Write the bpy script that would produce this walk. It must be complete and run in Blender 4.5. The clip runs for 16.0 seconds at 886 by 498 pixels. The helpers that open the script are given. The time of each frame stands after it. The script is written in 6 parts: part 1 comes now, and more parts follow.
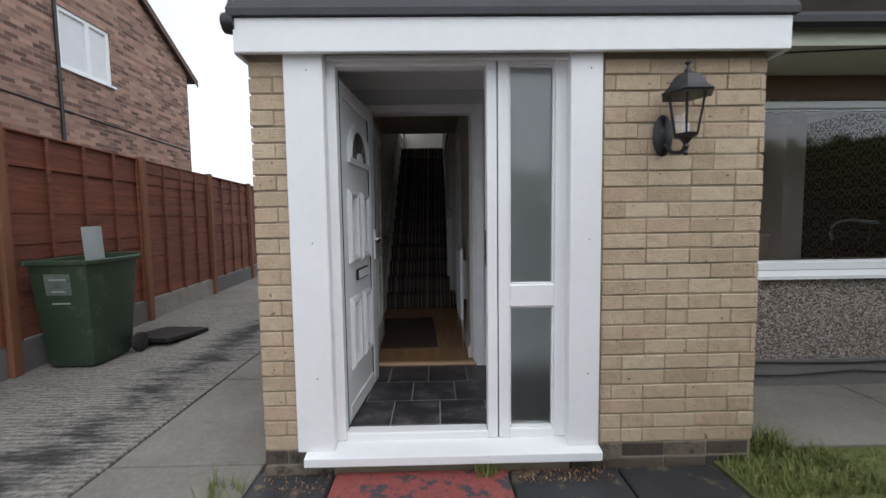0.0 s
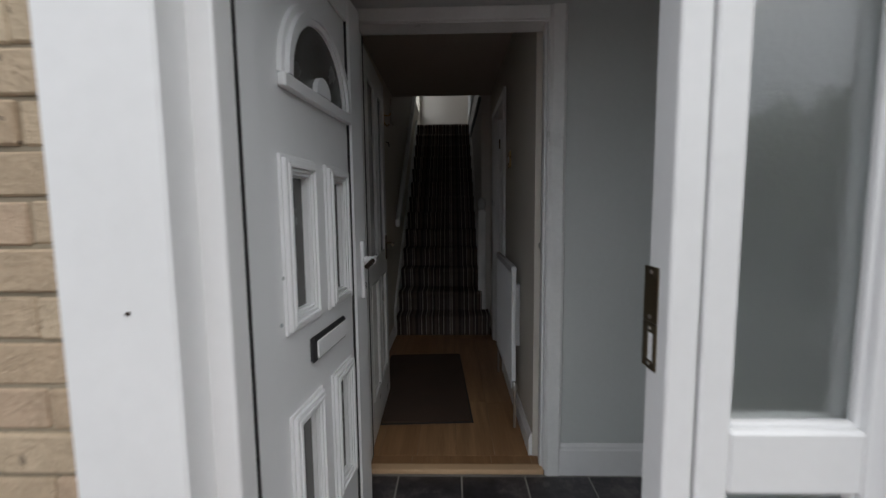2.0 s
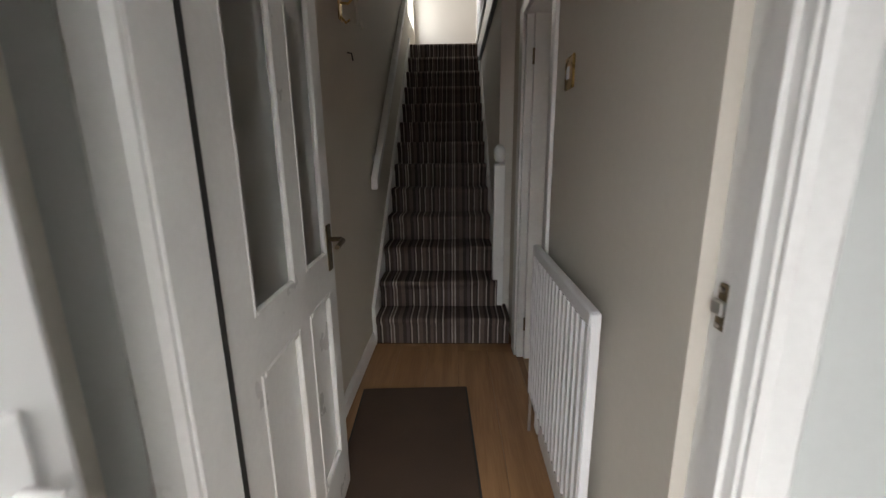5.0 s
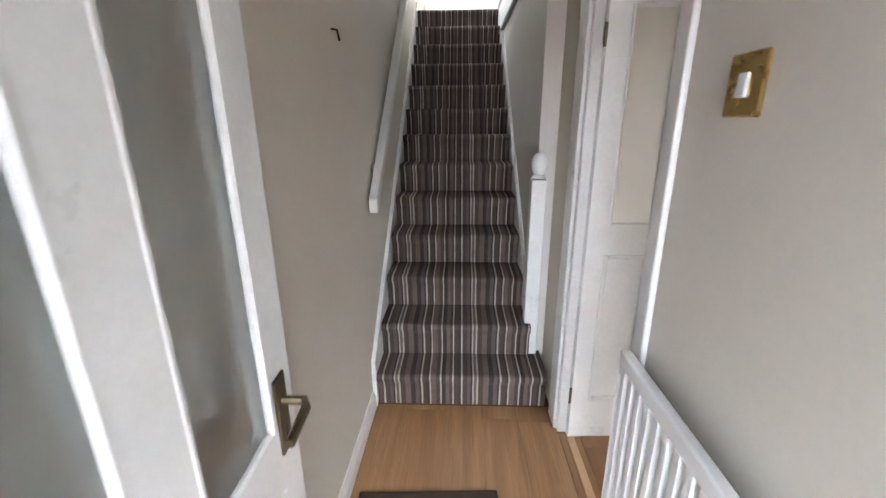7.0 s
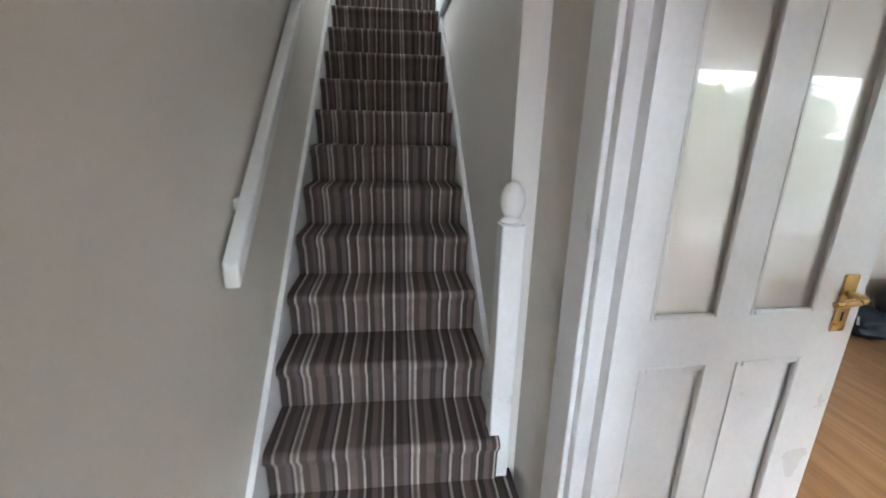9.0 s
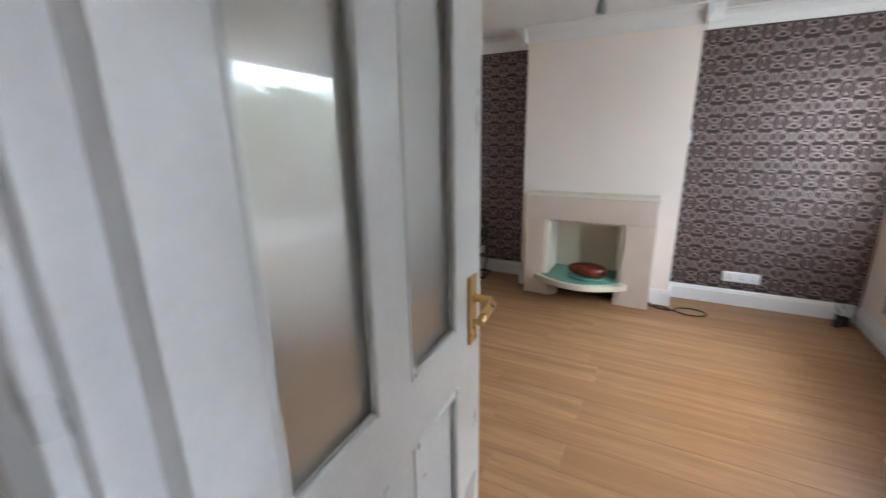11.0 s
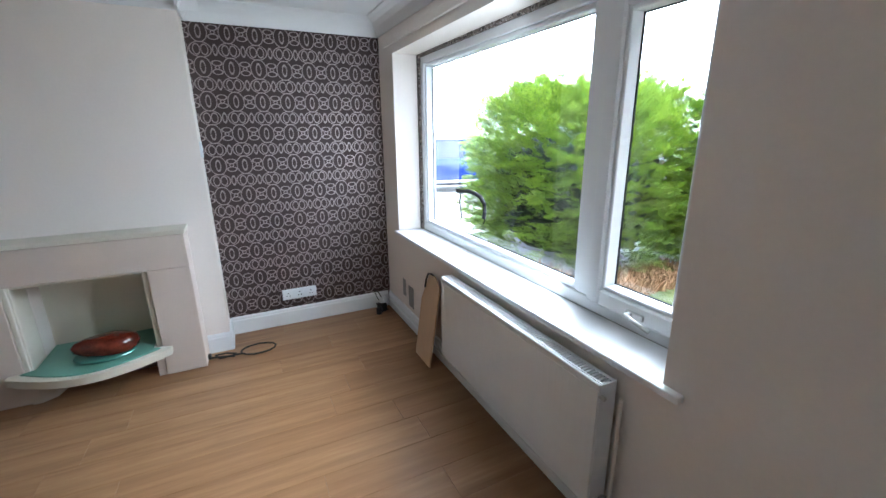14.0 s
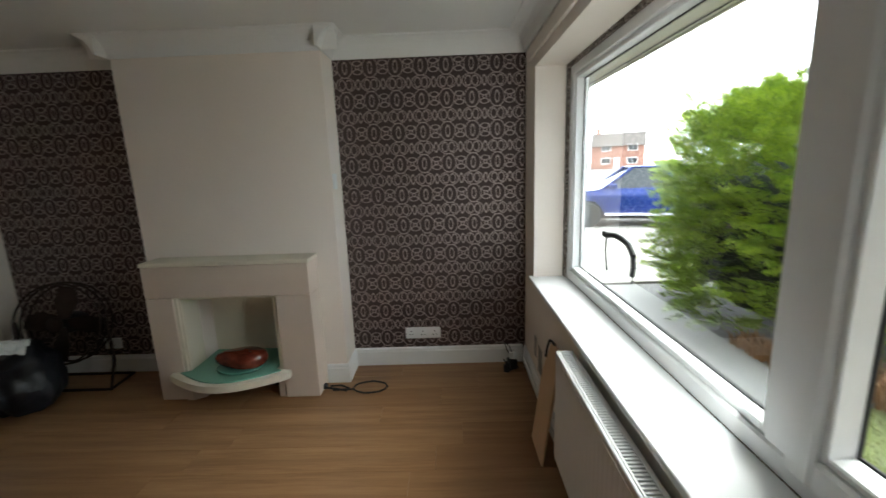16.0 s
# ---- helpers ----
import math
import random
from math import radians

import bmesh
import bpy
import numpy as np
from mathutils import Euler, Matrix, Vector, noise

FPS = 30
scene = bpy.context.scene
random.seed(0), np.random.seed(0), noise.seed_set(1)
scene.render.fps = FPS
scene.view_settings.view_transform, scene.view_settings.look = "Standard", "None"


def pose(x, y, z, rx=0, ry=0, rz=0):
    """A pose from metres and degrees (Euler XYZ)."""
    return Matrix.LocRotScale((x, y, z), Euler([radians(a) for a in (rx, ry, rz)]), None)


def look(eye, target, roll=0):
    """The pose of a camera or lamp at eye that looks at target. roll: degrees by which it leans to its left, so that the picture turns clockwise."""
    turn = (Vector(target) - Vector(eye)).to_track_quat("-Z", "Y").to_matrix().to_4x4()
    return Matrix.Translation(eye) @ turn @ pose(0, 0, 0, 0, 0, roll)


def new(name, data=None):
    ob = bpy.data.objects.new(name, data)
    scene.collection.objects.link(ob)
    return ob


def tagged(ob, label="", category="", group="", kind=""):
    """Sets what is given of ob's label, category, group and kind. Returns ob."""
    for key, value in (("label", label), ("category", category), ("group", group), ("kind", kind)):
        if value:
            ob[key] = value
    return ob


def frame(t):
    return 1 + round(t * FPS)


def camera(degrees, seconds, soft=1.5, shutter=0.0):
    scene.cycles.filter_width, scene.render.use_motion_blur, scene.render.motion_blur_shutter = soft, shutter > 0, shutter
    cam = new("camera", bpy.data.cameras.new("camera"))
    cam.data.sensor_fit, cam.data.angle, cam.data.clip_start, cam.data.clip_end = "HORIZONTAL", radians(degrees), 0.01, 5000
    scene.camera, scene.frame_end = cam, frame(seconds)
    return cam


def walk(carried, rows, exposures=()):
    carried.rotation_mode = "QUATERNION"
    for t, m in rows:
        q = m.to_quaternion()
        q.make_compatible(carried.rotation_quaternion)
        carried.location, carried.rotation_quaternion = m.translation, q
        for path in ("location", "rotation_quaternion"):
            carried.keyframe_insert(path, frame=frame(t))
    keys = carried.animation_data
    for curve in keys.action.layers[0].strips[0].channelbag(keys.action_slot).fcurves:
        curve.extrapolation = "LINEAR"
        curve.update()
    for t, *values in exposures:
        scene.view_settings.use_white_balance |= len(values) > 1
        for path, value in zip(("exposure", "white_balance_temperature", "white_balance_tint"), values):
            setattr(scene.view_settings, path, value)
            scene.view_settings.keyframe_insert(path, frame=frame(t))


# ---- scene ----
cam = camera(94.0, 16.0, soft=1.4, shutter=0.4)
PATH = [
    (0, (1.512, 1.376, 1.163), (1.546, 3.37, 1.019), -0.8),
    (0.5, (1.5, 1.724, 1.196), (1.53, 3.717, 1.031), -0.8),
    (1, (1.431, 2.109, 1.199), (1.407, 4.102, 1.033), -0.6),
    (1.5, (1.405, 2.456, 1.193), (1.358, 4.448, 1.017), -0.5),
    (2, (1.408, 2.834, 1.211), (1.361, 4.824, 1.018), -0.6),
    (2.5, (1.394, 3.158, 1.247), (1.34, 5.145, 1.029), -0.9),
    (3, (1.401, 3.394, 1.249), (1.34, 5.375, 0.986), -0.7),
    (3.5, (1.419, 3.578, 1.257), (1.358, 5.548, 0.918), -0.7),
    (4, (1.427, 3.718, 1.255), (1.366, 5.679, 0.868), -0.6),
    (4.5, (1.418, 3.904, 1.246), (1.358, 5.858, 0.825), -0.5),
    (5, (1.403, 4.12, 1.277), (1.342, 6.066, 0.819), -0.7),
    (7.5, (1.294, 5.059, 1.488), (1.2, 6.964, 0.886), -0.3),
    (8, (1.31, 5.312, 1.463), (1.178, 7.222, 0.884), -1.0),
    (8.2, (1.27, 5.393, 1.481), (1.188, 7.307, 0.907), -0.2),
    (10.5, (1.597, 6.126, 1.477), (2.887, 7.562, 0.955), -1.7),
    (11, (1.688, 6.194, 1.442), (3.39, 7.097, 0.906), -1.0),
    (11.5, (1.763, 6.178, 1.434), (3.618, 6.689, 0.888), -0.8),
    (12, (1.808, 6.195, 1.445), (3.727, 6.179, 0.883), -0.6),
    (12.5, (1.878, 6.165, 1.466), (3.703, 5.59, 0.884), -0.4),
    (13, (2.028, 6.033, 1.463), (3.759, 5.216, 0.882), 0.3),
    (13.5, (2.213, 5.955, 1.476), (3.936, 5.111, 0.909), 0.1),
    (14, (2.403, 5.843, 1.481), (4.134, 5.002, 0.937), -0.6),
    (14.5, (2.521, 5.669, 1.478), (4.255, 4.806, 0.978), -0.6),
    (15, (2.589, 5.416, 1.47), (4.452, 4.848, 1.017), -1.8),
    (15.5, (2.699, 5.313, 1.461), (4.634, 5.048, 1.032), -2.3),
    (16, (2.805, 5.292, 1.462), (4.766, 5.334, 1.069), -2.1),
]
EXPOSURES = [(0.0, 0.6, 6250, 10), (1.2, 0.6, 6250, 10), (1.6, 0.53, 6450, 10), (2.2, 0.55, 6600, 9), (2.5, 0.6, 6850, 9), (3.0, 1.75, 7100, 10), (4.0, 2.38, 6900, 9),
             (5.0, 2.8, 7000, 10), (7.5, 5.12, 6050, 10), (8.2, 5.1, 6000, 8), (10.5, 4.85, 5650, 6), (11.0, 4.6, 5700, 6), (11.5, 4.45, 5650, 6), (12.0, 4.4, 5300, 3), (12.5, 4.65, 5300, 4), (13.0, 4.8, 5350, 5), (13.5, 4.65, 5200, 3), (14.0, 4.35, 5200, 2),
             (15.0, 3.95, 5650, 2), (15.5, 3.8, 5600, 2), (16.0, 3.3, 6300, -1)]
walk(cam, [(t, look(eye, target, roll)) for t, eye, target, roll in PATH], EXPOSURES)

# ---- world and sun: a bright overcast day ----
SUN_ELEV, SUN_ROT = radians(50), radians(150)
world = bpy.data.worlds.new("world")
scene.world = world
world.use_nodes = True
wn, wl = world.node_tree.nodes, world.node_tree.links
wn.clear()
w_out, w_bg = wn.new("ShaderNodeOutputWorld"), wn.new("ShaderNodeBackground")
w_sky = wn.new("ShaderNodeTexSky")
w_sky.sky_type, w_sky.sun_disc = "NISHITA", False
w_sky.sun_elevation, w_sky.sun_rotation = SUN_ELEV, SUN_ROT
w_tc, w_noise, w_ramp, w_mix = (wn.new("ShaderNodeTexCoord"), wn.new("ShaderNodeTexNoise"),
                                wn.new("ShaderNodeValToRGB"), wn.new("ShaderNodeMix"))
w_noise.inputs["Scale"].default_value, w_noise.inputs["Detail"].default_value = 2.2, 6
w_ramp.color_ramp.elements[0].position, w_ramp.color_ramp.elements[0].color = 0.3, (6.2, 6.6, 7.2, 1)
w_ramp.color_ramp.elements[1].position, w_ramp.color_ramp.elements[1].color = 0.65, (9.6, 9.8, 10.2, 1)
w_mix.data_type = "RGBA"
w_mix.inputs["Factor"].default_value = 0.85
wl.new(w_tc.outputs["Generated"], w_noise.inputs["Vector"])
wl.new(w_noise.outputs["Fac"], w_ramp.inputs["Fac"])
wl.new(w_sky.outputs["Color"], w_mix.inputs["A"])
wl.new(w_ramp.outputs["Color"], w_mix.inputs["B"])
wl.new(w_mix.outputs["Result"], w_bg.inputs["Color"])
w_bg.inputs["Strength"].default_value = 0.1
wl.new(w_bg.outputs["Background"], w_out.inputs["Surface"])

sun = new("sun", bpy.data.lights.new("sun", "SUN"))
sun.data.energy, sun.data.angle, sun.data.color = 0.7, radians(60), (1.0, 0.97, 0.93)
sun.matrix_world = look((0, 0, 0), (-0.5 * 0.64, 0.87 * 0.64, -0.77))

# area lamp added in an unseen landing opening, standing in for daylight down the stairs
lamp = new("landing_daylight", bpy.data.lights.new("landing_daylight", "AREA"))
lamp.data.shape, lamp.data.size, lamp.data.size_y = "RECTANGLE", 0.74, 0.66
lamp.data.energy, lamp.data.color = 1.4, (0.93, 0.97, 1.0)
lamp.matrix_world = look((0.70, 10.0, 3.25), (1.6, 10.0, 3.2))


# added lamp in the front window: extra slanting sky light for the chimney breast
fill_lamp = new("window_daylight", bpy.data.lights.new("window_daylight", "AREA"))
fill_lamp.data.shape, fill_lamp.data.size, fill_lamp.data.size_y = "RECTANGLE", 0.16, 1.15
fill_lamp.data.energy, fill_lamp.data.color = 0.52, (1.0, 0.98, 0.96)
fill_lamp.matrix_world = look((3.82, 4.67, 1.38), (4.52, 5.384, 1.2))


# ---- materials ----
class Nodes:
    """A small builder for one material's node tree."""

    def __init__(self, name):
        self.m = bpy.data.materials.new(name)
        self.m.use_nodes = True
        self.t = self.m.node_tree
        self.b = self.t.nodes["Principled BSDF"]
        self.out = self.t.nodes["Material Output"]

    def add(self, kind, **inputs):
        n = self.t.nodes.new(kind)
        for key, v in inputs.items():
            self.put(n.inputs[key.replace("_", " ")], v)
        return n

    def put(self, socket, v):
        if isinstance(v, bpy.types.NodeSocket):
            self.t.links.new(v, socket)
        elif hasattr(v, "__len__") and len(v) == 3 and socket.type == "RGBA":
            socket.default_value = (*v, 1)
        else:
            socket.default_value = v

    def math(self, op, a, b=0.0, c=0.0, clamp=False):
        n = self.t.nodes.new("ShaderNodeMath")
        n.operation, n.use_clamp = op, clamp
        for s, v in zip(n.inputs, (a, b, c)):
            self.put(s, v)
        return n.outputs[0]

    def coord(self, scale=(1, 1, 1), kind="Object"):
        tc = self.t.nodes.new("ShaderNodeTexCoord")
        mp = self.t.nodes.new("ShaderNodeMapping")
        mp.inputs["Scale"].default_value = scale
        self.t.links.new(tc.outputs[kind], mp.inputs["Vector"])
        return mp.outputs["Vector"]

    def noise(self, vec, scale, detail=4, rough=0.55):
        n = self.add("ShaderNodeTexNoise", Vector=vec, Scale=scale, Detail=detail, Roughness=rough)
        return n.outputs["Fac"]

    def ramp(self, fac, stops, mode="LINEAR"):
        n = self.add("ShaderNodeValToRGB", Fac=fac)
        n.color_ramp.interpolation = mode
        e = n.color_ramp.elements
        while len(e) < len(stops):
            e.new(0.5)
        for el, (p, c) in zip(e, stops):
            el.position, el.color = p, (*c, 1) if len(c) == 3 else c
        return n.outputs["Color"]

    def mix(self, fac, a, b, blend="MIX"):
        n = self.t.nodes.new("ShaderNodeMix")
        n.data_type, n.blend_type = "RGBA", blend
        self.put(n.inputs["Factor"], fac)
        self.put(n.inputs["A"], a)
        self.put(n.inputs["B"], b)
        return n.outputs["Result"]

    def random(self):
        return self.t.nodes.new("ShaderNodeObjectInfo").outputs["Random"]

    def bump(self, height, strength, distance=0.01):
        n = self.add("ShaderNodeBump", Height=height, Strength=strength, Distance=distance)
        self.put(self.b.inputs["Normal"], n.outputs["Normal"])

    def finish(self, color, rough=0.5, metal=0.0, **more):
        self.put(self.b.inputs["Base Color"], color)
        self.put(self.b.inputs["Roughness"], rough)
        self.put(self.b.inputs["Metallic"], metal)
        for key, v in more.items():
            self.put(self.b.inputs[key.replace("_", " ")], v)
        return self.m


def shade(c, k):
    return tuple(min(1.0, v * k) for v in c)


def plain(name, c, rough=0.5, metal=0.0, var=0.12, scale=3.0, grain=40.0, bump=0.1, dist=0.004, dirt=None, stretch=(1, 1, 1)):
    """A painted or raw surface with blotches, fine grain and a little relief."""
    n = Nodes(name)
    v = n.coord(stretch)
    big, fine = n.noise(v, scale, 5), n.noise(v, grain, 3)
    col = n.ramp(big, [(0.3, shade(c, 1 - var)), (0.7, shade(c, 1 + var * 0.6))])
    col = n.mix(0.25, col, n.ramp(fine, [(0.3, shade(c, 1 - var * 1.3)), (0.7, shade(c, 1 + var))]))
    if dirt:
        d = n.noise(v, scale * 2.3, 8, 0.7)
        col = n.mix(n.math("MULTIPLY", n.math("SUBTRACT", n.math("MULTIPLY", d, 9.0), 4.9, clamp=True), 0.8), col, dirt)
    n.bump(fine, bump, dist)
    r = n.math("MULTIPLY_ADD", big, 0.16, rough - 0.08)
    return n.finish(col, r, metal)


M = {}
M["white_paint"] = plain("white_paint", (0.8, 0.8, 0.8), 0.42, var=0.05, scale=2.5, grain=25, bump=0.06)
M["white_upvc"] = plain("white_upvc", (0.8, 0.81, 0.82), 0.32, var=0.03, scale=2, grain=20, bump=0.02)
M["old_white"] = plain("old_white", (0.78, 0.78, 0.77), 0.3, var=0.08, scale=5, grain=60, bump=0.12)
M["cream_wall"] = plain("cream_wall", (0.83, 0.755, 0.69), 0.75, var=0.04, scale=1.2, grain=70, bump=0.12, dist=0.003)
M["hall_wall"] = plain("hall_wall", (0.66, 0.62, 0.55), 0.7, var=0.05, scale=1.2, grain=60, bump=0.12, dist=0.003)
M["porch_wall"] = plain("porch_wall", (0.56, 0.58, 0.57), 0.7, var=0.05, scale=1.5, grain=60, bump=0.1, dist=0.003)
M["stair_wall"] = plain("stair_wall", (0.68, 0.65, 0.61), 0.7, var=0.05, scale=1.2, grain=60, bump=0.12, dist=0.003)
M["ceiling"] = plain("ceiling", (0.78, 0.775, 0.765), 0.85, var=0.03, scale=1.5, grain=50, bump=0.15, dist=0.004)
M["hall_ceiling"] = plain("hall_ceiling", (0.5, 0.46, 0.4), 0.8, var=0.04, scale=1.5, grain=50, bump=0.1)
M["stone"] = plain("stone", (0.66, 0.56, 0.48), 0.6, var=0.05, scale=4, grain=120, bump=0.12, dist=0.002)
M["cream_stone"] = plain("cream_stone", (0.72, 0.67, 0.56), 0.55, var=0.05, scale=4, grain=90, bump=0.1, dist=0.002)
M["pale_concrete"] = plain("pale_concrete", (0.3, 0.28, 0.25), 0.9, var=0.3, scale=5, grain=45, bump=0.6)
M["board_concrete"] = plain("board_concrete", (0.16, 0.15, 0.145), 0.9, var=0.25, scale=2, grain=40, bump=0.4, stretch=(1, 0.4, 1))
M["slate_slab"] = plain("slate_slab", (0.03, 0.031, 0.035), 0.55, var=0.35, scale=3, grain=30, bump=0.5, dist=0.006, dirt=(0.19, 0.15, 0.09))
M["asphalt"] = plain("asphalt", (0.16, 0.155, 0.15), 0.9, var=0.2, scale=0.6, grain=30, bump=0.4)
M["felt"] = plain("felt", (0.06, 0.062, 0.066), 0.9, var=0.3, scale=2, grain=120, bump=0.6, dist=0.005)
M["black_metal"] = plain("black_metal", (0.012, 0.012, 0.013), 0.42, 0.0, var=0.3, scale=12, grain=90, bump=0.15)
M["black_plastic"] = plain("black_plastic", (0.02, 0.02, 0.022), 0.45, var=0.3, scale=8, grain=60, bump=0.1)
M["rubber"] = plain("rubber", (0.025, 0.025, 0.025), 0.75, var=0.3, scale=8, grain=60, bump=0.2)
M["green_plastic"] = plain("green_plastic", (0.034, 0.06, 0.036), 0.45, var=0.2, scale=3, grain=60, bump=0.15, dirt=(0.09, 0.1, 0.07))
M["grey_board"] = plain("grey_board", (0.32, 0.36, 0.36), 0.6, var=0.1, scale=3, grain=30, bump=0.1)
M["brass"] = plain("brass", (0.62, 0.42, 0.16), 0.28, 1.0, var=0.12, scale=20, grain=120, bump=0.05)
M["steel"] = plain("steel", (0.55, 0.54, 0.52), 0.35, 1.0, var=0.12, scale=20, grain=120, bump=0.05)
M["dull_brass"] = plain("dull_brass", (0.17, 0.135, 0.085), 0.4, 1.0, var=0.2, scale=20, grain=120, bump=0.08)
M["plywood"] = plain("plywood", (0.62, 0.42, 0.25), 0.6, var=0.08, scale=4, grain=30, bump=0.08, stretch=(1, 1, 0.15))
M["copper"] = plain("copper", (0.45, 0.38, 0.33), 0.45, 0.6, var=0.2, scale=20, grain=60, bump=0.1)
M["amber_dish"] = plain("amber_dish", (0.15, 0.026, 0.013), 0.12, var=0.6, scale=14, grain=40, bump=0.05)
M["green_glass"] = plain("green_glass", (0.2, 0.42, 0.33), 0.08, var=0.06, scale=5, grain=30, bump=0.0)
M["green_dish"] = plain("green_dish", (0.09, 0.25, 0.2), 0.15, var=0.1, scale=6, grain=40, bump=0.02)
M["brown_mat"] = plain("brown_mat", (0.07, 0.042, 0.028), 0.95, var=0.25, scale=4, grain=260, bump=0.9, dist=0.006)
M["black_bag"] = plain("black_bag", (0.012, 0.013, 0.017), 0.42, var=0.5, scale=9, grain=40, bump=0.3, dist=0.01)
M["navy_bag"] = plain("navy_bag", (0.012, 0.02, 0.04), 0.6, var=0.4, scale=9, grain=80, bump=0.3, dist=0.006)
M["dark_iron"] = plain("dark_iron", (0.035, 0.022, 0.016), 0.55, 0.5, var=0.4, scale=12, grain=60, bump=0.2)
M["scuffed_label"] = plain("scuffed_label", (0.14, 0.17, 0.15), 0.6, var=0.3, scale=14, grain=60, bump=0.1, dirt=(0.05, 0.07, 0.05))
M["white_card"] = plain("white_card", (0.7, 0.71, 0.72), 0.6, var=0.05, scale=6, grain=30, bump=0.05)
M["brown_board"] = plain("brown_board", (0.11, 0.055, 0.03), 0.6, var=0.2, scale=4, grain=20, bump=0.15, stretch=(0.2, 1, 1))
M["soffit"] = plain("soffit", (0.5, 0.5, 0.4), 0.6, var=0.08, scale=3, grain=40, bump=0.1)
M["blue_car"] = plain("blue_car", (0.012, 0.03, 0.16), 0.2, 0.3, var=0.05, scale=2, grain=20, bump=0.0)
M["grey_glass"] = plain("grey_glass", (0.09, 0.09, 0.085), 0.25, var=0.15, scale=8, grain=60, bump=0.15)
M["car_glass"] = plain("car_glass", (0.02, 0.025, 0.03), 0.06, var=0.05, scale=2, grain=20, bump=0.0)
M["roof_tile"] = plain("roof_tile", (0.085, 0.07, 0.062), 0.85, var=0.3, scale=2, grain=20, bump=0.4)
M["far_brick"] = plain("far_brick", (0.27, 0.14, 0.105), 0.9, var=0.2, scale=2, grain=14, bump=0.1)
M["dead_leaf"] = plain("dead_leaf", (0.34, 0.19, 0.09), 0.9, var=0.35, scale=6, grain=30, bump=0.2)
M["bark"] = plain("bark", (0.1, 0.07, 0.05), 0.95, var=0.3, scale=8, grain=50, bump=0.6)


def concrete_material(name, ridged):
    """Tamped concrete: ridges across the drive, dark mossy stains and pale worn spots."""
    n = Nodes(name)
    v = n.coord()
    big, mid, fine = n.noise(v, 0.9, 6, 0.6), n.noise(n.coord((0.7, 2.2, 1)), 3.2, 12, 0.75), n.noise(v, 70, 3)
    col = n.ramp(big, [(0.3, (0.13, 0.117, 0.098)), (0.7, (0.265, 0.246, 0.215))])
    grit = n.noise(v, 38, 5, 0.75)
    col = n.mix(0.5 if ridged else 0.12, col, n.ramp(grit, [(0.38, (0.06, 0.056, 0.05)), (0.5, (0.2, 0.187, 0.168)), (0.63, (0.44, 0.425, 0.395))]))
    relief = n.math("ADD", fine, n.math("MULTIPLY", mid, 1.2))
    if ridged:
        wave = n.add("ShaderNodeTexWave", Vector=v, Scale=7.0, Distortion=5.0, Detail=4.0)
        wave.bands_direction = "Y"
        worn = n.math("MULTIPLY", wave.outputs["Fac"], n.noise(n.coord((1, 3, 1)), 4, 5, 0.7))
        col = n.mix(n.math("MULTIPLY", n.math("SUBTRACT", worn, 0.25, clamp=True), 1.8, clamp=True), col, (0.38, 0.365, 0.335))
        relief = n.math("ADD", relief, n.math("MULTIPLY", wave.outputs["Fac"], 0.7))
        # black algae spreads from the long joint
        sep = n.add("ShaderNodeSeparateXYZ", Vector=v)
        near = n.math("SUBTRACT", 1.0, n.math("MULTIPLY", n.math("ABSOLUTE", n.math("ADD", sep.outputs["X"], 0.75)), 1.5), clamp=True)
        algae = n.math("ADD", n.math("MULTIPLY", mid, 9.0), n.math("MULTIPLY_ADD", near, 2.6, -6.0))
        col = n.mix(n.math("MULTIPLY", algae, 0.85, clamp=True), col, (0.04, 0.037, 0.035))
    else:
        col = n.mix(n.math("SUBTRACT", n.math("MULTIPLY", mid, 9.0), 5.4, clamp=True), col, (0.09, 0.084, 0.07))
    n.bump(relief, 1.0 if ridged else 0.4, 0.014 if ridged else 0.006)
    return n.finish(col, 0.82)


M["concrete"] = concrete_material("concrete", True)
M["smooth_concrete"] = concrete_material("smooth_concrete", False)


def brick_material():
    n = Nodes("buff_brick")
    v, r = n.coord((1, 1, 1)), n.random()
    base = n.ramp(r, [(0.0, (0.42, 0.305, 0.2)), (0.25, (0.55, 0.43, 0.3)), (0.5, (0.5, 0.37, 0.25)), (0.8, (0.61, 0.49, 0.345)), (1.0, (0.48, 0.335, 0.235))])
    off = n.add("ShaderNodeVectorMath")
    off.operation = "ADD"
    n.put(off.inputs[0], v)
    n.put(off.inputs[1], n.math("MULTIPLY", r, 37.0))
    blot, fine = n.noise(off.outputs[0], 14, 6, 0.65), n.noise(off.outputs[0], 90, 5, 0.7)
    col = n.mix(n.math("MULTIPLY", n.math("SUBTRACT", blot, 0.38, clamp=True), 1.3, clamp=True), base, (0.27, 0.2, 0.13))
    col = n.mix(0.14, col, n.ramp(fine, [(0.35, (0.2, 0.145, 0.09)), (0.65, (0.72, 0.61, 0.45))]))
    pit = n.math("GREATER_THAN", n.noise(off.outputs[0], 34, 2), 0.71)
    col = n.mix(n.math("MULTIPLY", pit, 0.7), col, (0.07, 0.05, 0.035))
    n.bump(n.math("SUBTRACT", n.math("ADD", fine, n.math("MULTIPLY", blot, 1.5)), n.math("MULTIPLY", pit, 1.2)), 1.0, 0.006)
    return n.finish(col, 0.85)


M["buff_brick"] = brick_material()
M["mortar"] = plain("mortar", (0.3, 0.25, 0.18), 0.95, var=0.2, scale=6, grain=80, bump=0.6)


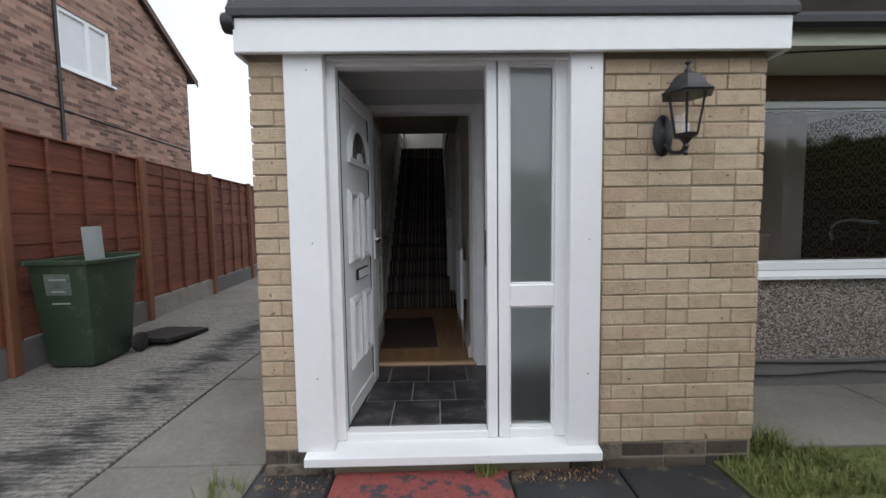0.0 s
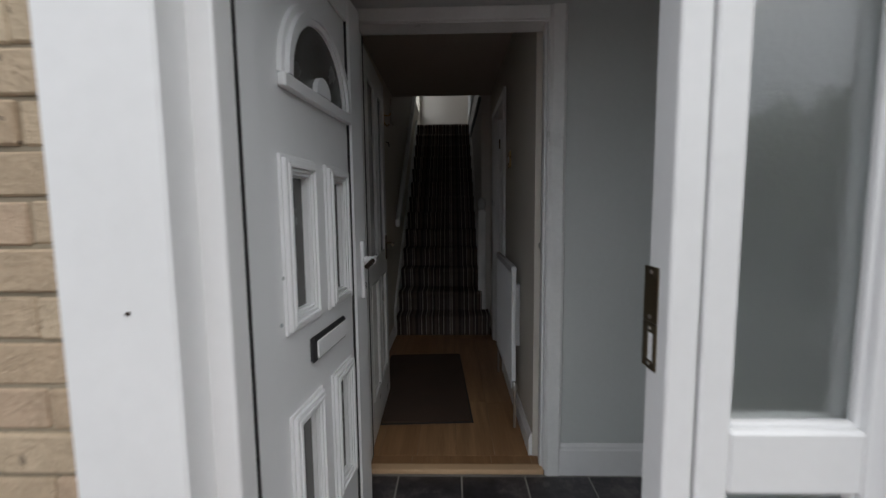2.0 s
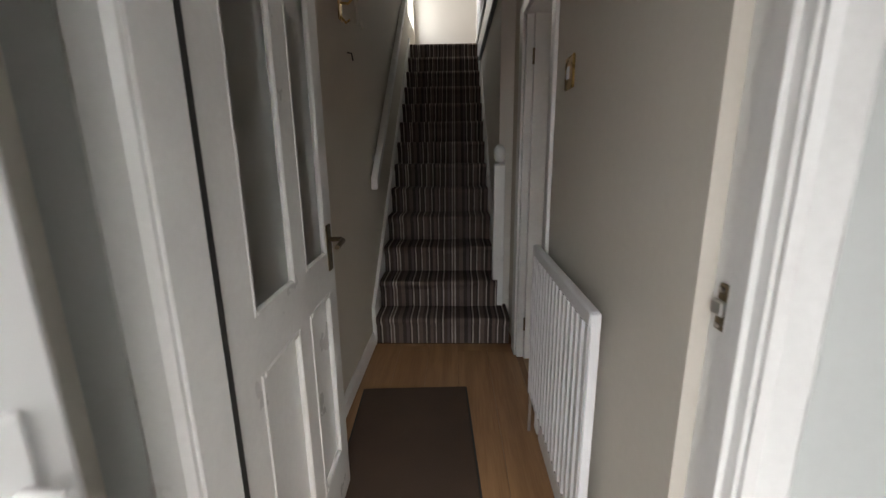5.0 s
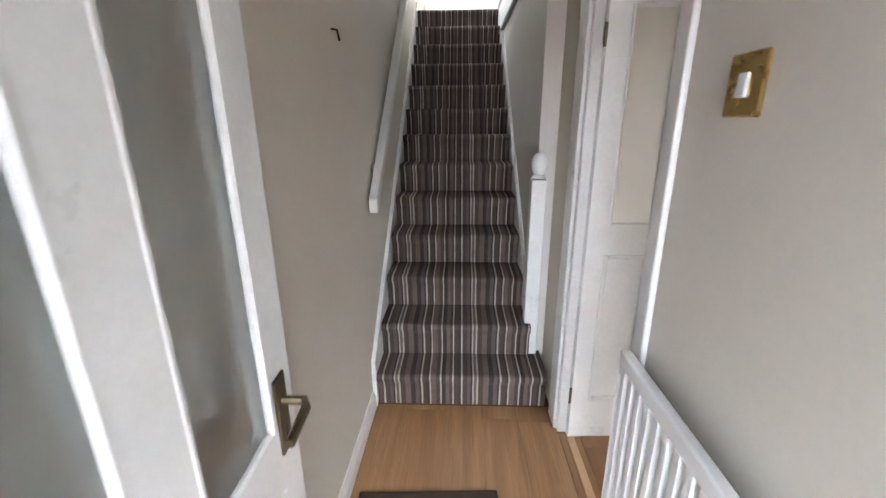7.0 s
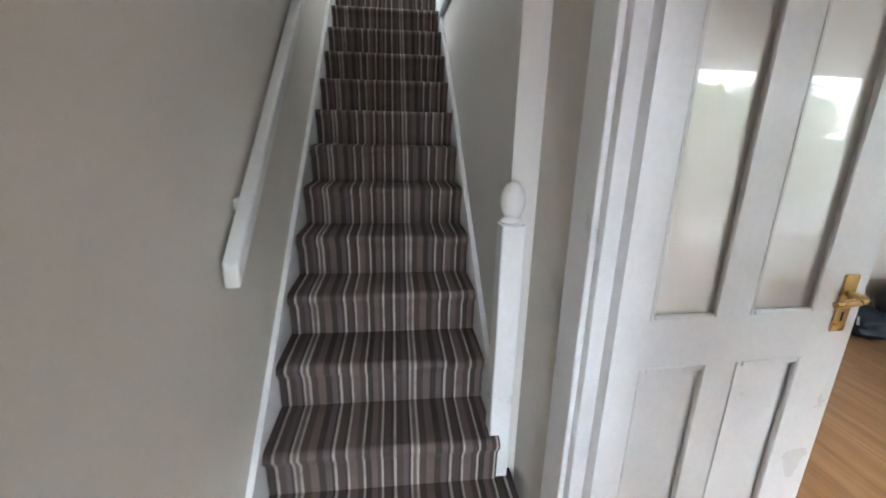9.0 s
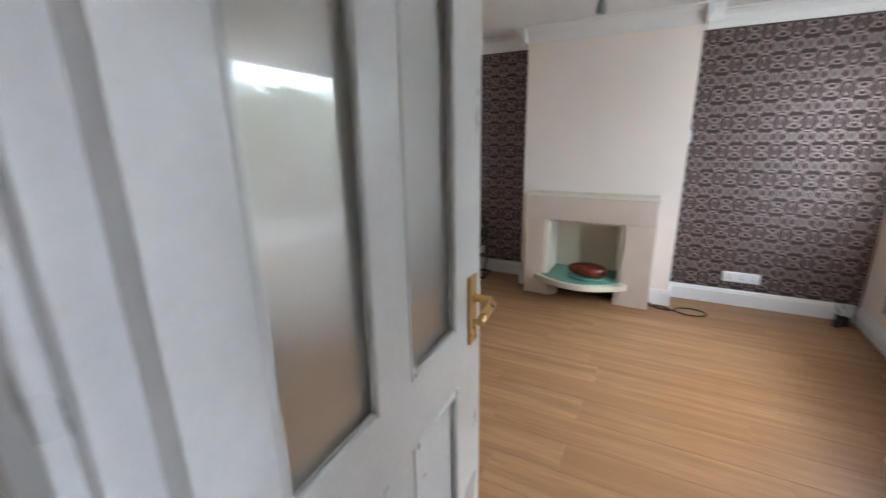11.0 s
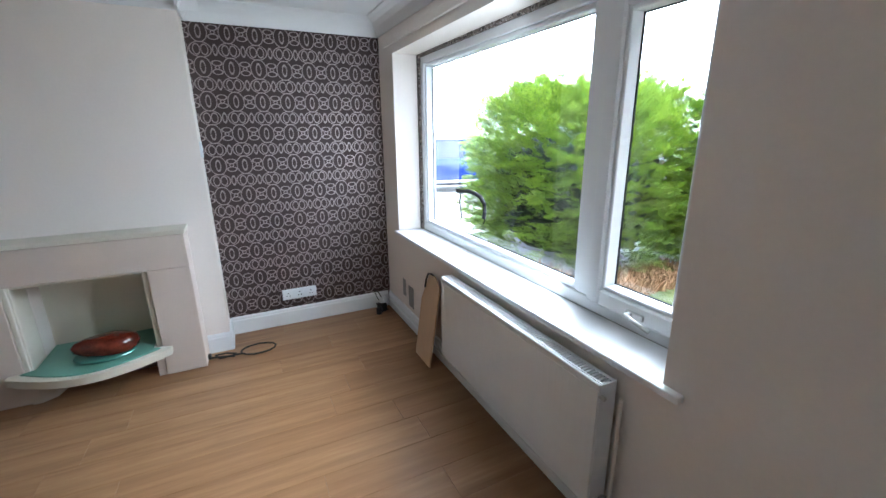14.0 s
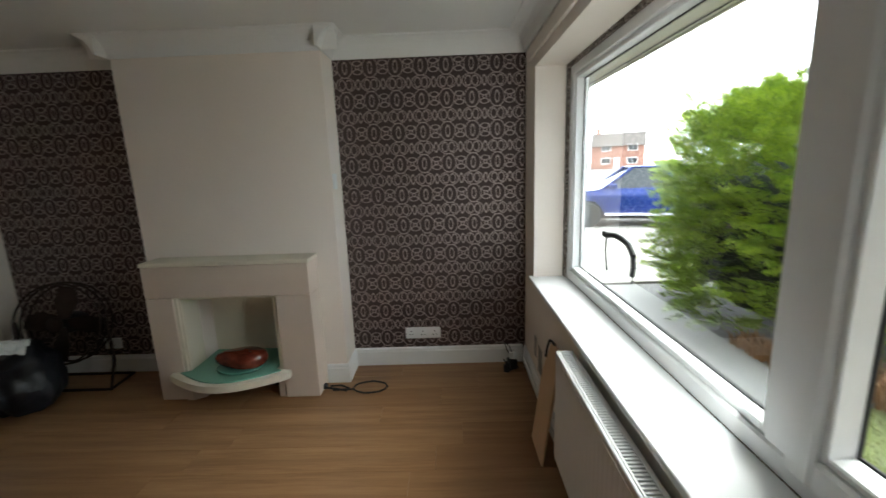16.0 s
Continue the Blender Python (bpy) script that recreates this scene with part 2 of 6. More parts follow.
def plinth_brick():
    n = Nodes("plinth_brick")
    r = n.random()
    off = n.add("ShaderNodeVectorMath")
    off.operation = "ADD"
    n.put(off.inputs[0], n.coord())
    n.put(off.inputs[1], n.math("MULTIPLY", r, 29.0))
    blot, fine = n.noise(off.outputs[0], 9, 8, 0.75), n.noise(off.outputs[0], 60, 4)
    col = n.ramp(r, [(0, (0.06, 0.045, 0.036)), (0.6, (0.13, 0.1, 0.075)), (1, (0.2, 0.165, 0.12))])
    col = n.mix(n.math("SUBTRACT", n.math("MULTIPLY", blot, 8.0), 4.2, clamp=True), col, (0.03, 0.03, 0.024))
    n.bump(n.math("ADD", blot, fine), 0.9, 0.006)
    return n.finish(col, 0.85)


M["plinth_brick"] = plinth_brick()


def plank_material(name, dark, light):
    n = Nodes(name)
    r = n.random()
    v = n.coord((1, 1, 1))
    off = n.add("ShaderNodeVectorMath")
    off.operation = "ADD"
    n.put(off.inputs[0], v)
    n.put(off.inputs[1], n.math("MULTIPLY", r, 53.0))
    mp = n.add("ShaderNodeMapping", Vector=off.outputs[0])
    mp.inputs["Scale"].default_value = (9, 0.7, 1)
    g1 = n.noise(mp.outputs[0], 2.2, 6, 0.65)
    mp2 = n.add("ShaderNodeMapping", Vector=off.outputs[0])
    mp2.inputs["Scale"].default_value = (60, 2.5, 1)
    g2 = n.noise(mp2.outputs[0], 2.0, 4)
    col = n.ramp(g1, [(0.28, dark), (0.5, shade(tuple((a + b) / 2 for a, b in zip(dark, light)), 1.0)), (0.72, light)])
    col = n.mix(0.2, col, n.ramp(g2, [(0.3, shade(dark, 0.85)), (0.7, light)]))
    cath = n.add("ShaderNodeTexWave", Vector=mp.outputs[0], Scale=0.22, Distortion=6.0, Detail=3.0)
    cath.bands_direction = "X"
    col = n.mix(n.math("MULTIPLY", n.math("SUBTRACT", cath.outputs["Fac"], 0.55, clamp=True), 0.7), col, shade(dark, 0.8))
    col = n.mix(n.math("MULTIPLY_ADD", r, 0.62, 0.0), col, shade(dark, 1.05))
    n.bump(g2, 0.08, 0.001)
    return n.finish(col, n.math("MULTIPLY_ADD", g1, 0.15, 0.3))


M["oak_laminate"] = plank_material("oak_laminate", (0.225, 0.108, 0.043), (0.475, 0.285, 0.145))
M["joint"] = plain("joint", (0.14, 0.075, 0.035), 0.8, var=0.1)


def slate_tile():
    n = Nodes("slate_tile")
    r = n.random()
    off = n.add("ShaderNodeVectorMath")
    off.operation = "ADD"
    n.put(off.inputs[0], n.coord())
    n.put(off.inputs[1], n.math("MULTIPLY", r, 41.0))
    a, b = n.noise(off.outputs[0], 7, 8, 0.7), n.noise(off.outputs[0], 55, 4)
    col = n.ramp(a, [(0.32, (0.012, 0.012, 0.014)), (0.5, (0.04, 0.037, 0.042)), (0.6, (0.1, 0.088, 0.09)), (0.72, (0.2, 0.18, 0.17))])
    n.bump(n.math("ADD", a, n.math("MULTIPLY", b, 0.3)), 0.45, 0.006)
    return n.finish(col, n.math("MULTIPLY_ADD", b, 0.3, 0.22))


M["slate_tile"] = slate_tile()
M["grout"] = plain("grout", (0.34, 0.33, 0.31), 0.9, var=0.2, scale=4, grain=60, bump=0.3)


def carpet_material():
    """Loop carpet in irregular brown, mauve and white stripes that run up the stairs."""
    n = Nodes("striped_carpet")
    tc = n.add("ShaderNodeTexCoord")
    sep = n.add("ShaderNodeSeparateXYZ", Vector=tc.outputs["Object"])
    wob = n.noise(tc.outputs["Object"], 35, 2)
    x = n.math("ADD", sep.outputs["X"], n.math("MULTIPLY", n.math("SUBTRACT", wob, 0.5), 0.004))
    u = n.math("FRACT", n.math("DIVIDE", n.math("SUBTRACT", x, 0.862), 0.416))
    dk, br, mv, wh, tn = (0.022, 0.014, 0.013), (0.058, 0.038, 0.033), (0.105, 0.083, 0.084), (0.5, 0.45, 0.41), (0.145, 0.108, 0.09)
    seq = [(0, br), (.05, dk), (.075, wh), (.098, br), (.16, mv), (.2, dk), (.225, wh), (.245, tn), (.275, wh), (.3, br), (.36, tn), (.43, dk),
           (.49, mv), (.54, dk), (.565, wh), (.588, br), (.65, dk), (.675, wh), (.695, tn), (.76, br), (.81, wh), (.83, dk), (.88, tn), (.93, br), (.965, wh), (.985, dk)]
    col = n.ramp(u, seq, "CONSTANT")
    wear = n.noise(tc.outputs["Object"], 7, 5, 0.7)
    col = n.mix(n.math("MULTIPLY", n.math("SUBTRACT", n.math("MULTIPLY", wear, 6.0), 3.0, clamp=True), 0.45), col, (0.06, 0.043, 0.037))
    fuzz = n.noise(tc.outputs["Object"], 330, 2)
    col = n.mix(0.22, col, n.mix(fuzz, (0.02, 0.014, 0.012), (0.24, 0.19, 0.165)))
    n.bump(fuzz, 0.8, 0.004)
    return n.finish(col, 0.95)


M["striped_carpet"] = carpet_material()


def wallpaper_material():
    """Dark plum-brown paper with a woven trellis of thin silver rings."""
    n = Nodes("trellis_wallpaper")
    tc = n.add("ShaderNodeTexCoord")
    sep = n.add("ShaderNodeSeparateXYZ", Vector=tc.outputs["Object"])
    pu, pv = 0.168, 0.212
    u = n.math("MULTIPLY", n.math("SUBTRACT", n.math("FRACT", n.math("DIVIDE", sep.outputs["Y"], pu)), 0.5), pu)
    v = n.math("MULTIPLY", n.math("SUBTRACT", n.math("FRACT", n.math("DIVIDE", sep.outputs["Z"], pv)), 0.5), pv)
    au, av = n.math("ABSOLUTE", u), n.math("ABSOLUTE", v)
    lines = None
    rings = [(0, 0, .063, .046), (.023, 0, .02, .031), (pu / 2, 0, .0125, .03), (0, pv / 2, .0145, .035), (pu / 2, pv / 2 - .027, .029, .0155),
             (0, pv / 2, .05, .062), (pu / 2, pv / 2, .012, .01)]
    for cx, cy, a, b in rings:
        dx = n.math("DIVIDE", n.math("SUBTRACT", au, cx), a)
        dy = n.math("DIVIDE", n.math("SUBTRACT", av, cy), b)
        r = n.math("SQRT", n.math("ADD", n.math("MULTIPLY", dx, dx), n.math("MULTIPLY", dy, dy)))
        d = n.math("MULTIPLY", n.math("ABSOLUTE", n.math("SUBTRACT", r, 1.0)), min(a, b))
        lines = d if lines is None else n.math("MINIMUM", lines, d)
    mask = n.math("SUBTRACT", 1.0, n.math("DIVIDE", n.math("SUBTRACT", lines, 0.0021), 0.0013, clamp=True), clamp=True)
    big, fine = n.noise(tc.outputs["Object"], 2.5, 4), n.noise(tc.outputs["Object"], 180, 2)
    ground = n.ramp(big, [(0.3, (0.042, 0.024, 0.021)), (0.7, (0.058, 0.035, 0.031))])
    silver = n.ramp(fine, [(0.3, (0.3, 0.243, 0.23)), (0.7, (0.43, 0.355, 0.335))])
    n.bump(n.math("ADD", mask, n.math("MULTIPLY", fine, 0.25)), 0.25, 0.0015)
    return n.finish(n.mix(mask, ground, silver), n.math("MULTIPLY_ADD", mask, -0.22, 0.68), n.math("MULTIPLY_ADD", mask, 0.6, 0.0))


M["trellis_wallpaper"] = wallpaper_material()


def pebbledash_material():
    n = Nodes("pebbledash")
    v = n.coord()
    vor = n.add("ShaderNodeTexVoronoi", Vector=v, Scale=105.0)
    sepc = n.add("ShaderNodeSeparateColor", Color=vor.outputs["Color"])
    col = n.ramp(sepc.outputs[0], [(0, (0.05, 0.045, 0.04)), (0.4, (0.21, 0.165, 0.14)), (0.75, (0.36, 0.31, 0.27)), (1, (0.56, 0.51, 0.47))])
    n.bump(n.math("SUBTRACT", 1.0, vor.outputs["Distance"]), 1.0, 0.01)
    return n.finish(col, 0.9)


M["pebbledash"] = pebbledash_material()


def far_brickwork(name, c1, c2, blend):
    """Brickwork coursed in y and z, for walls that stay far off."""
    n = Nodes(name)
    tc = n.add("ShaderNodeTexCoord")
    sep = n.add("ShaderNodeSeparateXYZ", Vector=tc.outputs["Object"])
    comb = n.add("ShaderNodeCombineXYZ", X=sep.outputs["Y"], Y=sep.outputs["Z"])
    bt = n.add("ShaderNodeTexBrick", Vector=comb.outputs[0], Scale=1.0)
    bt.offset = 0.5
    for key, v in (("Brick Width", 0.225), ("Row Height", 0.078), ("Mortar Size", 0.006), ("Bias", 0.0)):
        bt.inputs[key].default_value = v
    bt.inputs["Color1"].default_value = (*c1, 1)
    bt.inputs["Color2"].default_value = (*c2, 1)
    bt.inputs["Mortar"].default_value = (0.26, 0.22, 0.18, 1)
    blot = n.noise(tc.outputs["Object"], 3, 6, 0.7)
    col = n.mix(n.math("MULTIPLY", blot, 0.3), bt.outputs["Color"], blend)
    n.bump(bt.outputs["Fac"], -0.5, 0.01)
    return n.finish(col, 0.9)


M["multi_brickwork"] = far_brickwork("multi_brickwork", (0.09, 0.045, 0.035), (0.44, 0.26, 0.19), (0.2, 0.12, 0.09))
M["buff_brickwork"] = far_brickwork("buff_brickwork", (0.36, 0.26, 0.16), (0.46, 0.35, 0.22), (0.4, 0.3, 0.19))


def fence_material():
    n = Nodes("fence_stain")
    r = n.random()
    v = n.coord((1, 0.25, 6))
    a, b = n.noise(v, 3, 6, 0.7), n.noise(v, 14, 5, 0.7)
    col = n.ramp(a, [(0.3, (0.08, 0.02, 0.01)), (0.52, (0.18, 0.05, 0.024)), (0.72, (0.31, 0.1, 0.05))])
    col = n.mix(0.35, col, n.ramp(b, [(0.38, (0.05, 0.014, 0.008)), (0.62, (0.3, 0.11, 0.06))]))
    col = n.mix(n.math("MULTIPLY", r, 0.35), col, (0.09, 0.03, 0.018))
    n.bump(b, 0.4, 0.004)
    return n.finish(col, 0.75)


M["fence_stain"] = fence_material()
M["fence_post"] = plain("fence_post", (0.2, 0.085, 0.045), 0.75, var=0.25, scale=6, grain=30, bump=0.3, stretch=(1, 1, 0.15))


def foliage(name, c0, c1, c2):
    n = Nodes(name)
    g = n.add("ShaderNodeNewGeometry")
    v = n.coord()
    a = n.noise(v, 3.0, 4)
    col = n.ramp(g.outputs["Random Per Island"], [(0, c0), (0.5, c1), (1, c2)])
    col = n.mix(n.math("MULTIPLY", a, 0.6), col, c0)
    return n.finish(col, 0.65, Transmission_Weight=0.0)


M["conifer"] = foliage("conifer", (0.11, 0.18, 0.018), (0.25, 0.36, 0.028), (0.45, 0.54, 0.045))
M["conifer_shade_core"] = plain("conifer_shade_core", (0.012, 0.022, 0.008), 0.95, var=0.3, scale=5, grain=20, bump=0.5)
M["grass_blade"] = foliage("grass_blade", (0.07, 0.1, 0.02), (0.16, 0.2, 0.04), (0.36, 0.32, 0.13))
M["lawn"] = plain("lawn", (0.13, 0.15, 0.045), 0.95, var=0.3, scale=3, grain=60, bump=0.8, dist=0.02, dirt=(0.13, 0.1, 0.05))


def red_paint():
    n = Nodes("worn_red_slab")
    v = n.coord()
    a, b = n.noise(v, 7, 9, 0.75), n.noise(v, 60, 3)
    col = n.mix(n.math("GREATER_THAN", a, 0.55), n.ramp(b, [(0.3, (0.2, 0.05, 0.045)), (0.7, (0.3, 0.078, 0.07))]), (0.055, 0.05, 0.055))
    n.bump(b, 0.3, 0.004)
    return n.finish(col, 0.7)


M["worn_red_slab"] = red_paint()


def glass_material(name, rough=0.0, tint=(1, 1, 1), bump=0.0, scale=60):
    n = Nodes(name)
    if bump:
        n.bump(n.noise(n.coord(), scale, 3), bump, 0.004)
    return n.finish(tint, rough, 0.0, Transmission_Weight=1.0, IOR=1.45, Coat_Weight=1.0 if rough else 0.0, Coat_Roughness=0.02)


M["glass"] = glass_material("glass")
M["frosted"] = glass_material("frosted", 0.28, (0.9, 0.95, 0.95), 0.25, 70)
M["reeded"] = glass_material("reeded", 0.3, (0.9, 0.93, 0.92))


# ---- builders ----
def thing(name, base, label, category, group="", kind=""):
    """An empty at the thing's base; its parts are given in world metres."""
    e = new(name)
    e.empty_display_size = 0.1
    e.matrix_basis = Matrix.Translation(base)
    e["base"] = list(base)
    return tagged(e, label, category, group, kind)


def mesh_of(bm, name, material, smooth=False):
    me = bpy.data.meshes.new(name)
    bmesh.ops.recalc_face_normals(bm, faces=bm.faces)
    bm.to_mesh(me)
    bm.free()
    me.materials.append(material)
    if smooth:
        me.shade_smooth()
        for p in me.polygons:
            p.use_smooth = True
        me.set_sharp_from_angle(angle=radians(40))
    return me


def part(name, bm, material, parent, label="", smooth=False):
    """Links a bmesh as one mesh object under a thing or under a part."""
    ob = new(name, mesh_of(bm, name, material, smooth))
    ob.parent = parent
    root = parent
    while root.parent:
        root = root.parent
    if parent.data is None and "base" in parent:
        ob.matrix_parent_inverse = Matrix.Translation(parent["base"]).inverted()
    return tagged(ob, label)


def solid(name, bm, material, label="", category="", kind="", group="", smooth=False):
    """A thing that is one mesh."""
    return tagged(new(name, mesh_of(bm, name, material, smooth)), label, category, group, kind)


def box(x0, x1, y0, y1, z0, z1, bevel=0.0, bm=None, seg=1):
    own = bmesh.new()
    bmesh.ops.create_cube(own, size=1.0, matrix=Matrix.Translation(((x0 + x1) / 2, (y0 + y1) / 2, (z0 + z1) / 2)) @ Matrix.Diagonal((abs(x1 - x0), abs(y1 - y0), abs(z1 - z0), 1)))
    if bevel:
        bmesh.ops.bevel(own, geom=own.edges[:], offset=bevel, segments=seg, affect="EDGES", profile=0.5)
    return join(bm, own)


def join(bm, own):
    if bm is None:
        return own
    me = bpy.data.meshes.new("tmp")
    own.to_mesh(me)
    own.free()
    bm.from_mesh(me)
    bpy.data.meshes.remove(me)
    return bm


def turn(bm, m):
    bmesh.ops.transform(bm, matrix=m, verts=bm.verts)
    return bm


def prism(points, axis, a, b, bm=None, bevel=0.0):
    """A polygon in the plane across an axis, drawn out from a to b along it. points: (u, v) in (y, z), (x, z) or (x, y)."""
    own = bmesh.new()

    def at(u, v, w):
        return {"x": (w, u, v), "y": (u, w, v), "z": (u, v, w)}[axis]
    lo = [own.verts.new(at(u, v, a)) for u, v in points]
    hi = [own.verts.new(at(u, v, b)) for u, v in points]
    own.faces.new(lo)
    own.faces.new(hi[::-1])
    for i in range(len(points)):
        j = (i + 1) % len(points)
        own.faces.new((lo[i], lo[j], hi[j], hi[i]))
    if bevel:
        bmesh.ops.bevel(own, geom=own.edges[:], offset=bevel, segments=2, affect="EDGES", profile=0.5)
    return join(bm, own)


def rod(p, q, r, bm=None, sides=10, r2=None):
    """A round bar from p to q."""
    p, q = Vector(p), Vector(q)
    own = bmesh.new()
    d = q - p
    bmesh.ops.create_cone(own, cap_ends=True, segments=sides, radius1=r, radius2=r if r2 is None else r2, depth=d.length,
                          matrix=Matrix.Translation((p + q) / 2) @ d.to_track_quat("Z", "Y").to_matrix().to_4x4())
    return join(bm, own)


def tube(points, r, bm=None, sides=8):
    """A round bar along a line of points."""
    own = bmesh.new()
    pts = [Vector(p) for p in points]
    rings = []
    up = Vector((0.13, 0.27, 0.95))
    for i, p in enumerate(pts):
        d = (pts[min(i + 1, len(pts) - 1)] - pts[max(i - 1, 0)]).normalized()
        s = d.cross(up).normalized()
        w = d.cross(s)
        rings.append([own.verts.new(p + r * (math.cos(a) * s + math.sin(a) * w)) for a in (2 * math.pi * k / sides for k in range(sides))])
    for a, b in zip(rings, rings[1:]):
        for k in range(sides):
            own.faces.new((a[k], a[(k + 1) % sides], b[(k + 1) % sides], b[k]))
    own.faces.new(rings[0][::-1])
    own.faces.new(rings[-1])
    return join(bm, own)


def lathe(profile, m, bm=None, sides=20):
    """A turned shape: profile of (radius, height) round the z axis of the pose m."""
    own = bmesh.new()
    rings = [[own.verts.new(m @ Vector((r * math.cos(a), r * math.sin(a), z))) for a in (2 * math.pi * k / sides for k in range(sides))] for r, z in profile]
    for a, b in zip(rings, rings[1:]):
        for k in range(sides):
            own.faces.new((a[k], a[(k + 1) % sides], b[(k + 1) % sides], b[k]))
    own.faces.new(rings[0][::-1])
    own.faces.new(rings[-1])
    return join(bm, own)


def slab(axis, w0, w1, us, vs, holes, bm=None):
    """A wall across an axis between w0 and w1, over the spans us and vs, with rectangular holes (u0, u1, v0, v1) right through it."""
    own = bmesh.new()
    U = sorted({*us, *[h for q in holes for h in q[:2] if us[0] < h < us[1]]})
    V = sorted({*vs, *[h for q in holes for h in q[2:] if vs[0] < h < vs[1]]})
    full = {}
    for i in range(len(U) - 1):
        for j in range(len(V) - 1):
            cu, cv = (U[i] + U[i + 1]) / 2, (V[j] + V[j + 1]) / 2
            full[i, j] = not any(a < cu < b and c < cv < d for a, b, c, d in holes)
    cache = {}

    def vert(i, j, w):
        if (i, j, w) not in cache:
            c = {"x": (w, U[i], V[j]), "y": (U[i], w, V[j]), "z": (U[i], V[j], w)}[axis]
            cache[i, j, w] = own.verts.new(c)
        return cache[i, j, w]
    for (i, j), ok in full.items():
        if not ok:
            continue
        for w in (w0, w1):
            own.faces.new((vert(i, j, w), vert(i + 1, j, w), vert(i + 1, j + 1, w), vert(i, j + 1, w)))
        for (di, dj), (a, b) in {(-1, 0): ((i, j), (i, j + 1)), (1, 0): ((i + 1, j), (i + 1, j + 1)), (0, -1): ((i, j), (i + 1, j)), (0, 1): ((i, j + 1), (i + 1, j + 1))}.items():
            if not full.get((i + di, j + dj), False):
                own.faces.new((vert(*a, w0), vert(*b, w0), vert(*b, w1), vert(*a, w1)))
    return join(bm, own)


def ring_frame(axis, w0, w1, u0, u1, v0, v1, width, bm=None, bevel=0.004):
    """Four bars round a rectangle, mitre-less: stiles run through, rails between."""
    def bar(a, b, c, d, bm):
        if axis == "y":
            return box(a, b, w0, w1, c, d, bevel, bm)
        if axis == "x":
            return box(w0, w1, a, b, c, d, bevel, bm)
        return box(a, b, c, d, w0, w1, bevel, bm)
    bm = bar(u0, u0 + width, v0, v1, bm)
    bm = bar(u1 - width, u1, v0, v1, bm)
    bm = bar(u0 + width, u1 - width, v0, v0 + width, bm)
    return bar(u0 + width, u1 - width, v1 - width, v1, bm)


def pane(name, bm, material, parent, label=""):
    ob = part(name, bm, material, parent, label)
    ob.visible_shadow = False
    return ob

# ---- the structure: ground, house shell, porch, hall, stairs, living room ----
FLOOR, GROUND, CEIL = 0.0, -0.17, 2.29
HALL_L, HALL_R, ROOM_L, ROOM_R, ROOM_F, ROOM_B = 0.84, 1.79, 1.89, 5.715, 4.765, 8.55
FRONT_OUT, BRICK_Y = 4.45, 3.50


def structure(name, bm, material, label, category):
    return solid(name, bm, material, label, category, "structure")


g = bmesh.new()
bmesh.ops.create_grid(g, x_segments=40, y_segments=40, size=400)
turn(g, Matrix.Translation((0, 0, GROUND - 0.03)))
structure("ground", g, M["asphalt"], "grey worn asphalt and gravel around the houses", "ground")

# concrete drive beside the house, in slabs with open joints
drive = thing("driveway", (-1, 5, GROUND), "weathered grey concrete drive with dark stains", "driveway", kind="structure")
for i, (x0, x1, y0, y1) in enumerate([(-2.6, -0.32, -3, 1.2), (-2.7, -0.32, 1.22, 4.72), (-2.9, -0.32, 4.74, 8.6), (-3.4, -0.32, 8.62, 14), (-0.30, 0.55, -3, 1.2),
                                      (-0.30, 0.55, 1.22, 3.575), (-0.30, 0.55, 3.59, 4.82), (-0.30, 0.50, 4.84, 9.0), (-0.30, 0.50, 9.02, 14)]):
    part("slab", box(x0, x1, y0, y1, GROUND - 0.06, GROUND + 0.002 * (i % 2), 0.006), M["concrete"] if i < 4 else M["smooth_concrete"], drive)

path = thing("front_path", (1.4, 3, GROUND), "worn red painted slabs before the porch step", "path", kind="structure")
part("slab", box(0.97, 1.87, 2.75, 3.47, GROUND - 0.05, GROUND + 0.014, 0.01), M["worn_red_slab"], path)
part("slab", box(0.97, 1.87, 1.85, 2.74, GROUND - 0.05, GROUND + 0.010, 0.01), M["worn_red_slab"], path)
part("slab", box(0.97, 1.87, 0.5, 1.84, GROUND - 0.05, GROUND + 0.010, 0.01), M["worn_red_slab"], path)
for x0, x1, y0, y1 in [(0.56, 0.96, 2.95, 3.47), (0.56, 0.96, 2.3, 2.94), (1.88, 2.45, 2.9, 3.47), (2.46, 2.98, 2.9, 3.47), (1.88, 2.45, 2.2, 2.89), (2.46, 2.98, 2.2, 2.89)]:
    part("slab", box(x0, x1, y0, y1, GROUND - 0.05, GROUND + 0.008, 0.01), M["slate_slab"], path, "dark mossy slab")

side_path = thing("side_path", (4, 4, GROUND), "wet concrete path under the front window", "path", kind="structure")
for x0, x1 in [(3.22, 4.6), (4.61, 6.2), (6.21, 8.2)]:
    part("slab", box(x0, x1, 3.62, FRONT_OUT, GROUND - 0.05, GROUND + 0.012, 0.006), M["smooth_concrete"], side_path)
forecourt = thing("forecourt", (10, 2, GROUND), "pale concrete forecourt where the car is parked", "forecourt", kind="structure")
for x0, x1 in [(8.25, 11.2), (11.22, 14.2), (14.22, 18)]:
    for y0, y1 in [(-4, 0.3), (0.32, 4.4)]:
        part("slab", box(x0, x1, y0, y1, GROUND - 0.05, GROUND + 0.004, 0.006), M["pale_concrete"], forecourt)

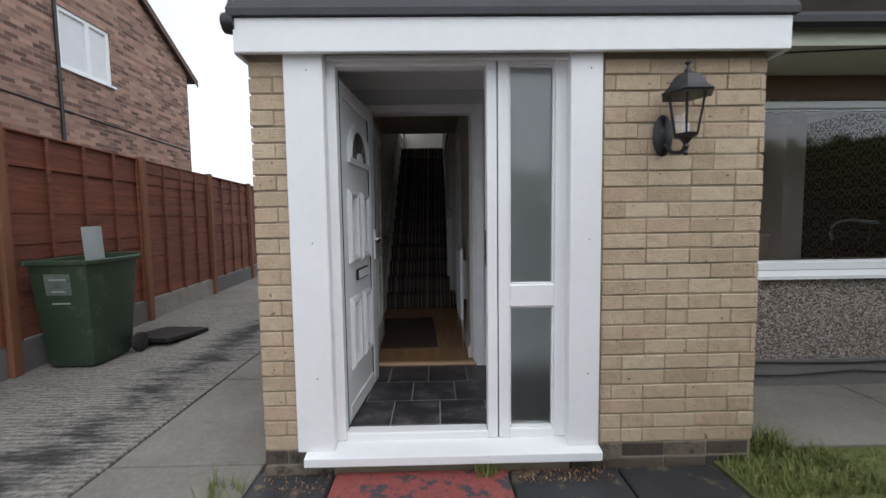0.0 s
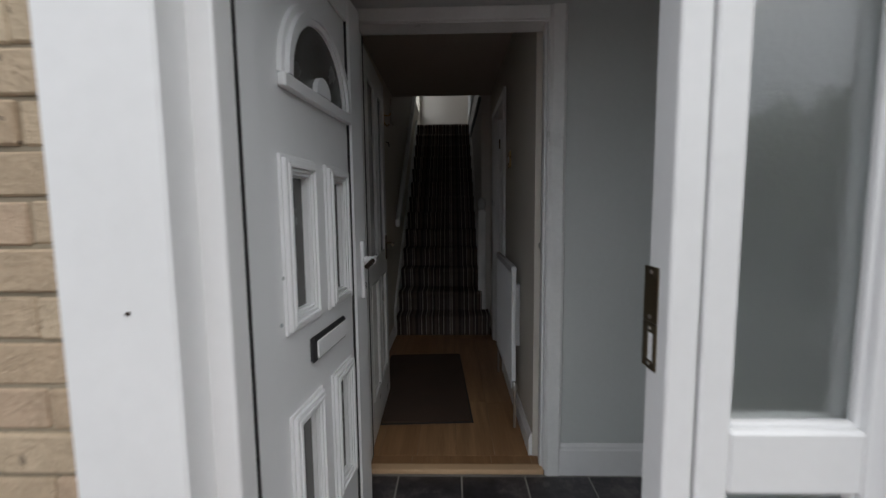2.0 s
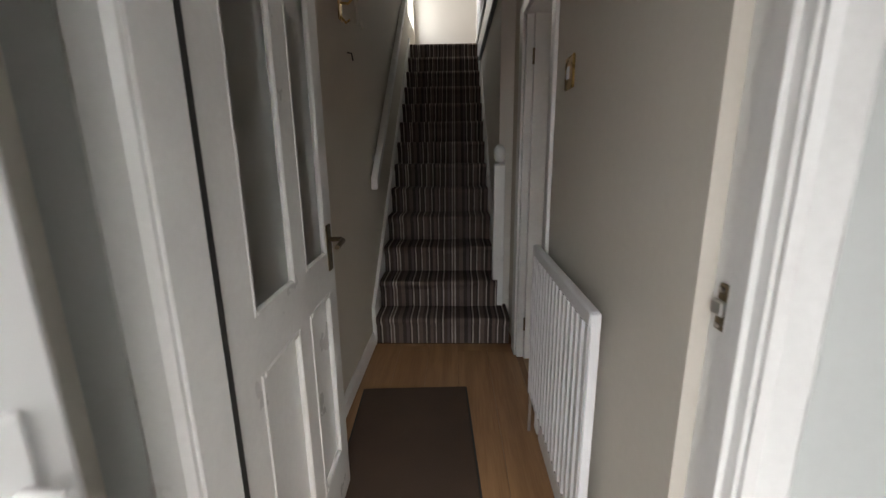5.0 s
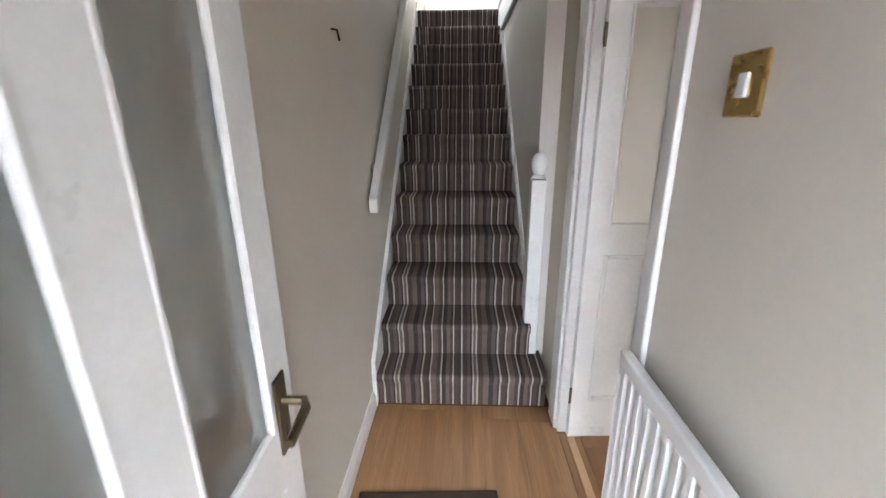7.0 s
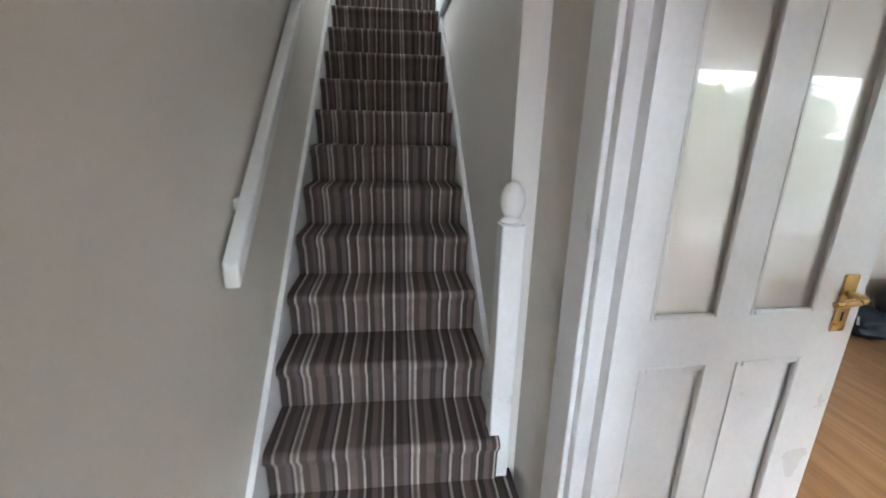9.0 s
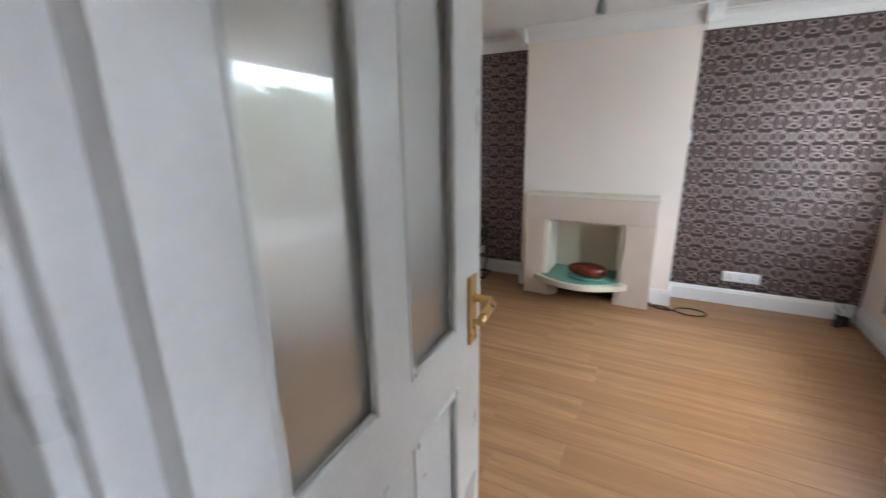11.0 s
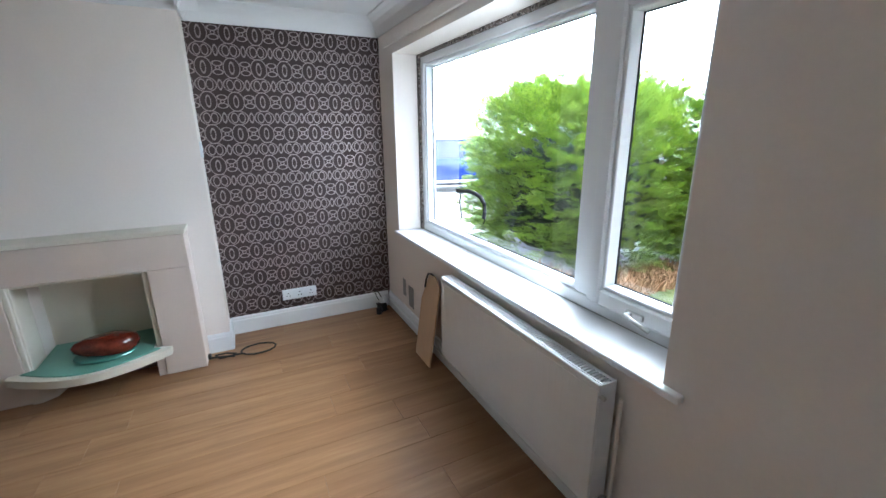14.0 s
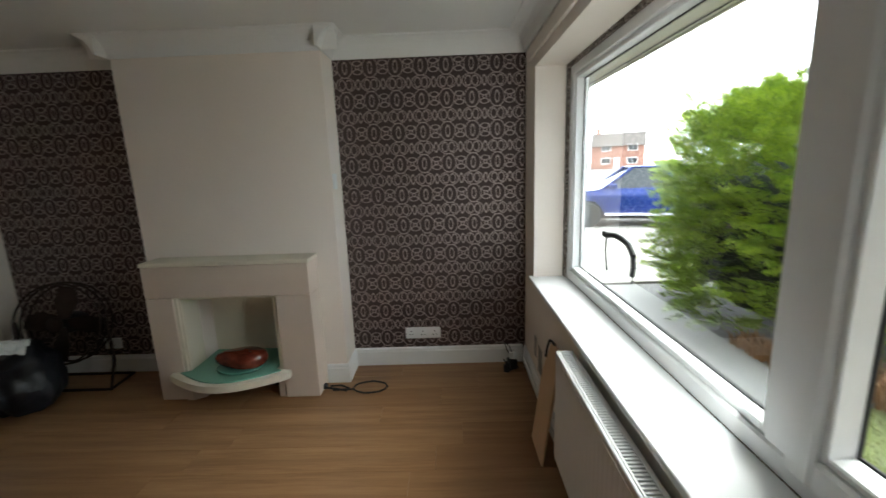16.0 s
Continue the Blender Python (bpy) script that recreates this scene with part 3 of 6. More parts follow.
# porch: brick outer walls, white boards either side of the door frame, flat felt roof
wall_porch = structure("wall_porch_front", slab("y", BRICK_Y + 0.006, BRICK_Y + 0.10, (0.602, 3.198), (GROUND - 0.05, 1.99), [(0.96, 2.21, -0.08, 2.1)]), M["mortar"],
                       "buff brick porch front with dark plinth bricks", "wall")
inner = slab("x", 0.70, 0.80, (BRICK_Y + 0.1, 4.66), (-0.17, 2.16), [])
structure("wall_porch_left", inner, M["porch_wall"], "plain grey painted porch wall", "wall")
structure("wall_porch_left_outer", box(0.602, 0.70, BRICK_Y + 0.1, FRONT_OUT, GROUND - 0.05, 1.99), M["buff_brickwork"], "buff brick porch side wall", "wall")
structure("wall_porch_right_outer", box(3.10, 3.198, BRICK_Y + 0.1, FRONT_OUT, GROUND - 0.05, 1.99), M["buff_brickwork"], "buff brick porch side wall", "wall")
structure("wall_porch_inside", slab("y", BRICK_Y + 0.1, BRICK_Y + 0.14, (0.80, 3.1), (-0.17, 2.16), [(0.955, 2.215, -0.2, 2.02)]), M["porch_wall"], "plain grey painted porch front wall inside", "wall")
structure("wall_cupboard_return", box(2.43, 2.48, 3.64, 3.76, -0.02, 2.16), M["porch_wall"], "grey return beside the cupboard", "wall")
structure("ceiling_porch", box(0.70, 3.10, BRICK_Y + 0.02, 4.66, 2.165, 2.19), M["ceiling"], "white porch ceiling", "ceiling")
roof = thing("porch_roof", (1.9, 3.5, 2.0), "flat porch roof with deep white fascia and felt edge", "roof", kind="structure")
part("fascia", box(0.565, 3.255, 3.415, 3.44, 1.965, 2.125, 0.004), M["white_paint"], roof, "white painted fascia board")
part("side_fascia", box(0.555, 0.58, 3.441, FRONT_OUT, 1.965, 2.125, 0.004), M["white_paint"], roof)
part("side_fascia", box(3.24, 3.265, 3.441, FRONT_OUT, 1.965, 2.125, 0.004), M["white_paint"], roof)
part("soffit", box(0.58, 3.24, 3.441, 3.50, 1.985, 1.995), M["soffit"], roof)
part("felt_edge", prism([(3.395, 2.128), (3.395, 2.16), (3.43, 2.215), (4.46, 2.23), (4.46, 2.195), (3.43, 2.195), (3.43, 2.128)], "x", 0.545, 3.275), M["felt"], roof, "dark grey mineral felt")
part("gutter_end", lathe([(0.001, -0.03), (0.045, -0.028), (0.05, 0.0), (0.045, 0.03), (0.001, 0.032)], pose(0.545, 3.44, 2.11, 0, 90, 0)), M["black_plastic"], roof, smooth=True)

# hall front wall, between porch and hall
structure("wall_hall_front", slab("y", 4.66, 4.755, (0.56, 2.70), (-0.17, CEIL), [(0.968, 1.86, -0.2, 2.035)]), M["porch_wall"], "plain grey painted wall with the inner doorway", "wall")
structure("wall_hall_front_inside", slab("y", 4.756, 4.764, (HALL_L, HALL_R), (0, CEIL), [(0.968, 1.86, -0.2, 2.035)]), M["hall_wall"], "magnolia hall wall round the doorway", "wall")
dl = thing("door_frame_inner", (1.43, 4.7, 0), "white painted frame of the inner doorway", "door frame", kind="structure")
for x0, x1 in [(0.968, 1.008), (1.819, 1.86)]:
    part("lining", box(x0, x1, 4.655, 4.768, 0, 2.03, 0.002), M["old_white"], dl)
part("head", box(1.008, 1.819, 4.655, 4.768, 1.99, 2.03, 0.002), M["old_white"], dl)
part("draught_strip", box(1.0082, 1.0095, 4.752, 4.7675, 0, 1.985), M["rubber"], dl, "dark draught strip beside the hinges")
part("stop", box(1.807, 1.819, 4.675, 4.715, 0, 1.99, 0.002), M["old_white"], dl)
for x0, x1 in [(0.93, 1.003), (1.825, 1.895)]:
    part("architrave", prism([(x0, 4.655), (x1, 4.655), (x1, 4.646), (x1 - 0.012, 4.638), (x0 + 0.012, 4.638), (x0, 4.646)], "z", -0.02, 2.05), M["old_white"], dl)
part("architrave", box(1.004, 1.824, 4.639, 4.655, 1.995, 2.049, 0.004), M["old_white"], dl)
part("threshold", box(1.008, 1.819, 4.642, 4.692, -0.018, 0.006, 0.004), M["plywood"], dl, "pale timber threshold strip")
keep = part("strike_plate", box(1.812, 1.8195, 4.722, 4.744, 1.0, 1.075, 0.002), M["dull_brass"], dl)
part("screw", rod((1.809, 4.733, 1.066), (1.813, 4.733, 1.066), 0.004), M["steel"], keep)
part("screw", rod((1.809, 4.733, 1.008), (1.813, 4.733, 1.008), 0.004), M["steel"], keep)
part("striker", box(1.804, 1.814, 4.72, 4.748, 1.025, 1.05, 0.003), M["steel"], keep)

# hall
LANDING = (9.62, 10.38, 2.9, 3.58)
structure("wall_hall_left", slab("x", 0.72, HALL_L, (6.9, 10.6), (-0.17, 3.95), [LANDING], box(0.72, HALL_L, 4.45, 6.9, -0.17, CEIL)), M["hall_wall"], "magnolia hall wall running up beside the stairs", "wall")
structure("wall_house_side", box(0.56, 0.72, 4.45, 11.3, GROUND - 0.05, 2.288), M["buff_brickwork"], "brick side wall of the house", "wall")
structure("wall_hall_right", slab("x", HALL_R, ROOM_L, (4.765, 7.0), (-0.17, CEIL), [(5.83, 6.57, -0.2, 2.01)]), M["hall_wall"], "magnolia wall between hall and living room", "wall")
structure("wall_stair_right", box(1.70, 1.80, 7.0, 10.6, -0.17, 3.95), M["stair_wall"], "off-white wall beside the stairs", "wall")
structure("wall_room_left", slab("x", ROOM_L, ROOM_L + 0.012, (4.765, ROOM_B), (0, CEIL), [(5.83, 6.57, -0.2, 2.01)]), M["cream_wall"], "cream living room wall with the doorway", "wall")
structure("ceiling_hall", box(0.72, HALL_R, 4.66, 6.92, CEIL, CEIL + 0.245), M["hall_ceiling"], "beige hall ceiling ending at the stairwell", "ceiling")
structure("ceiling_upstairs", box(0.72, 1.80, 6.82, 10.6, 3.952, 3.98), M["ceiling"], "white landing ceiling", "ceiling")
structure("wall_landing_end", box(HALL_L + 0.001, 1.699, 10.5, 10.6, 0, 3.95), M["stair_wall"], "off-white wall at the top of the stairs", "wall")
structure("wall_landing_front", box(0.84, 1.70, 6.82, 6.92, CEIL + 0.245, 3.95), M["stair_wall"], "off-white wall above the stairwell", "wall")
structure("floor_landing", box(0.84, 1.70, 9.53, 10.5, 2.30, 2.54), M["striped_carpet"], "striped carpet on the landing", "floor")

hall_floor = structure("floor_hall", box(HALL_L, ROOM_L, 4.70, 7.0, -0.08, -0.006), M["joint"], "oak laminate hall floor", "floor")
room_floor = structure("floor_living_room", box(ROOM_L - 0.05, ROOM_R + 0.1, ROOM_F - 0.1, ROOM_B + 0.1, -0.08, -0.006), M["joint"], "oak laminate living room floor", "floor")
porch_floor = structure("floor_porch", box(0.75, 3.1, 3.61, 4.66, -0.17, -0.026), M["grout"], "dark slate tiled porch floor with pale grout", "floor")

# living room shell
WIN = (3.10, 5.41, 0.735, 2.02)
structure("wall_room_front", slab("y", 4.58, ROOM_F, (2.70, 5.95), (-0.17, CEIL), [WIN], slab("y", 4.757, ROOM_F, (ROOM_L, 2.70), (-0.17, CEIL), [])), M["cream_wall"], "cream wall under and around the front window", "wall")
structure("wall_front_outer", slab("y", FRONT_OUT, 4.575, (3.2, 8.2), (0.05, 2.29), [(3.13, 5.38, 0.70, 2.0)]), M["pebbledash"], "grey pebbledash front wall of the house", "wall")
structure("wall_front_plinth", box(3.2, 8.2, FRONT_OUT - 0.012, 4.575, GROUND - 0.05, 0.048, 0.004), M["board_concrete"], "dark rendered plinth", "wall")
structure("wall_alcove", box(ROOM_R, 5.90, ROOM_F, ROOM_B, -0.17, CEIL), M["trellis_wallpaper"], "alcove wall in dark paper with a silver trellis pattern", "wall")
structure("wall_chimney_breast", slab("x", 5.47, ROOM_R - 0.001, (6.045, 7.335), (0, CEIL), [(6.46, 7.03, 0.0, 0.70)]), M["cream_wall"], "plain cream chimney breast", "wall")
structure("wall_room_back", box(ROOM_L, 5.95, ROOM_B, ROOM_B + 0.1, -0.17, CEIL), M["cream_wall"], "cream back wall of the living room", "wall")
structure("ceiling_living_room", box(ROOM_L, 5.95, 4.5, ROOM_B + 0.1, CEIL, CEIL + 0.03), M["ceiling"], "white living room ceiling", "ceiling")
structure("wall_room_end_outer", box(5.95, 8.2, 4.576, 9.0, GROUND, 2.29), M["pebbledash"], "neighbouring half of the house", "wall")

# pitched main roof and eaves over the front window
eaves = thing("main_roof", (5.5, 4.2, 2.2), "brown tiled roof with boarded eaves and black gutter", "roof", kind="structure")
part("roof_slope", prism([(3.84, 2.33), (8.4, 5.5), (8.4, 5.58), (3.80, 2.39)], "x", 0.40, 9.0), M["roof_tile"], eaves)
part("back_slope", prism([(8.4, 5.5), (12.6, 2.6), (12.6, 2.68), (8.4, 5.58)], "x", 0.40, 9.0), M["roof_tile"], eaves)
part("soffit_board", box(3.275, 9.0, 3.90, FRONT_OUT - 0.003, 2.176, 2.19), M["soffit"], eaves, "pale green-grey soffit")
part("fascia_board", box(3.275, 9.0, 3.88, 3.899, 2.165, 2.275), M["soffit"], eaves)
part("gutter", tube([(3.28, 3.83, 2.285), (6, 3.83, 2.285), (9.0, 3.83, 2.285)], 0.048), M["black_plastic"], eaves, smooth=True)
part("head_board", box(3.2, 8.2, FRONT_OUT - 0.02, FRONT_OUT - 0.002, 2.005, 2.172, 0.003), M["brown_board"], eaves, "dark brown timber above the window")
part("loose_cable", tube([(3.3, 4.0, 2.17), (3.7, 3.99, 2.166), (4.3, 3.94, 2.17), (5.4, 3.95, 2.168), (8.0, 3.93, 2.17)], 0.005, sides=6), M["black_plastic"], eaves, "dark cable along the soffit")
for i in range(14):
    yy = 3.83 + i * 0.33
    zz = 2.41 + (yy - 3.80) * 0.695
    part("tile_course", box(3.27, 9.0, yy - 0.03, yy + 0.33, zz - 0.02, zz + 0.03, 0.004), M["roof_tile"], eaves)
gable = prism([(4.45, 2.29), (9.62, 2.29), (9.62, 4.46), (8.4, 5.45)], "x", 0.56, 0.66)
gable = prism([(10.38, 2.29), (12.3, 2.29), (10.38, 3.846)], "x", 0.56, 0.66, gable)
gable = box(0.56, 0.66, 9.62, 10.38, 2.29, 2.9, 0, gable)
gable = prism([(9.62, 3.58), (10.38, 3.58), (10.38, 3.846), (9.62, 4.46)], "x", 0.56, 0.66, gable)
structure("wall_gable_left", gable, M["buff_brickwork"], "brick gable of the house", "wall")
structure("wall_house_back", box(0.56, 8.2, 11.3, 11.5, GROUND, 3.2), M["buff_brickwork"], "plain back wall of the house", "wall")

# stairs: thirteen carpeted risers with rounded nosings
stairs = thing("staircase", (1.27, 6.7, 0), "straight stairs covered in striped brown and white carpet", "stairs", kind="structure")
RISE, GOING, Y1 = 0.1955, 0.237, 6.655
for k in range(13):
    y, z0, z1 = Y1 + k * GOING + (0.045 if k == 0 else 0), k * RISE, (k + 1) * RISE
    depth = GOING + 0.03 if k < 12 else 0.12
    prof = [(y + 0.030, z0 - 0.0), (y + 0.027, z1 - 0.075), (y + 0.018, z1 - 0.055), (y + 0.006, z1 - 0.042), (y - 0.001, z1 - 0.028), (y + 0.001, z1 - 0.014), (y + 0.010, z1 - 0.004), (y + 0.026, z1), (y + depth, z1 + 0.001), (y + depth, z0)]
    right = 1.76 if k == 0 else 1.695
    st = part("step", prism(prof, "x", HALL_L + 0.024, right), M["striped_carpet"], stairs, smooth=True)
for x0, x1, off in [(HALL_L + 0.001, HALL_L + 0.023, 0.0), (1.677, 1.699, 0.0)]:
    y0 = 6.70 if x0 < 1 else 7.0
    part("stringer", prism([(y0, 0.0 if x0 < 1 else 0.2), (y0, (y0 - Y1) * RISE / GOING + 0.23), (9.56, (9.56 - Y1) * RISE / GOING + 0.23), (9.56, 2.3)], "x", x0, x1), M["old_white"], stairs, "white painted string")

# skirting boards and coving
def skirting(name, axis, w, side, u0, u1, h=0.135, material="white_paint"):
    """Moulded board on a wall at w, standing out to the given side."""
    s = 0.018 * side
    pts = [(w + 0.001 * side, 0), (w + s, 0), (w + s, h - 0.03), (w + s * 0.75, h - 0.022), (w + s * 0.75, h - 0.012), (w + s * 0.4, h), (w + 0.001 * side, h)]
    bm = bmesh.new()
    lo, hi = [], []
    for a, z in pts:
        lo.append(bm.verts.new((a, u0, z) if axis == "x" else (u0, a, z)))
        hi.append(bm.verts.new((a, u1, z) if axis == "x" else (u1, a, z)))
    bm.faces.new(lo)
    bm.faces.new(hi[::-1])
    for i in range(len(pts)):
        j = (i + 1) % len(pts)
        bm.faces.new((lo[i], lo[j], hi[j], hi[i]))
    return structure(name, bm, M[material], "white moulded skirting board", "skirting")


for axis, w, side, u0, u1 in [("x", ROOM_R, -1, ROOM_F + 0.02, 6.043), ("y", 6.045, -1, 5.475, ROOM_R - 0.02), ("x", 5.47, -1, 6.03, 6.185), ("x", 5.47, -1, 7.26, 7.352), ("y", 7.335, 1, 5.475, ROOM_R - 0.02),
                              ("x", ROOM_R, -1, 7.34, ROOM_B), ("y", ROOM_F, 1, ROOM_L + 0.02, ROOM_R - 0.02), ("y", ROOM_B, -1, ROOM_L + 0.02, ROOM_R - 0.02), ("x", ROOM_L + 0.012, 1, 4.79, 5.75), ("x", ROOM_L + 0.012, 1, 6.65, ROOM_B)]:
    skirting("baseboard", axis, w, side, u0, u1)
skirting("baseboard", "x", HALL_L, 1, 4.77, 6.69, 0.1)
skirting("baseboard", "x", HALL_R, -1, 4.77, 5.76, 0.11)
sk = skirting("baseboard", "y", 4.66, -1, 1.89, 2.45, 0.15)
sk.location.z = -0.02


def coving(axis, w, side, u0, u1):
    prof = [(0.001, CEIL - 0.118), (0.012, CEIL - 0.118), (0.02, CEIL - 0.095), (0.035, CEIL - 0.065), (0.06, CEIL - 0.036), (0.09, CEIL - 0.018), (0.115, CEIL - 0.010), (0.118, CEIL - 0.001), (0.001, CEIL - 0.001)]
    bm = bmesh.new()
    lo, hi = [], []
    for a, z in prof:
        q = w + side * a
        lo.append(bm.verts.new((q, u0, z) if axis == "x" else (u0, q, z)))
        hi.append(bm.verts.new((q, u1, z) if axis == "x" else (u1, q, z)))
    bm.faces.new(lo)
    bm.faces.new(hi[::-1])
    for i in range(len(prof)):
        j = (i + 1) % len(prof)
        bm.faces.new((lo[i], lo[j], hi[j], hi[i]))
    return structure("coving", bm, M["ceiling"], "white plaster coving", "coving")


for axis, w, side, u0, u1 in [("x", ROOM_R, -1, ROOM_F, 6.045), ("x", 5.47, -1, 6.045 - 0.11, 7.335 + 0.11), ("y", 6.045, -1, 5.36, ROOM_R - 0.001), ("y", 7.335, 1, 5.36, ROOM_R - 0.001), ("x", ROOM_R, -1, 7.335, ROOM_B), ("y", ROOM_F, 1, ROOM_L, ROOM_R),
                              ("y", ROOM_B, -1, ROOM_L, ROOM_R), ("x", ROOM_L + 0.012, 1, ROOM_F, ROOM_B)]:
    coving(axis, w, side, u0, u1)

# ---- front entrance: frame, side light, boards, sill ----
entrance = thing("door_frame_front", (1.57, 3.55, -0.09), "white painted timber door frame with obscured side light", "door frame", kind="structure")
F0, F1 = 3.545, 3.625
for x0, x1 in [(0.955, 1.012), (1.782, 1.836), (1.842, 1.90), (2.14, 2.205)]:
    part("post", box(x0, x1, F0, F1, -0.03, 2.01, 0.006, seg=2), M["white_paint"], entrance)
part("head", box(1.012, 1.782, F0, F1, 1.945, 2.01, 0.006), M["white_paint"], entrance)
part("head", box(1.90, 2.14, F0, F1, 1.95, 2.01, 0.006), M["white_paint"], entrance)
part("top_bead", box(0.975, 2.205, F0 - 0.03, F0 - 0.001, 1.965, 1.99, 0.004), M["white_paint"], entrance)
part("transom", box(1.90, 2.14, F0, F1, 0.69, 0.81, 0.006), M["white_paint"], entrance)
part("bottom_rail", box(1.012, 1.782, F0, F1, -0.045, 0.012, 0.006), M["white_paint"], entrance)
part("bottom_rail", box(1.90, 2.14, F0, F1, -0.045, 0.02, 0.006), M["white_paint"], entrance)
for z0, z1 in [(0.02, 0.69), (0.81, 1.95)]:
    part("bead", ring_frame("y", F0 + 0.015, F0 + 0.033, 1.898, 2.142, z0 - 0.002, z1 + 0.002, 0.012, bevel=0.003), M["white_paint"], entrance)
    pane("pane", box(1.903, 2.137, F0 + 0.036, F0 + 0.042, z0, z1), M["frosted"], entrance, "obscured grey-green glass")
part("gasket", box(1.006, 1.0145, 3.606, 3.617, 0.012, 1.944), M["rubber"], entrance, "black draught seal")
for x0, x1 in [(0.775, 0.965), (2.195, 2.356)]:
    bd = part("cover_board", box(x0, x1, 3.468, 3.5, -0.045, 1.985, 0.004), M["white_paint"], entrance, "wide white cover board with screw heads")
    for z in (0.35, 1.05, 1.9):
        part("screw", rod(((x0 + x1) / 2 + 0.02, 3.465, z), ((x0 + x1) / 2 + 0.02, 3.47, z), 0.0035), M["dark_iron"], bd)
part("reveal_board", box(0.955, 0.967, 3.47, F0, -0.04, 1.99), M["white_paint"], entrance)
part("reveal_board", box(2.198, 2.21, 3.47, F0, -0.04, 1.99), M["white_paint"], entrance)
part("sill", prism([(3.415, -0.098), (3.415, -0.052), (3.545, -0.032), (3.62, -0.032), (3.62, -0.098)], "x", 0.82, 2.36, bevel=0.004), M["white_paint"], entrance, "deep white painted sill")
for z0, z1 in [(0.995, 1.10), (0.905, 0.993)]:
    pl = part("strike_plate", slab("x", 1.7785, 1.7815, (3.582, 3.632), (z0, z1), [] if z0 > 0.95 else [(3.592, 3.617, 0.92, 0.975)]), M["dull_brass"], entrance, "worn brass lock keep")
    for z in (z0 + 0.01, z1 - 0.01):
        part("screw", rod((1.7765, 3.605, z), (1.7787, 3.605, z), 0.004, sides=8), M["steel"], pl)


# ---- doors ----
def leaf_pose(hinge, degrees):
    """Local x runs from the hinge along the leaf, local y is the leaf's depth away from the seen face."""
    return Matrix.Translation(hinge) @ pose(0, 0, 0, 0, 0, degrees)


def moulded_frame(u0, u1, z0, z1, w, out):
    """A stepped moulding round a rectangle on the face y=0, standing out towards -y."""
    bm = None
    for k, (a, d) in enumerate([(0, 0.35), (0.18, 0.8), (0.42, 1.0), (0.62, 0.72), (0.82, 0.5)]):
        b = [0.2, 0.44, 0.64, 0.84, 1.0][k]
        bm = ring_frame("y", -out * d, 0.0, u0 + w * a, u1 - w * a, z0 + w * a, z1 - w * a, w * (b - a), bm, bevel=0.0015)
    return bm


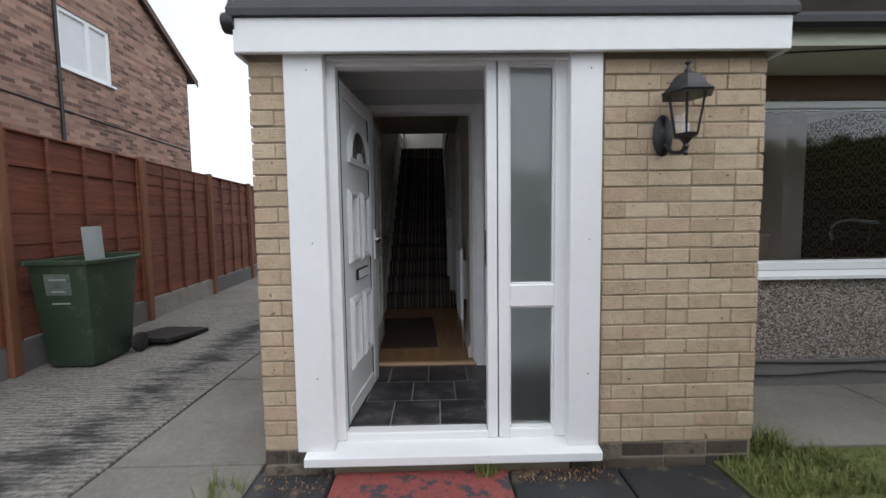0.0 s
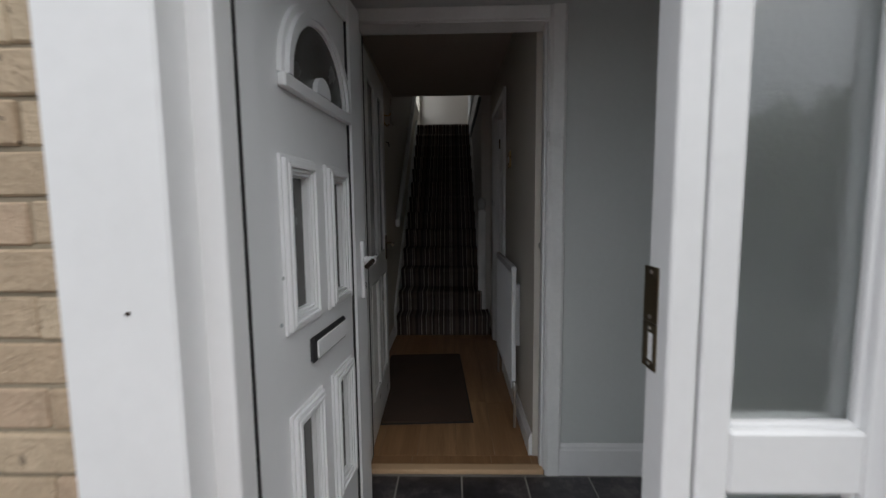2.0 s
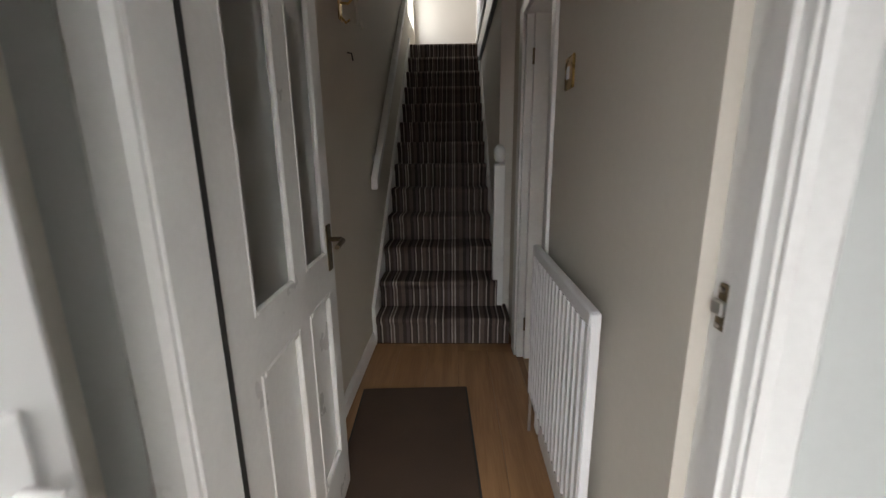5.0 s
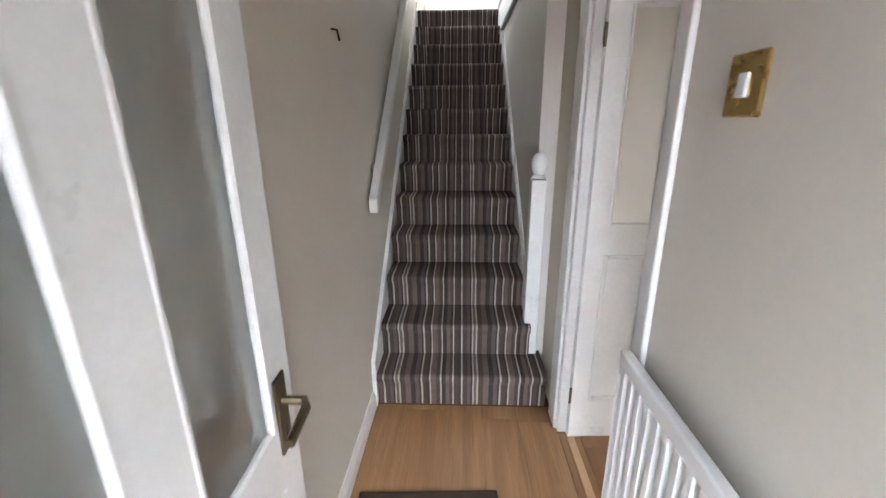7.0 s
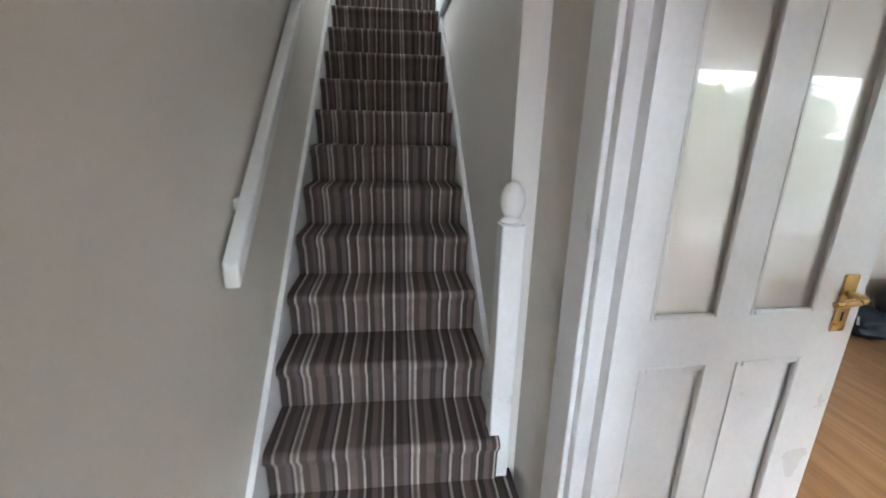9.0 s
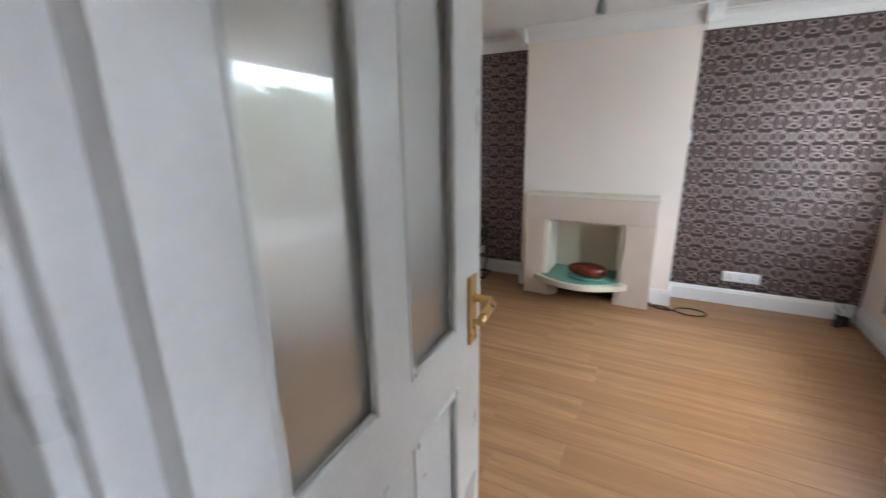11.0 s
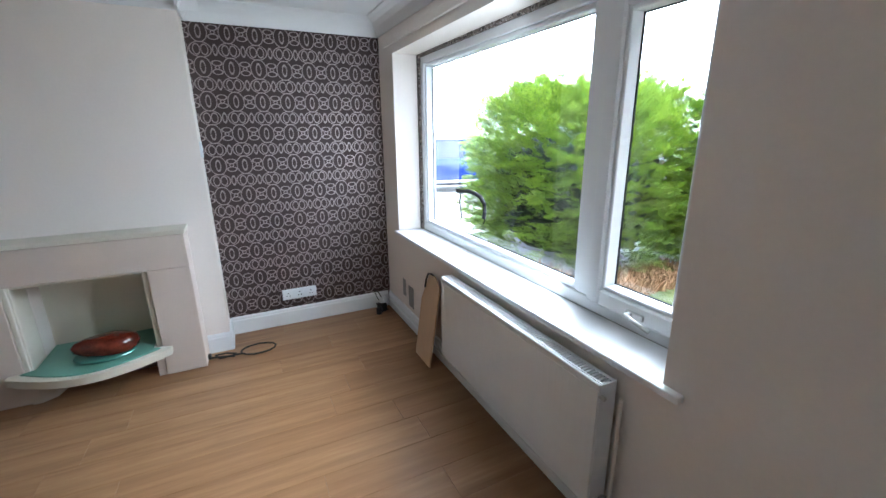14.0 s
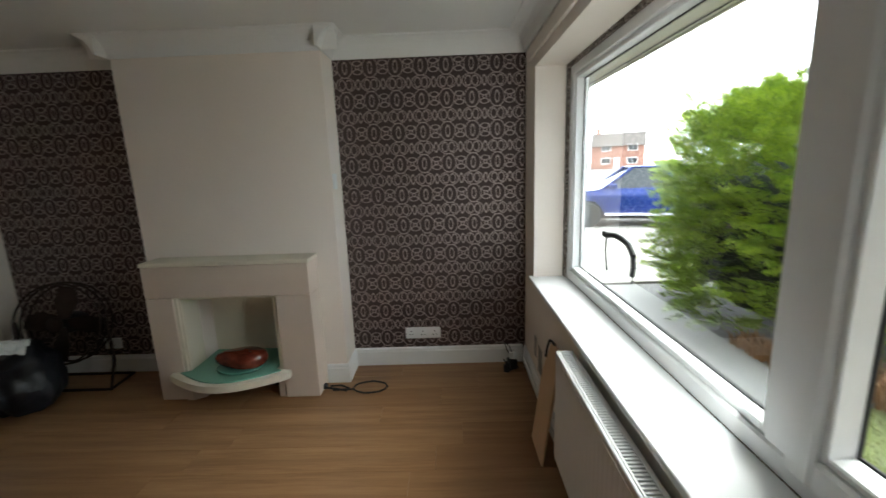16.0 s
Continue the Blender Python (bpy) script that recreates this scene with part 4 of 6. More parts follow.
def upvc_door():
    m = leaf_pose((0.985, 3.632, -0.01), 84.7)
    base = m @ Vector((0.4, 0.03, 0))
    d = thing("front_door", base, "white panelled front door standing open against the porch wall", "door")
    holes = [(0.22, 0.315, 0.965, 1.305), (0.487, 0.572, 0.965, 1.305), (0.22, 0.315, 0.33, 0.66), (0.487, 0.572, 0.33, 0.66)]
    bm = slab("y", 0.0, 0.045, (0.0, 0.655), (0.0, 1.94), holes + [(0.25, 0.59, 1.545, 1.70)])
    part("leaf", turn(bm, m), M["white_upvc"], d)
    part("sash", turn(prism([(0.665, 0.0), (0.675, -0.012), (0.79, -0.012), (0.80, -0.004), (0.80, 0.05), (0.665, 0.05)], "z", 0.0, 1.94), m), M["white_upvc"], d)
    part("sash", turn(prism([(-0.004, -0.002), (0.0, -0.012), (0.085, -0.012), (0.097, -0.003), (0.097, 0.0), (-0.004, 0.0)], "z", 0.0, 1.94), m), M["white_upvc"], d)
    part("sash", turn(box(0.098, 0.655, -0.012, -0.001, 1.85, 1.94, 0.004), m), M["white_upvc"], d)
    part("sash", turn(box(0.098, 0.655, -0.012, -0.001, 0.0, 0.09, 0.004), m), M["white_upvc"], d)
    part("gasket", turn(box(0.656, 0.664, -0.006, 0.03, 0.0, 1.94), m), M["rubber"], d, "black rubber seal")
    part("gasket", turn(box(-0.014, -0.005, -0.006, 0.03, 0.0, 1.94), m), M["rubber"], d, "black rubber seal")
    for u0, u1, z0, z1 in holes:
        w = part("window", turn(moulded_frame(u0 - 0.05, u1 + 0.05, z0 - 0.05, z1 + 0.05, 0.047, 0.022), m), M["white_upvc"], d, "stepped white moulding")
        pane("pane", turn(box(u0, u1, 0.012, 0.018, z0, z1), m), M["grey_glass"], w, "dark obscured glass")
    # sunburst light: an arch with a small half disc at its foot
    arch = None
    cx, cz = 0.42, 1.545
    for r0, r1, out in [(0.18, 0.195, 0.016), (0.195, 0.215, 0.024), (0.215, 0.232, 0.012)]:
        for k in range(18):
            a0, a1 = math.pi * k / 18, math.pi * (k + 1) / 18
            pts = [(cx + r * math.cos(a), cz + r * math.sin(a)) for r, a in ((r0, a0), (r1, a0), (r1, a1), (r0, a1))]
            arch = prism(pts, "y", -out, 0.0, arch)
    arch = box(cx - 0.232, cx + 0.232, -0.02, 0.0, cz - 0.035, cz, 0.004, arch)
    half = [(cx + 0.05 * math.cos(math.pi * k / 10), cz + 0.05 * math.sin(math.pi * k / 10)) for k in range(11)]
    arch = prism(half, "y", -0.02, 0.0, arch)
    w = part("window", turn(arch, m), M["white_upvc"], d, "half-round white sunburst light")
    glass = [(cx + 0.18 * math.cos(math.pi * k / 18), cz + 0.18 * math.sin(math.pi * k / 18)) for k in range(19)]
    pane("pane", turn(prism(glass, "y", -0.006, -0.001), m), M["grey_glass"], w, "dark obscured glass")
    box_l = part("letterbox", turn(box(0.297, 0.545, -0.016, 0.0, 0.80, 0.872, 0.006), m), M["black_plastic"], d, "black letterbox surround")
    part("flap", turn(box(0.308, 0.534, -0.022, -0.017, 0.81, 0.862, 0.003), m), M["white_upvc"], box_l)
    plate = part("handle", turn(box(0.722, 0.757, -0.026, -0.012, 0.89, 1.105, 0.006, seg=3), m), M["white_upvc"], d, "white handle plate")
    hub = rod((0.74, -0.025, 1.035), (0.74, -0.06, 1.035), 0.012, sides=14)
    hub = rod((0.742, -0.056, 1.035), (0.722, -0.06, 1.033), 0.012, hub, 14)
    part("lever", turn(hub, m), M["white_upvc"], plate, smooth=True)
    part("grip", turn(tube([(0.724, -0.059, 1.033), (0.70, -0.06, 1.029), (0.655, -0.058, 1.02)], 0.0095), m), M["dark_iron"], plate, "dark worn lever grip", smooth=True)
    part("keyhole", turn(box(0.736, 0.743, -0.0275, -0.025, 0.925, 0.95, 0.001), m), M["black_metal"], plate)
    for z in (0.25, 1.0, 1.7):
        part("hinge", turn(rod((-0.02, -0.012, z), (-0.02, -0.012, z + 0.11), 0.009), m), M["white_upvc"], d)
    for u, z in ((0.17, 1.06), (0.15, 0.95)):
        part("scar", turn(lathe([(0.001, 0.0), (0.005, 0.001), (0.005, 0.003), (0.001, 0.004)], pose(u, -0.001, z, 90, 0, 0)), m), M["grey_board"], d)
    return d


upvc_door()


def half_glazed_door(name, m, width, z_lock, top, label, handle_side_out, spec, metal="brass"):
    """A white four-light timber door: two tall panes above a lock rail, two sunk panels below."""
    d = thing(name, m @ Vector((width / 2, 0.02, 0)), label, "door")
    s0, s1, mid = spec
    c0, c1 = width * mid - 0.045, width * mid + 0.045
    cols = [(s0, c0), (c1, width - s1)]
    rail0, rail1 = z_lock - 0.135, z_lock
    holes = [(a, b, rail1, top - 0.11) for a, b in cols]
    part("leaf", turn(slab("y", 0, 0.038, (0, width), (0.008, top), holes + [(a, b, 0.22, rail0) for a, b in cols]), m), M["old_white"], d)
    for a, b in cols:
        part("panel", turn(box(a, b, 0.013, 0.027, 0.22, rail0), m), M["old_white"], d)
        part("panel_mould", turn(ring_frame("y", -0.003, 0.013, a - 0.008, b + 0.008, 0.212, rail0 + 0.008, 0.018, bevel=0.004), m), M["old_white"], d)
        w = part("glazing_bead", turn(ring_frame("y", -0.002, 0.012, a - 0.004, b + 0.004, rail1 - 0.004, top - 0.106, 0.014, bevel=0.004), m), M["old_white"], d)
        pane("pane", turn(box(a, b, 0.016, 0.022, rail1, top - 0.11), m), M["reeded"], w, "smooth obscured glass")
    for face, sgn in ((0.0, -1), (0.038, 1)):
        u = width - 0.055
        hb = part("handle", turn(box(u - 0.021, u + 0.021, min(face, face + 0.006 * sgn), max(face, face + 0.006 * sgn), z_lock - 0.06, z_lock + 0.095, 0.002), m), M[metal], d, metal.replace("_", " ") + " lever handle on a backplate")
        lev = tube([(u, face + 0.004 * sgn, z_lock + 0.045), (u, face + 0.045 * sgn, z_lock + 0.045), (u - 0.02, face + 0.055 * sgn, z_lock + 0.045), (u - 0.1, face + 0.055 * sgn, z_lock + 0.04)], 0.0085)
        part("lever", turn(lev, m), M[metal], hb, smooth=True)
        part("keyhole", turn(box(u - 0.003, u + 0.003, min(face, face + 0.007 * sgn), max(face, face + 0.007 * sgn), z_lock - 0.03, z_lock - 0.005), m), M["black_metal"], hb)
    for z in (0.2, top - 0.25):
        part("hinge", turn(rod((-0.006, handle_side_out, z), (-0.006, handle_side_out, z + 0.08), 0.006), m), M["dull_brass"], d)
    part("latch", turn(box(width, width + 0.003, 0.008, 0.03, z_lock - 0.02, z_lock + 0.11, 0.0), m), M["dull_brass"], d)
    return d


# local y of the leaf points away from the seen face
half_glazed_door("hall_door", leaf_pose((1.0, 4.779, 0.0), 91.6), 0.72, 0.955, 1.975, "white half-glazed timber door folded open along the hall wall", 0.0, (0.112, 0.085, 0.54), "dull_brass")
half_glazed_door("living_room_door", leaf_pose((1.828, 6.498, 0.0), 3.0), 0.675, 1.058, 1.975, "white half-glazed timber door open into the living room", 0.0, (0.085, 0.135, 0.457))

lf = thing("door_frame_living", (1.84, 6.2, 0), "white painted frame of the living room doorway", "door frame", kind="structure")
for y0, y1 in [(5.83, 5.862), (6.535, 6.57)]:
    part("lining", box(HALL_R - 0.003, ROOM_L + 0.015, y0, y1, 0, 2.01, 0.002), M["old_white"], lf)
part("head", box(HALL_R - 0.003, ROOM_L + 0.015, 5.862, 6.535, 1.98, 2.01, 0.002), M["old_white"], lf)
for xa, xb in [(HALL_R - 0.02, HALL_R - 0.003), (ROOM_L + 0.015, ROOM_L + 0.03)]:
    for y0, y1 in [(5.79, 5.85), (6.56, 6.68)]:
        part("architrave", box(xa, xb, y0, y1, 0, 2.05, 0.005, seg=2), M["old_white"], lf)
    part("architrave", box(xa, xb, 5.85, 6.56, 1.99, 2.05, 0.005, seg=2), M["old_white"], lf)
part("threshold", box(HALL_R + 0.035, HALL_R + 0.07, 5.862, 6.535, 0.0, 0.005, 0.002), M["plywood"], lf)

# ---- porch things ----
louvre = thing("louvre_door", (2.43, 4.15, -0.02), "cream painted louvred cupboard door in the porch", "cupboard door")
part("frame_post", box(2.392, 2.46, 4.592, 4.638, -0.02, 2.16, 0.005), M["old_white"], louvre, "chipped cream frame")
for y0, y1 in [(3.77, 3.83), (4.535, 4.588)]:
    part("stile", box(2.405, 2.432, y0, y1, 0.0, 2.0, 0.003), M["old_white"], louvre)
for z0, z1 in [(0.0, 0.12), (0.80, 0.89), (1.9, 2.0)]:
    part("rail", box(2.405, 2.432, 3.83, 4.535, z0, z1, 0.003), M["old_white"], louvre)
sl = bmesh.new()
bmesh.ops.create_cube(sl, size=1.0, matrix=Matrix.Diagonal((0.006, 0.705, 0.036, 1)))
slat_mesh = mesh_of(turn(sl, pose(0, 0, 0, 0, 40, 0)), "slat", M["old_white"])
for z0, z1 in [(0.135, 0.80), (0.905, 1.9)]:
    k = 0
    while z0 + 0.024 * k < z1 - 0.01:
        s = new("slat", slat_mesh)
        s.parent = louvre
        s.matrix_parent_inverse = Matrix.Translation(louvre["base"]).inverted()
        s.location = (2.4185, 4.1825, z0 + 0.024 * k)
        k += 1
structure("wall_cupboard_back", box(2.62, 2.64, 3.64, 4.66, -0.02, 2.16), M["porch_wall"], "dark cupboard back", "wall")

# ---- hall things ----
mat = thing("door_mat", (1.2, 5.6, 0), "long dark brown ribbed mat on the hall laminate", "mat")
part("carpet", turn(box(-0.275, 0.275, -0.545, 0.545, 0.004, 0.014, 0.003), pose(1.205, 5.615, 0, 0, 0, 3.0)), M["brown_mat"], mat)
part("backing", turn(box(-0.285, 0.285, -0.555, 0.555, 0.0005, 0.004), pose(1.205, 5.615, 0, 0, 0, 3.0)), M["rubber"], mat)


def hall_radiator():
    r = thing("hall_radiator", (1.75, 5.43, 0.14), "slim white ribbed panel radiator on the hall wall", "radiator")
    y0, y1, z0, z1 = 5.06, 5.80, 0.21, 0.90
    n = 16
    pts = [(y0, 1.747)]
    step = (y1 - y0) / n
    for k in range(n):
        a = y0 + k * step
        pts += [(a + step * 0.14, 1.747), (a + step * 0.26, 1.726), (a + step * 0.74, 1.726), (a + step * 0.86, 1.747)]
    pts += [(y1, 1.747), (y1, 1.75), (y0, 1.75)]
    bm = bmesh.new()
    lo = [bm.verts.new((x, y, z0 + 0.025)) for y, x in pts]
    hi = [bm.verts.new((x, y, z1 - 0.045)) for y, x in pts]
    bm.faces.new(lo)
    bm.faces.new(hi[::-1])
    for i in range(len(pts)):
        j = (i + 1) % len(pts)
        bm.faces.new((lo[i], lo[j], hi[j], hi[i]))
    part("panel", bm, M["white_upvc"], r)
    part("top_seam", box(1.724, 1.752, y0 - 0.004, y1 + 0.004, z1 - 0.046, z1, 0.008, seg=3), M["white_upvc"], r)
    part("bottom_seam", box(1.728, 1.750, y0, y1, z0, z0 + 0.026, 0.006), M["white_upvc"], r)
    for ya, yb in ((y0 - 0.008, y0 + 0.002), (y1 - 0.002, y1 + 0.008)):
        part("end_cap", box(1.726, 1.752, ya, yb, z0, z1 - 0.004, 0.003), M["white_upvc"], r)
    for y in (y0 + 0.12, y1 - 0.12):
        part("bracket", box(1.752, HALL_R, y - 0.02, y + 0.02, 0.42, 0.78, 0.002), M["white_upvc"], r)
    v = part("valve", lathe([(0.001, 0), (0.014, 0.002), (0.016, 0.03), (0.011, 0.045), (0.001, 0.046)], pose(1.742, y0 - 0.03, 0.215, 0, 0, 0)), M["steel"], r, smooth=True)
    part("tail", rod((1.742, y0 - 0.03, 0.225), (1.742, y0, 0.225), 0.009), M["steel"], v)
    part("pipe", rod((1.742, y0 - 0.03, 0.0), (1.742, y0 - 0.03, 0.22), 0.0075), M["copper"], r)
    part("valve", lathe([(0.001, 0), (0.012, 0.002), (0.012, 0.04), (0.001, 0.042)], pose(1.742, y1 + 0.022, 0.215)), M["steel"], r, smooth=True)
    part("pipe", rod((1.742, y1 + 0.022, 0.0), (1.742, y1 + 0.022, 0.22), 0.0075), M["copper"], r)
    return r


hall_radiator()

sw = thing("light_switch", (1.785, 5.60, 1.475), "brass light switch plate on the hall wall", "switch")
part("plate", box(1.781, 1.7895, 5.555, 5.65, 1.475, 1.58, 0.003), M["brass"], sw)
part("rocker", turn(box(-0.005, 0.004, -0.013, 0.013, -0.02, 0.02, 0.002), pose(1.781, 5.6025, 1.5275, 0, 5, 0)), M["white_upvc"], sw)

# newel post with a turned ball finial, on the end of the first step
nw = thing("newel_post", (1.70, 6.96, RISE), "white painted newel post with a ball finial", "newel post")
part("post", box(1.662, 1.738, 6.925, 7.0, RISE + 0.002, 1.185, 0.004), M["old_white"], nw)
part("finial", lathe([(0.001, 0), (0.036, 0.0), (0.039, 0.008), (0.03, 0.016), (0.026, 0.024), (0.034, 0.04), (0.04, 0.062), (0.041, 0.08), (0.036, 0.104), (0.024, 0.124), (0.01, 0.133), (0.001, 0.135)], pose(1.70, 6.962, 1.186)), M["old_white"], nw, smooth=True)

# handrail boarded to the wall on the stairs, with its grey shadow batten
SL = RISE / GOING
hr = thing("handrail", (0.89, 7.6, 1.6), "white painted handrail along the stair wall", "handrail")
hb = [(6.80, 1.04), (6.80, 1.115), (9.9, 1.115 + 3.1 * SL), (9.9, 1.04 + 3.1 * SL)]
part("rail", prism(hb, "x", 0.858, 0.903, bevel=0.008), M["old_white"], hr)
for y in (7.0, 8.2, 9.4):
    part("bracket", box(HALL_L, 0.86, y - 0.02, y + 0.02, 1.055 + (y - 6.8) * SL, 1.095 + (y - 6.8) * SL, 0.004), M["old_white"], hr)
ap = thing("stairwell_apron", (1.69, 8.2, 2.3), "white apron board and spindles at the landing edge over the stairs", "balustrade")
part("apron", box(1.678, 1.699, 7.0, 9.6, 2.30, 2.53, 0.004), M["old_white"], ap)
part("capping", box(1.66, 1.699, 7.0, 9.6, 2.532, 2.56, 0.006), M["old_white"], ap)
part("bottom_bead", box(1.668, 1.699, 7.0, 9.6, 2.275, 2.298, 0.004), M["grey_board"], ap)
for k in range(18):
    part("spindle", rod((1.682, 7.1 + 0.14 * k, 2.56), (1.682, 7.1 + 0.14 * k, 3.40), 0.014, sides=8), M["old_white"], ap)
part("handrail", box(1.655, 1.699, 7.0, 9.6, 3.40, 3.46, 0.01), M["old_white"], ap)

ho = thing("wall_hook", (0.85, 6.34, 1.9), "small brass coat hook on the hall wall", "hook")
part("plate", box(0.8405, 0.847, 6.31, 6.37, 1.91, 2.02, 0.002), M["brass"], ho)
part("prong", tube([(0.845, 6.34, 1.99), (0.885, 6.34, 1.985), (0.905, 6.34, 2.005)], 0.006), M["brass"], ho, smooth=True)
part("prong", tube([(0.845, 6.34, 1.93), (0.87, 6.34, 1.90), (0.89, 6.34, 1.915)], 0.006), M["brass"], ho, smooth=True)
star = thing("star_ornament", (0.86, 6.75, 2.0), "pale metal star hung on the hall wall", "ornament")
pts = [((0.13 if k % 2 == 0 else 0.055) * math.cos(math.pi * k / 5 + 0.4) + 6.75, (0.13 if k % 2 == 0 else 0.055) * math.sin(math.pi * k / 5 + 0.4) + 2.10) for k in range(10)]
part("body", prism(pts, "x", 0.842, 0.858, bevel=0.003), M["hall_wall"], star)
cord = thing("hook_nail", (0.85, 6.45, 1.74), "bent nail sticking out of the hall wall", "nail")
part("shank", tube([(0.835, 6.45, 1.79), (0.862, 6.45, 1.785), (0.868, 6.45, 1.75)], 0.004), M["dark_iron"], cord)

# ---- living room ----
def front_window():
    x0, x1, z0, z1 = WIN
    w = thing("window_1", (4.25, 4.5, z0), "wide white double-glazed front window with a side casement", "window", kind="structure")
    ya, yb = 4.47, 4.562
    part("window_frame", ring_frame("y", ya, yb, x0 + 0.002, x1 - 0.012, z0 + 0.0, z1 - 0.008, 0.062, bevel=0.006), M["white_upvc"], w)
    part("mullion", box(3.605, 3.70, ya, yb, z0 + 0.062, z1 - 0.07, 0.006), M["white_upvc"], w)
    part("bead", ring_frame("y", ya + 0.03, yb - 0.012, 3.70, x1 - 0.074, z0 + 0.062, z1 - 0.07, 0.022, bevel=0.004), M["white_upvc"], w)
    part("gasket", ring_frame("y", ya + 0.028, ya + 0.034, 3.716, x1 - 0.09, z0 + 0.078, z1 - 0.086, 0.01, bevel=0.0), M["rubber"], w)
    pane("pane", box(3.715, x1 - 0.088, ya + 0.024, ya + 0.028, z0 + 0.075, z1 - 0.083), M["glass"], w, "clear glass")
    c = part("casement", ring_frame("y", ya + 0.02, yb + 0.022, x0 + 0.05, 3.615, z0 + 0.052, z1 - 0.06, 0.07, bevel=0.008), M["white_upvc"], w)
    part("bead", ring_frame("y", ya + 0.04, yb + 0.008, x0 + 0.118, 3.547, z0 + 0.12, z1 - 0.128, 0.018, bevel=0.004), M["white_upvc"], c)
    part("gasket", ring_frame("y", ya + 0.036, ya + 0.042, x0 + 0.126, 3.539, z0 + 0.128, z1 - 0.136, 0.014, bevel=0.0), M["rubber"], c)
    pane("pane", box(x0 + 0.13, 3.535, ya + 0.03, ya + 0.034, z0 + 0.132, z1 - 0.14), M["glass"], c, "clear glass")
    h = part("handle", box(3.32, 3.40, yb + 0.022, yb + 0.034, z0 + 0.07, z0 + 0.095, 0.004), M["steel"], w, "chrome window handle")
    part("lever", tube([(3.375, yb + 0.03, z0 + 0.085), (3.375, yb + 0.06, z0 + 0.087), (3.34, yb + 0.066, z0 + 0.08), (3.27, yb + 0.062, z0 + 0.062)], 0.0075), M["steel"], h, smooth=True)
    part("outer_sill", prism([(FRONT_OUT - 0.05, 0.675), (FRONT_OUT - 0.05, 0.70), (4.47, 0.735), (4.47, 0.70)], "x", 3.21, 5.42), M["white_upvc"], w)
    return w


front_window()
board = box(3.03, 5.445, 4.56, ROOM_F + 0.028, 0.712, 0.737, 0.006, seg=3)
structure("window_sill", board, M["white_upvc"], "glossy white window board", "window sill")
rail = thing("curtain_batten", (4.25, 4.78, 2.13), "pale wooden batten above the window", "batten")
part("rail", box(2.95, 5.55, ROOM_F + 0.001, ROOM_F + 0.02, 2.075, 2.12, 0.003), M["cream_wall"], rail)


def panel_radiator():
    r = thing("radiator", (3.85, 4.83, 0.14), "white double panel radiator under the window", "radiator")
    x0, x1, z0, z1 = 3.245, 4.445, 0.165, 0.675
    for ya, yb, sgn in ((4.79, 4.802, 1), (4.853, 4.865, 1)):
        pts = [(x0, ya)]
        n = 34
        st = (x1 - x0) / n
        for k in range(n):
            a = x0 + k * st
            pts += [(a + st * 0.12, yb - 0.0007), (a + st * 0.22, yb), (a + st * 0.78, yb), (a + st * 0.88, yb - 0.0007)]
        pts += [(x1, ya)]
        bm = prism(pts, "z", z0 + 0.03, z1 - 0.03)
        bm = box(x0, x1, ya - 0.002, yb - 0.001, z1 - 0.03, z1 - 0.004, 0.003, bm)
        bm = box(x0, x1, ya - 0.002, yb - 0.001, z0, z0 + 0.03, 0.003, bm)
        part("panel", bm, M["white_upvc"], r)
    gr = None
    for k in range(80):
        xx = x0 + 0.012 + k * (x1 - x0 - 0.024) / 79
        gr = box(xx - 0.0035, xx + 0.0035, 4.80, 4.852, z1 - 0.012, z1 - 0.004, 0.0, gr)
    gr = box(x0, x1, 4.80, 4.806, z1 - 0.012, z1 - 0.002, 0.0, gr)
    gr = box(x0, x1, 4.846, 4.853, z1 - 0.012, z1 - 0.002, 0.0, gr)
    part("grille", gr, M["white_upvc"], r, "slotted top grille")
    # one dark block fills the gap; its colour holds the shade between the panels
    part("fins", box(x0 + 0.02, x1 - 0.02, 4.81, 4.845, z0 + 0.05, z1 - 0.05), M["board_concrete"], r, "dark convector block with its shade in the colour")
    for xa, xb in ((x0 - 0.004, x0 + 0.002), (x1 - 0.002, x1 + 0.004)):
        part("end_panel", box(xa, xb, 4.788, 4.864, z0 + 0.01, z1, 0.002), M["white_upvc"], r)
    part("air_vent", rod((x0 - 0.02, 4.858, z1 - 0.045), (x0, 4.858, z1 - 0.045), 0.008), M["steel"], r)
    v = part("valve", lathe([(0.001, 0), (0.016, 0.002), (0.018, 0.05), (0.012, 0.06), (0.001, 0.061)], pose(x0 - 0.035, 4.83, 0.17), sides=16), M["steel"], r, smooth=True)
    part("tail", rod((x0 - 0.035, 4.83, 0.185), (x0, 4.83, 0.185), 0.01), M["steel"], v)
    part("pipe", tube([(x0 - 0.035, 4.83, 0.175), (x0 - 0.035, 4.83, 0.09), (x0 - 0.01, 4.80, 0.07), (x1 + 0.1, 4.795, 0.07), (5.6, 4.795, 0.075)], 0.0075), M["white_paint"], r, "painted pipe along the skirting", smooth=True)
    part("upright_pipe", rod((x0 - 0.035, 4.80, 0.0), (x0 - 0.035, 4.80, 0.62), 0.0075), M["cream_wall"], r)
    for xx in (x0 + 0.25, x1 - 0.25):
        part("bracket", box(xx - 0.02, xx + 0.02, ROOM_F, 4.79, 0.25, 0.6, 0.002), M["white_upvc"], r)
    return r


panel_radiator()

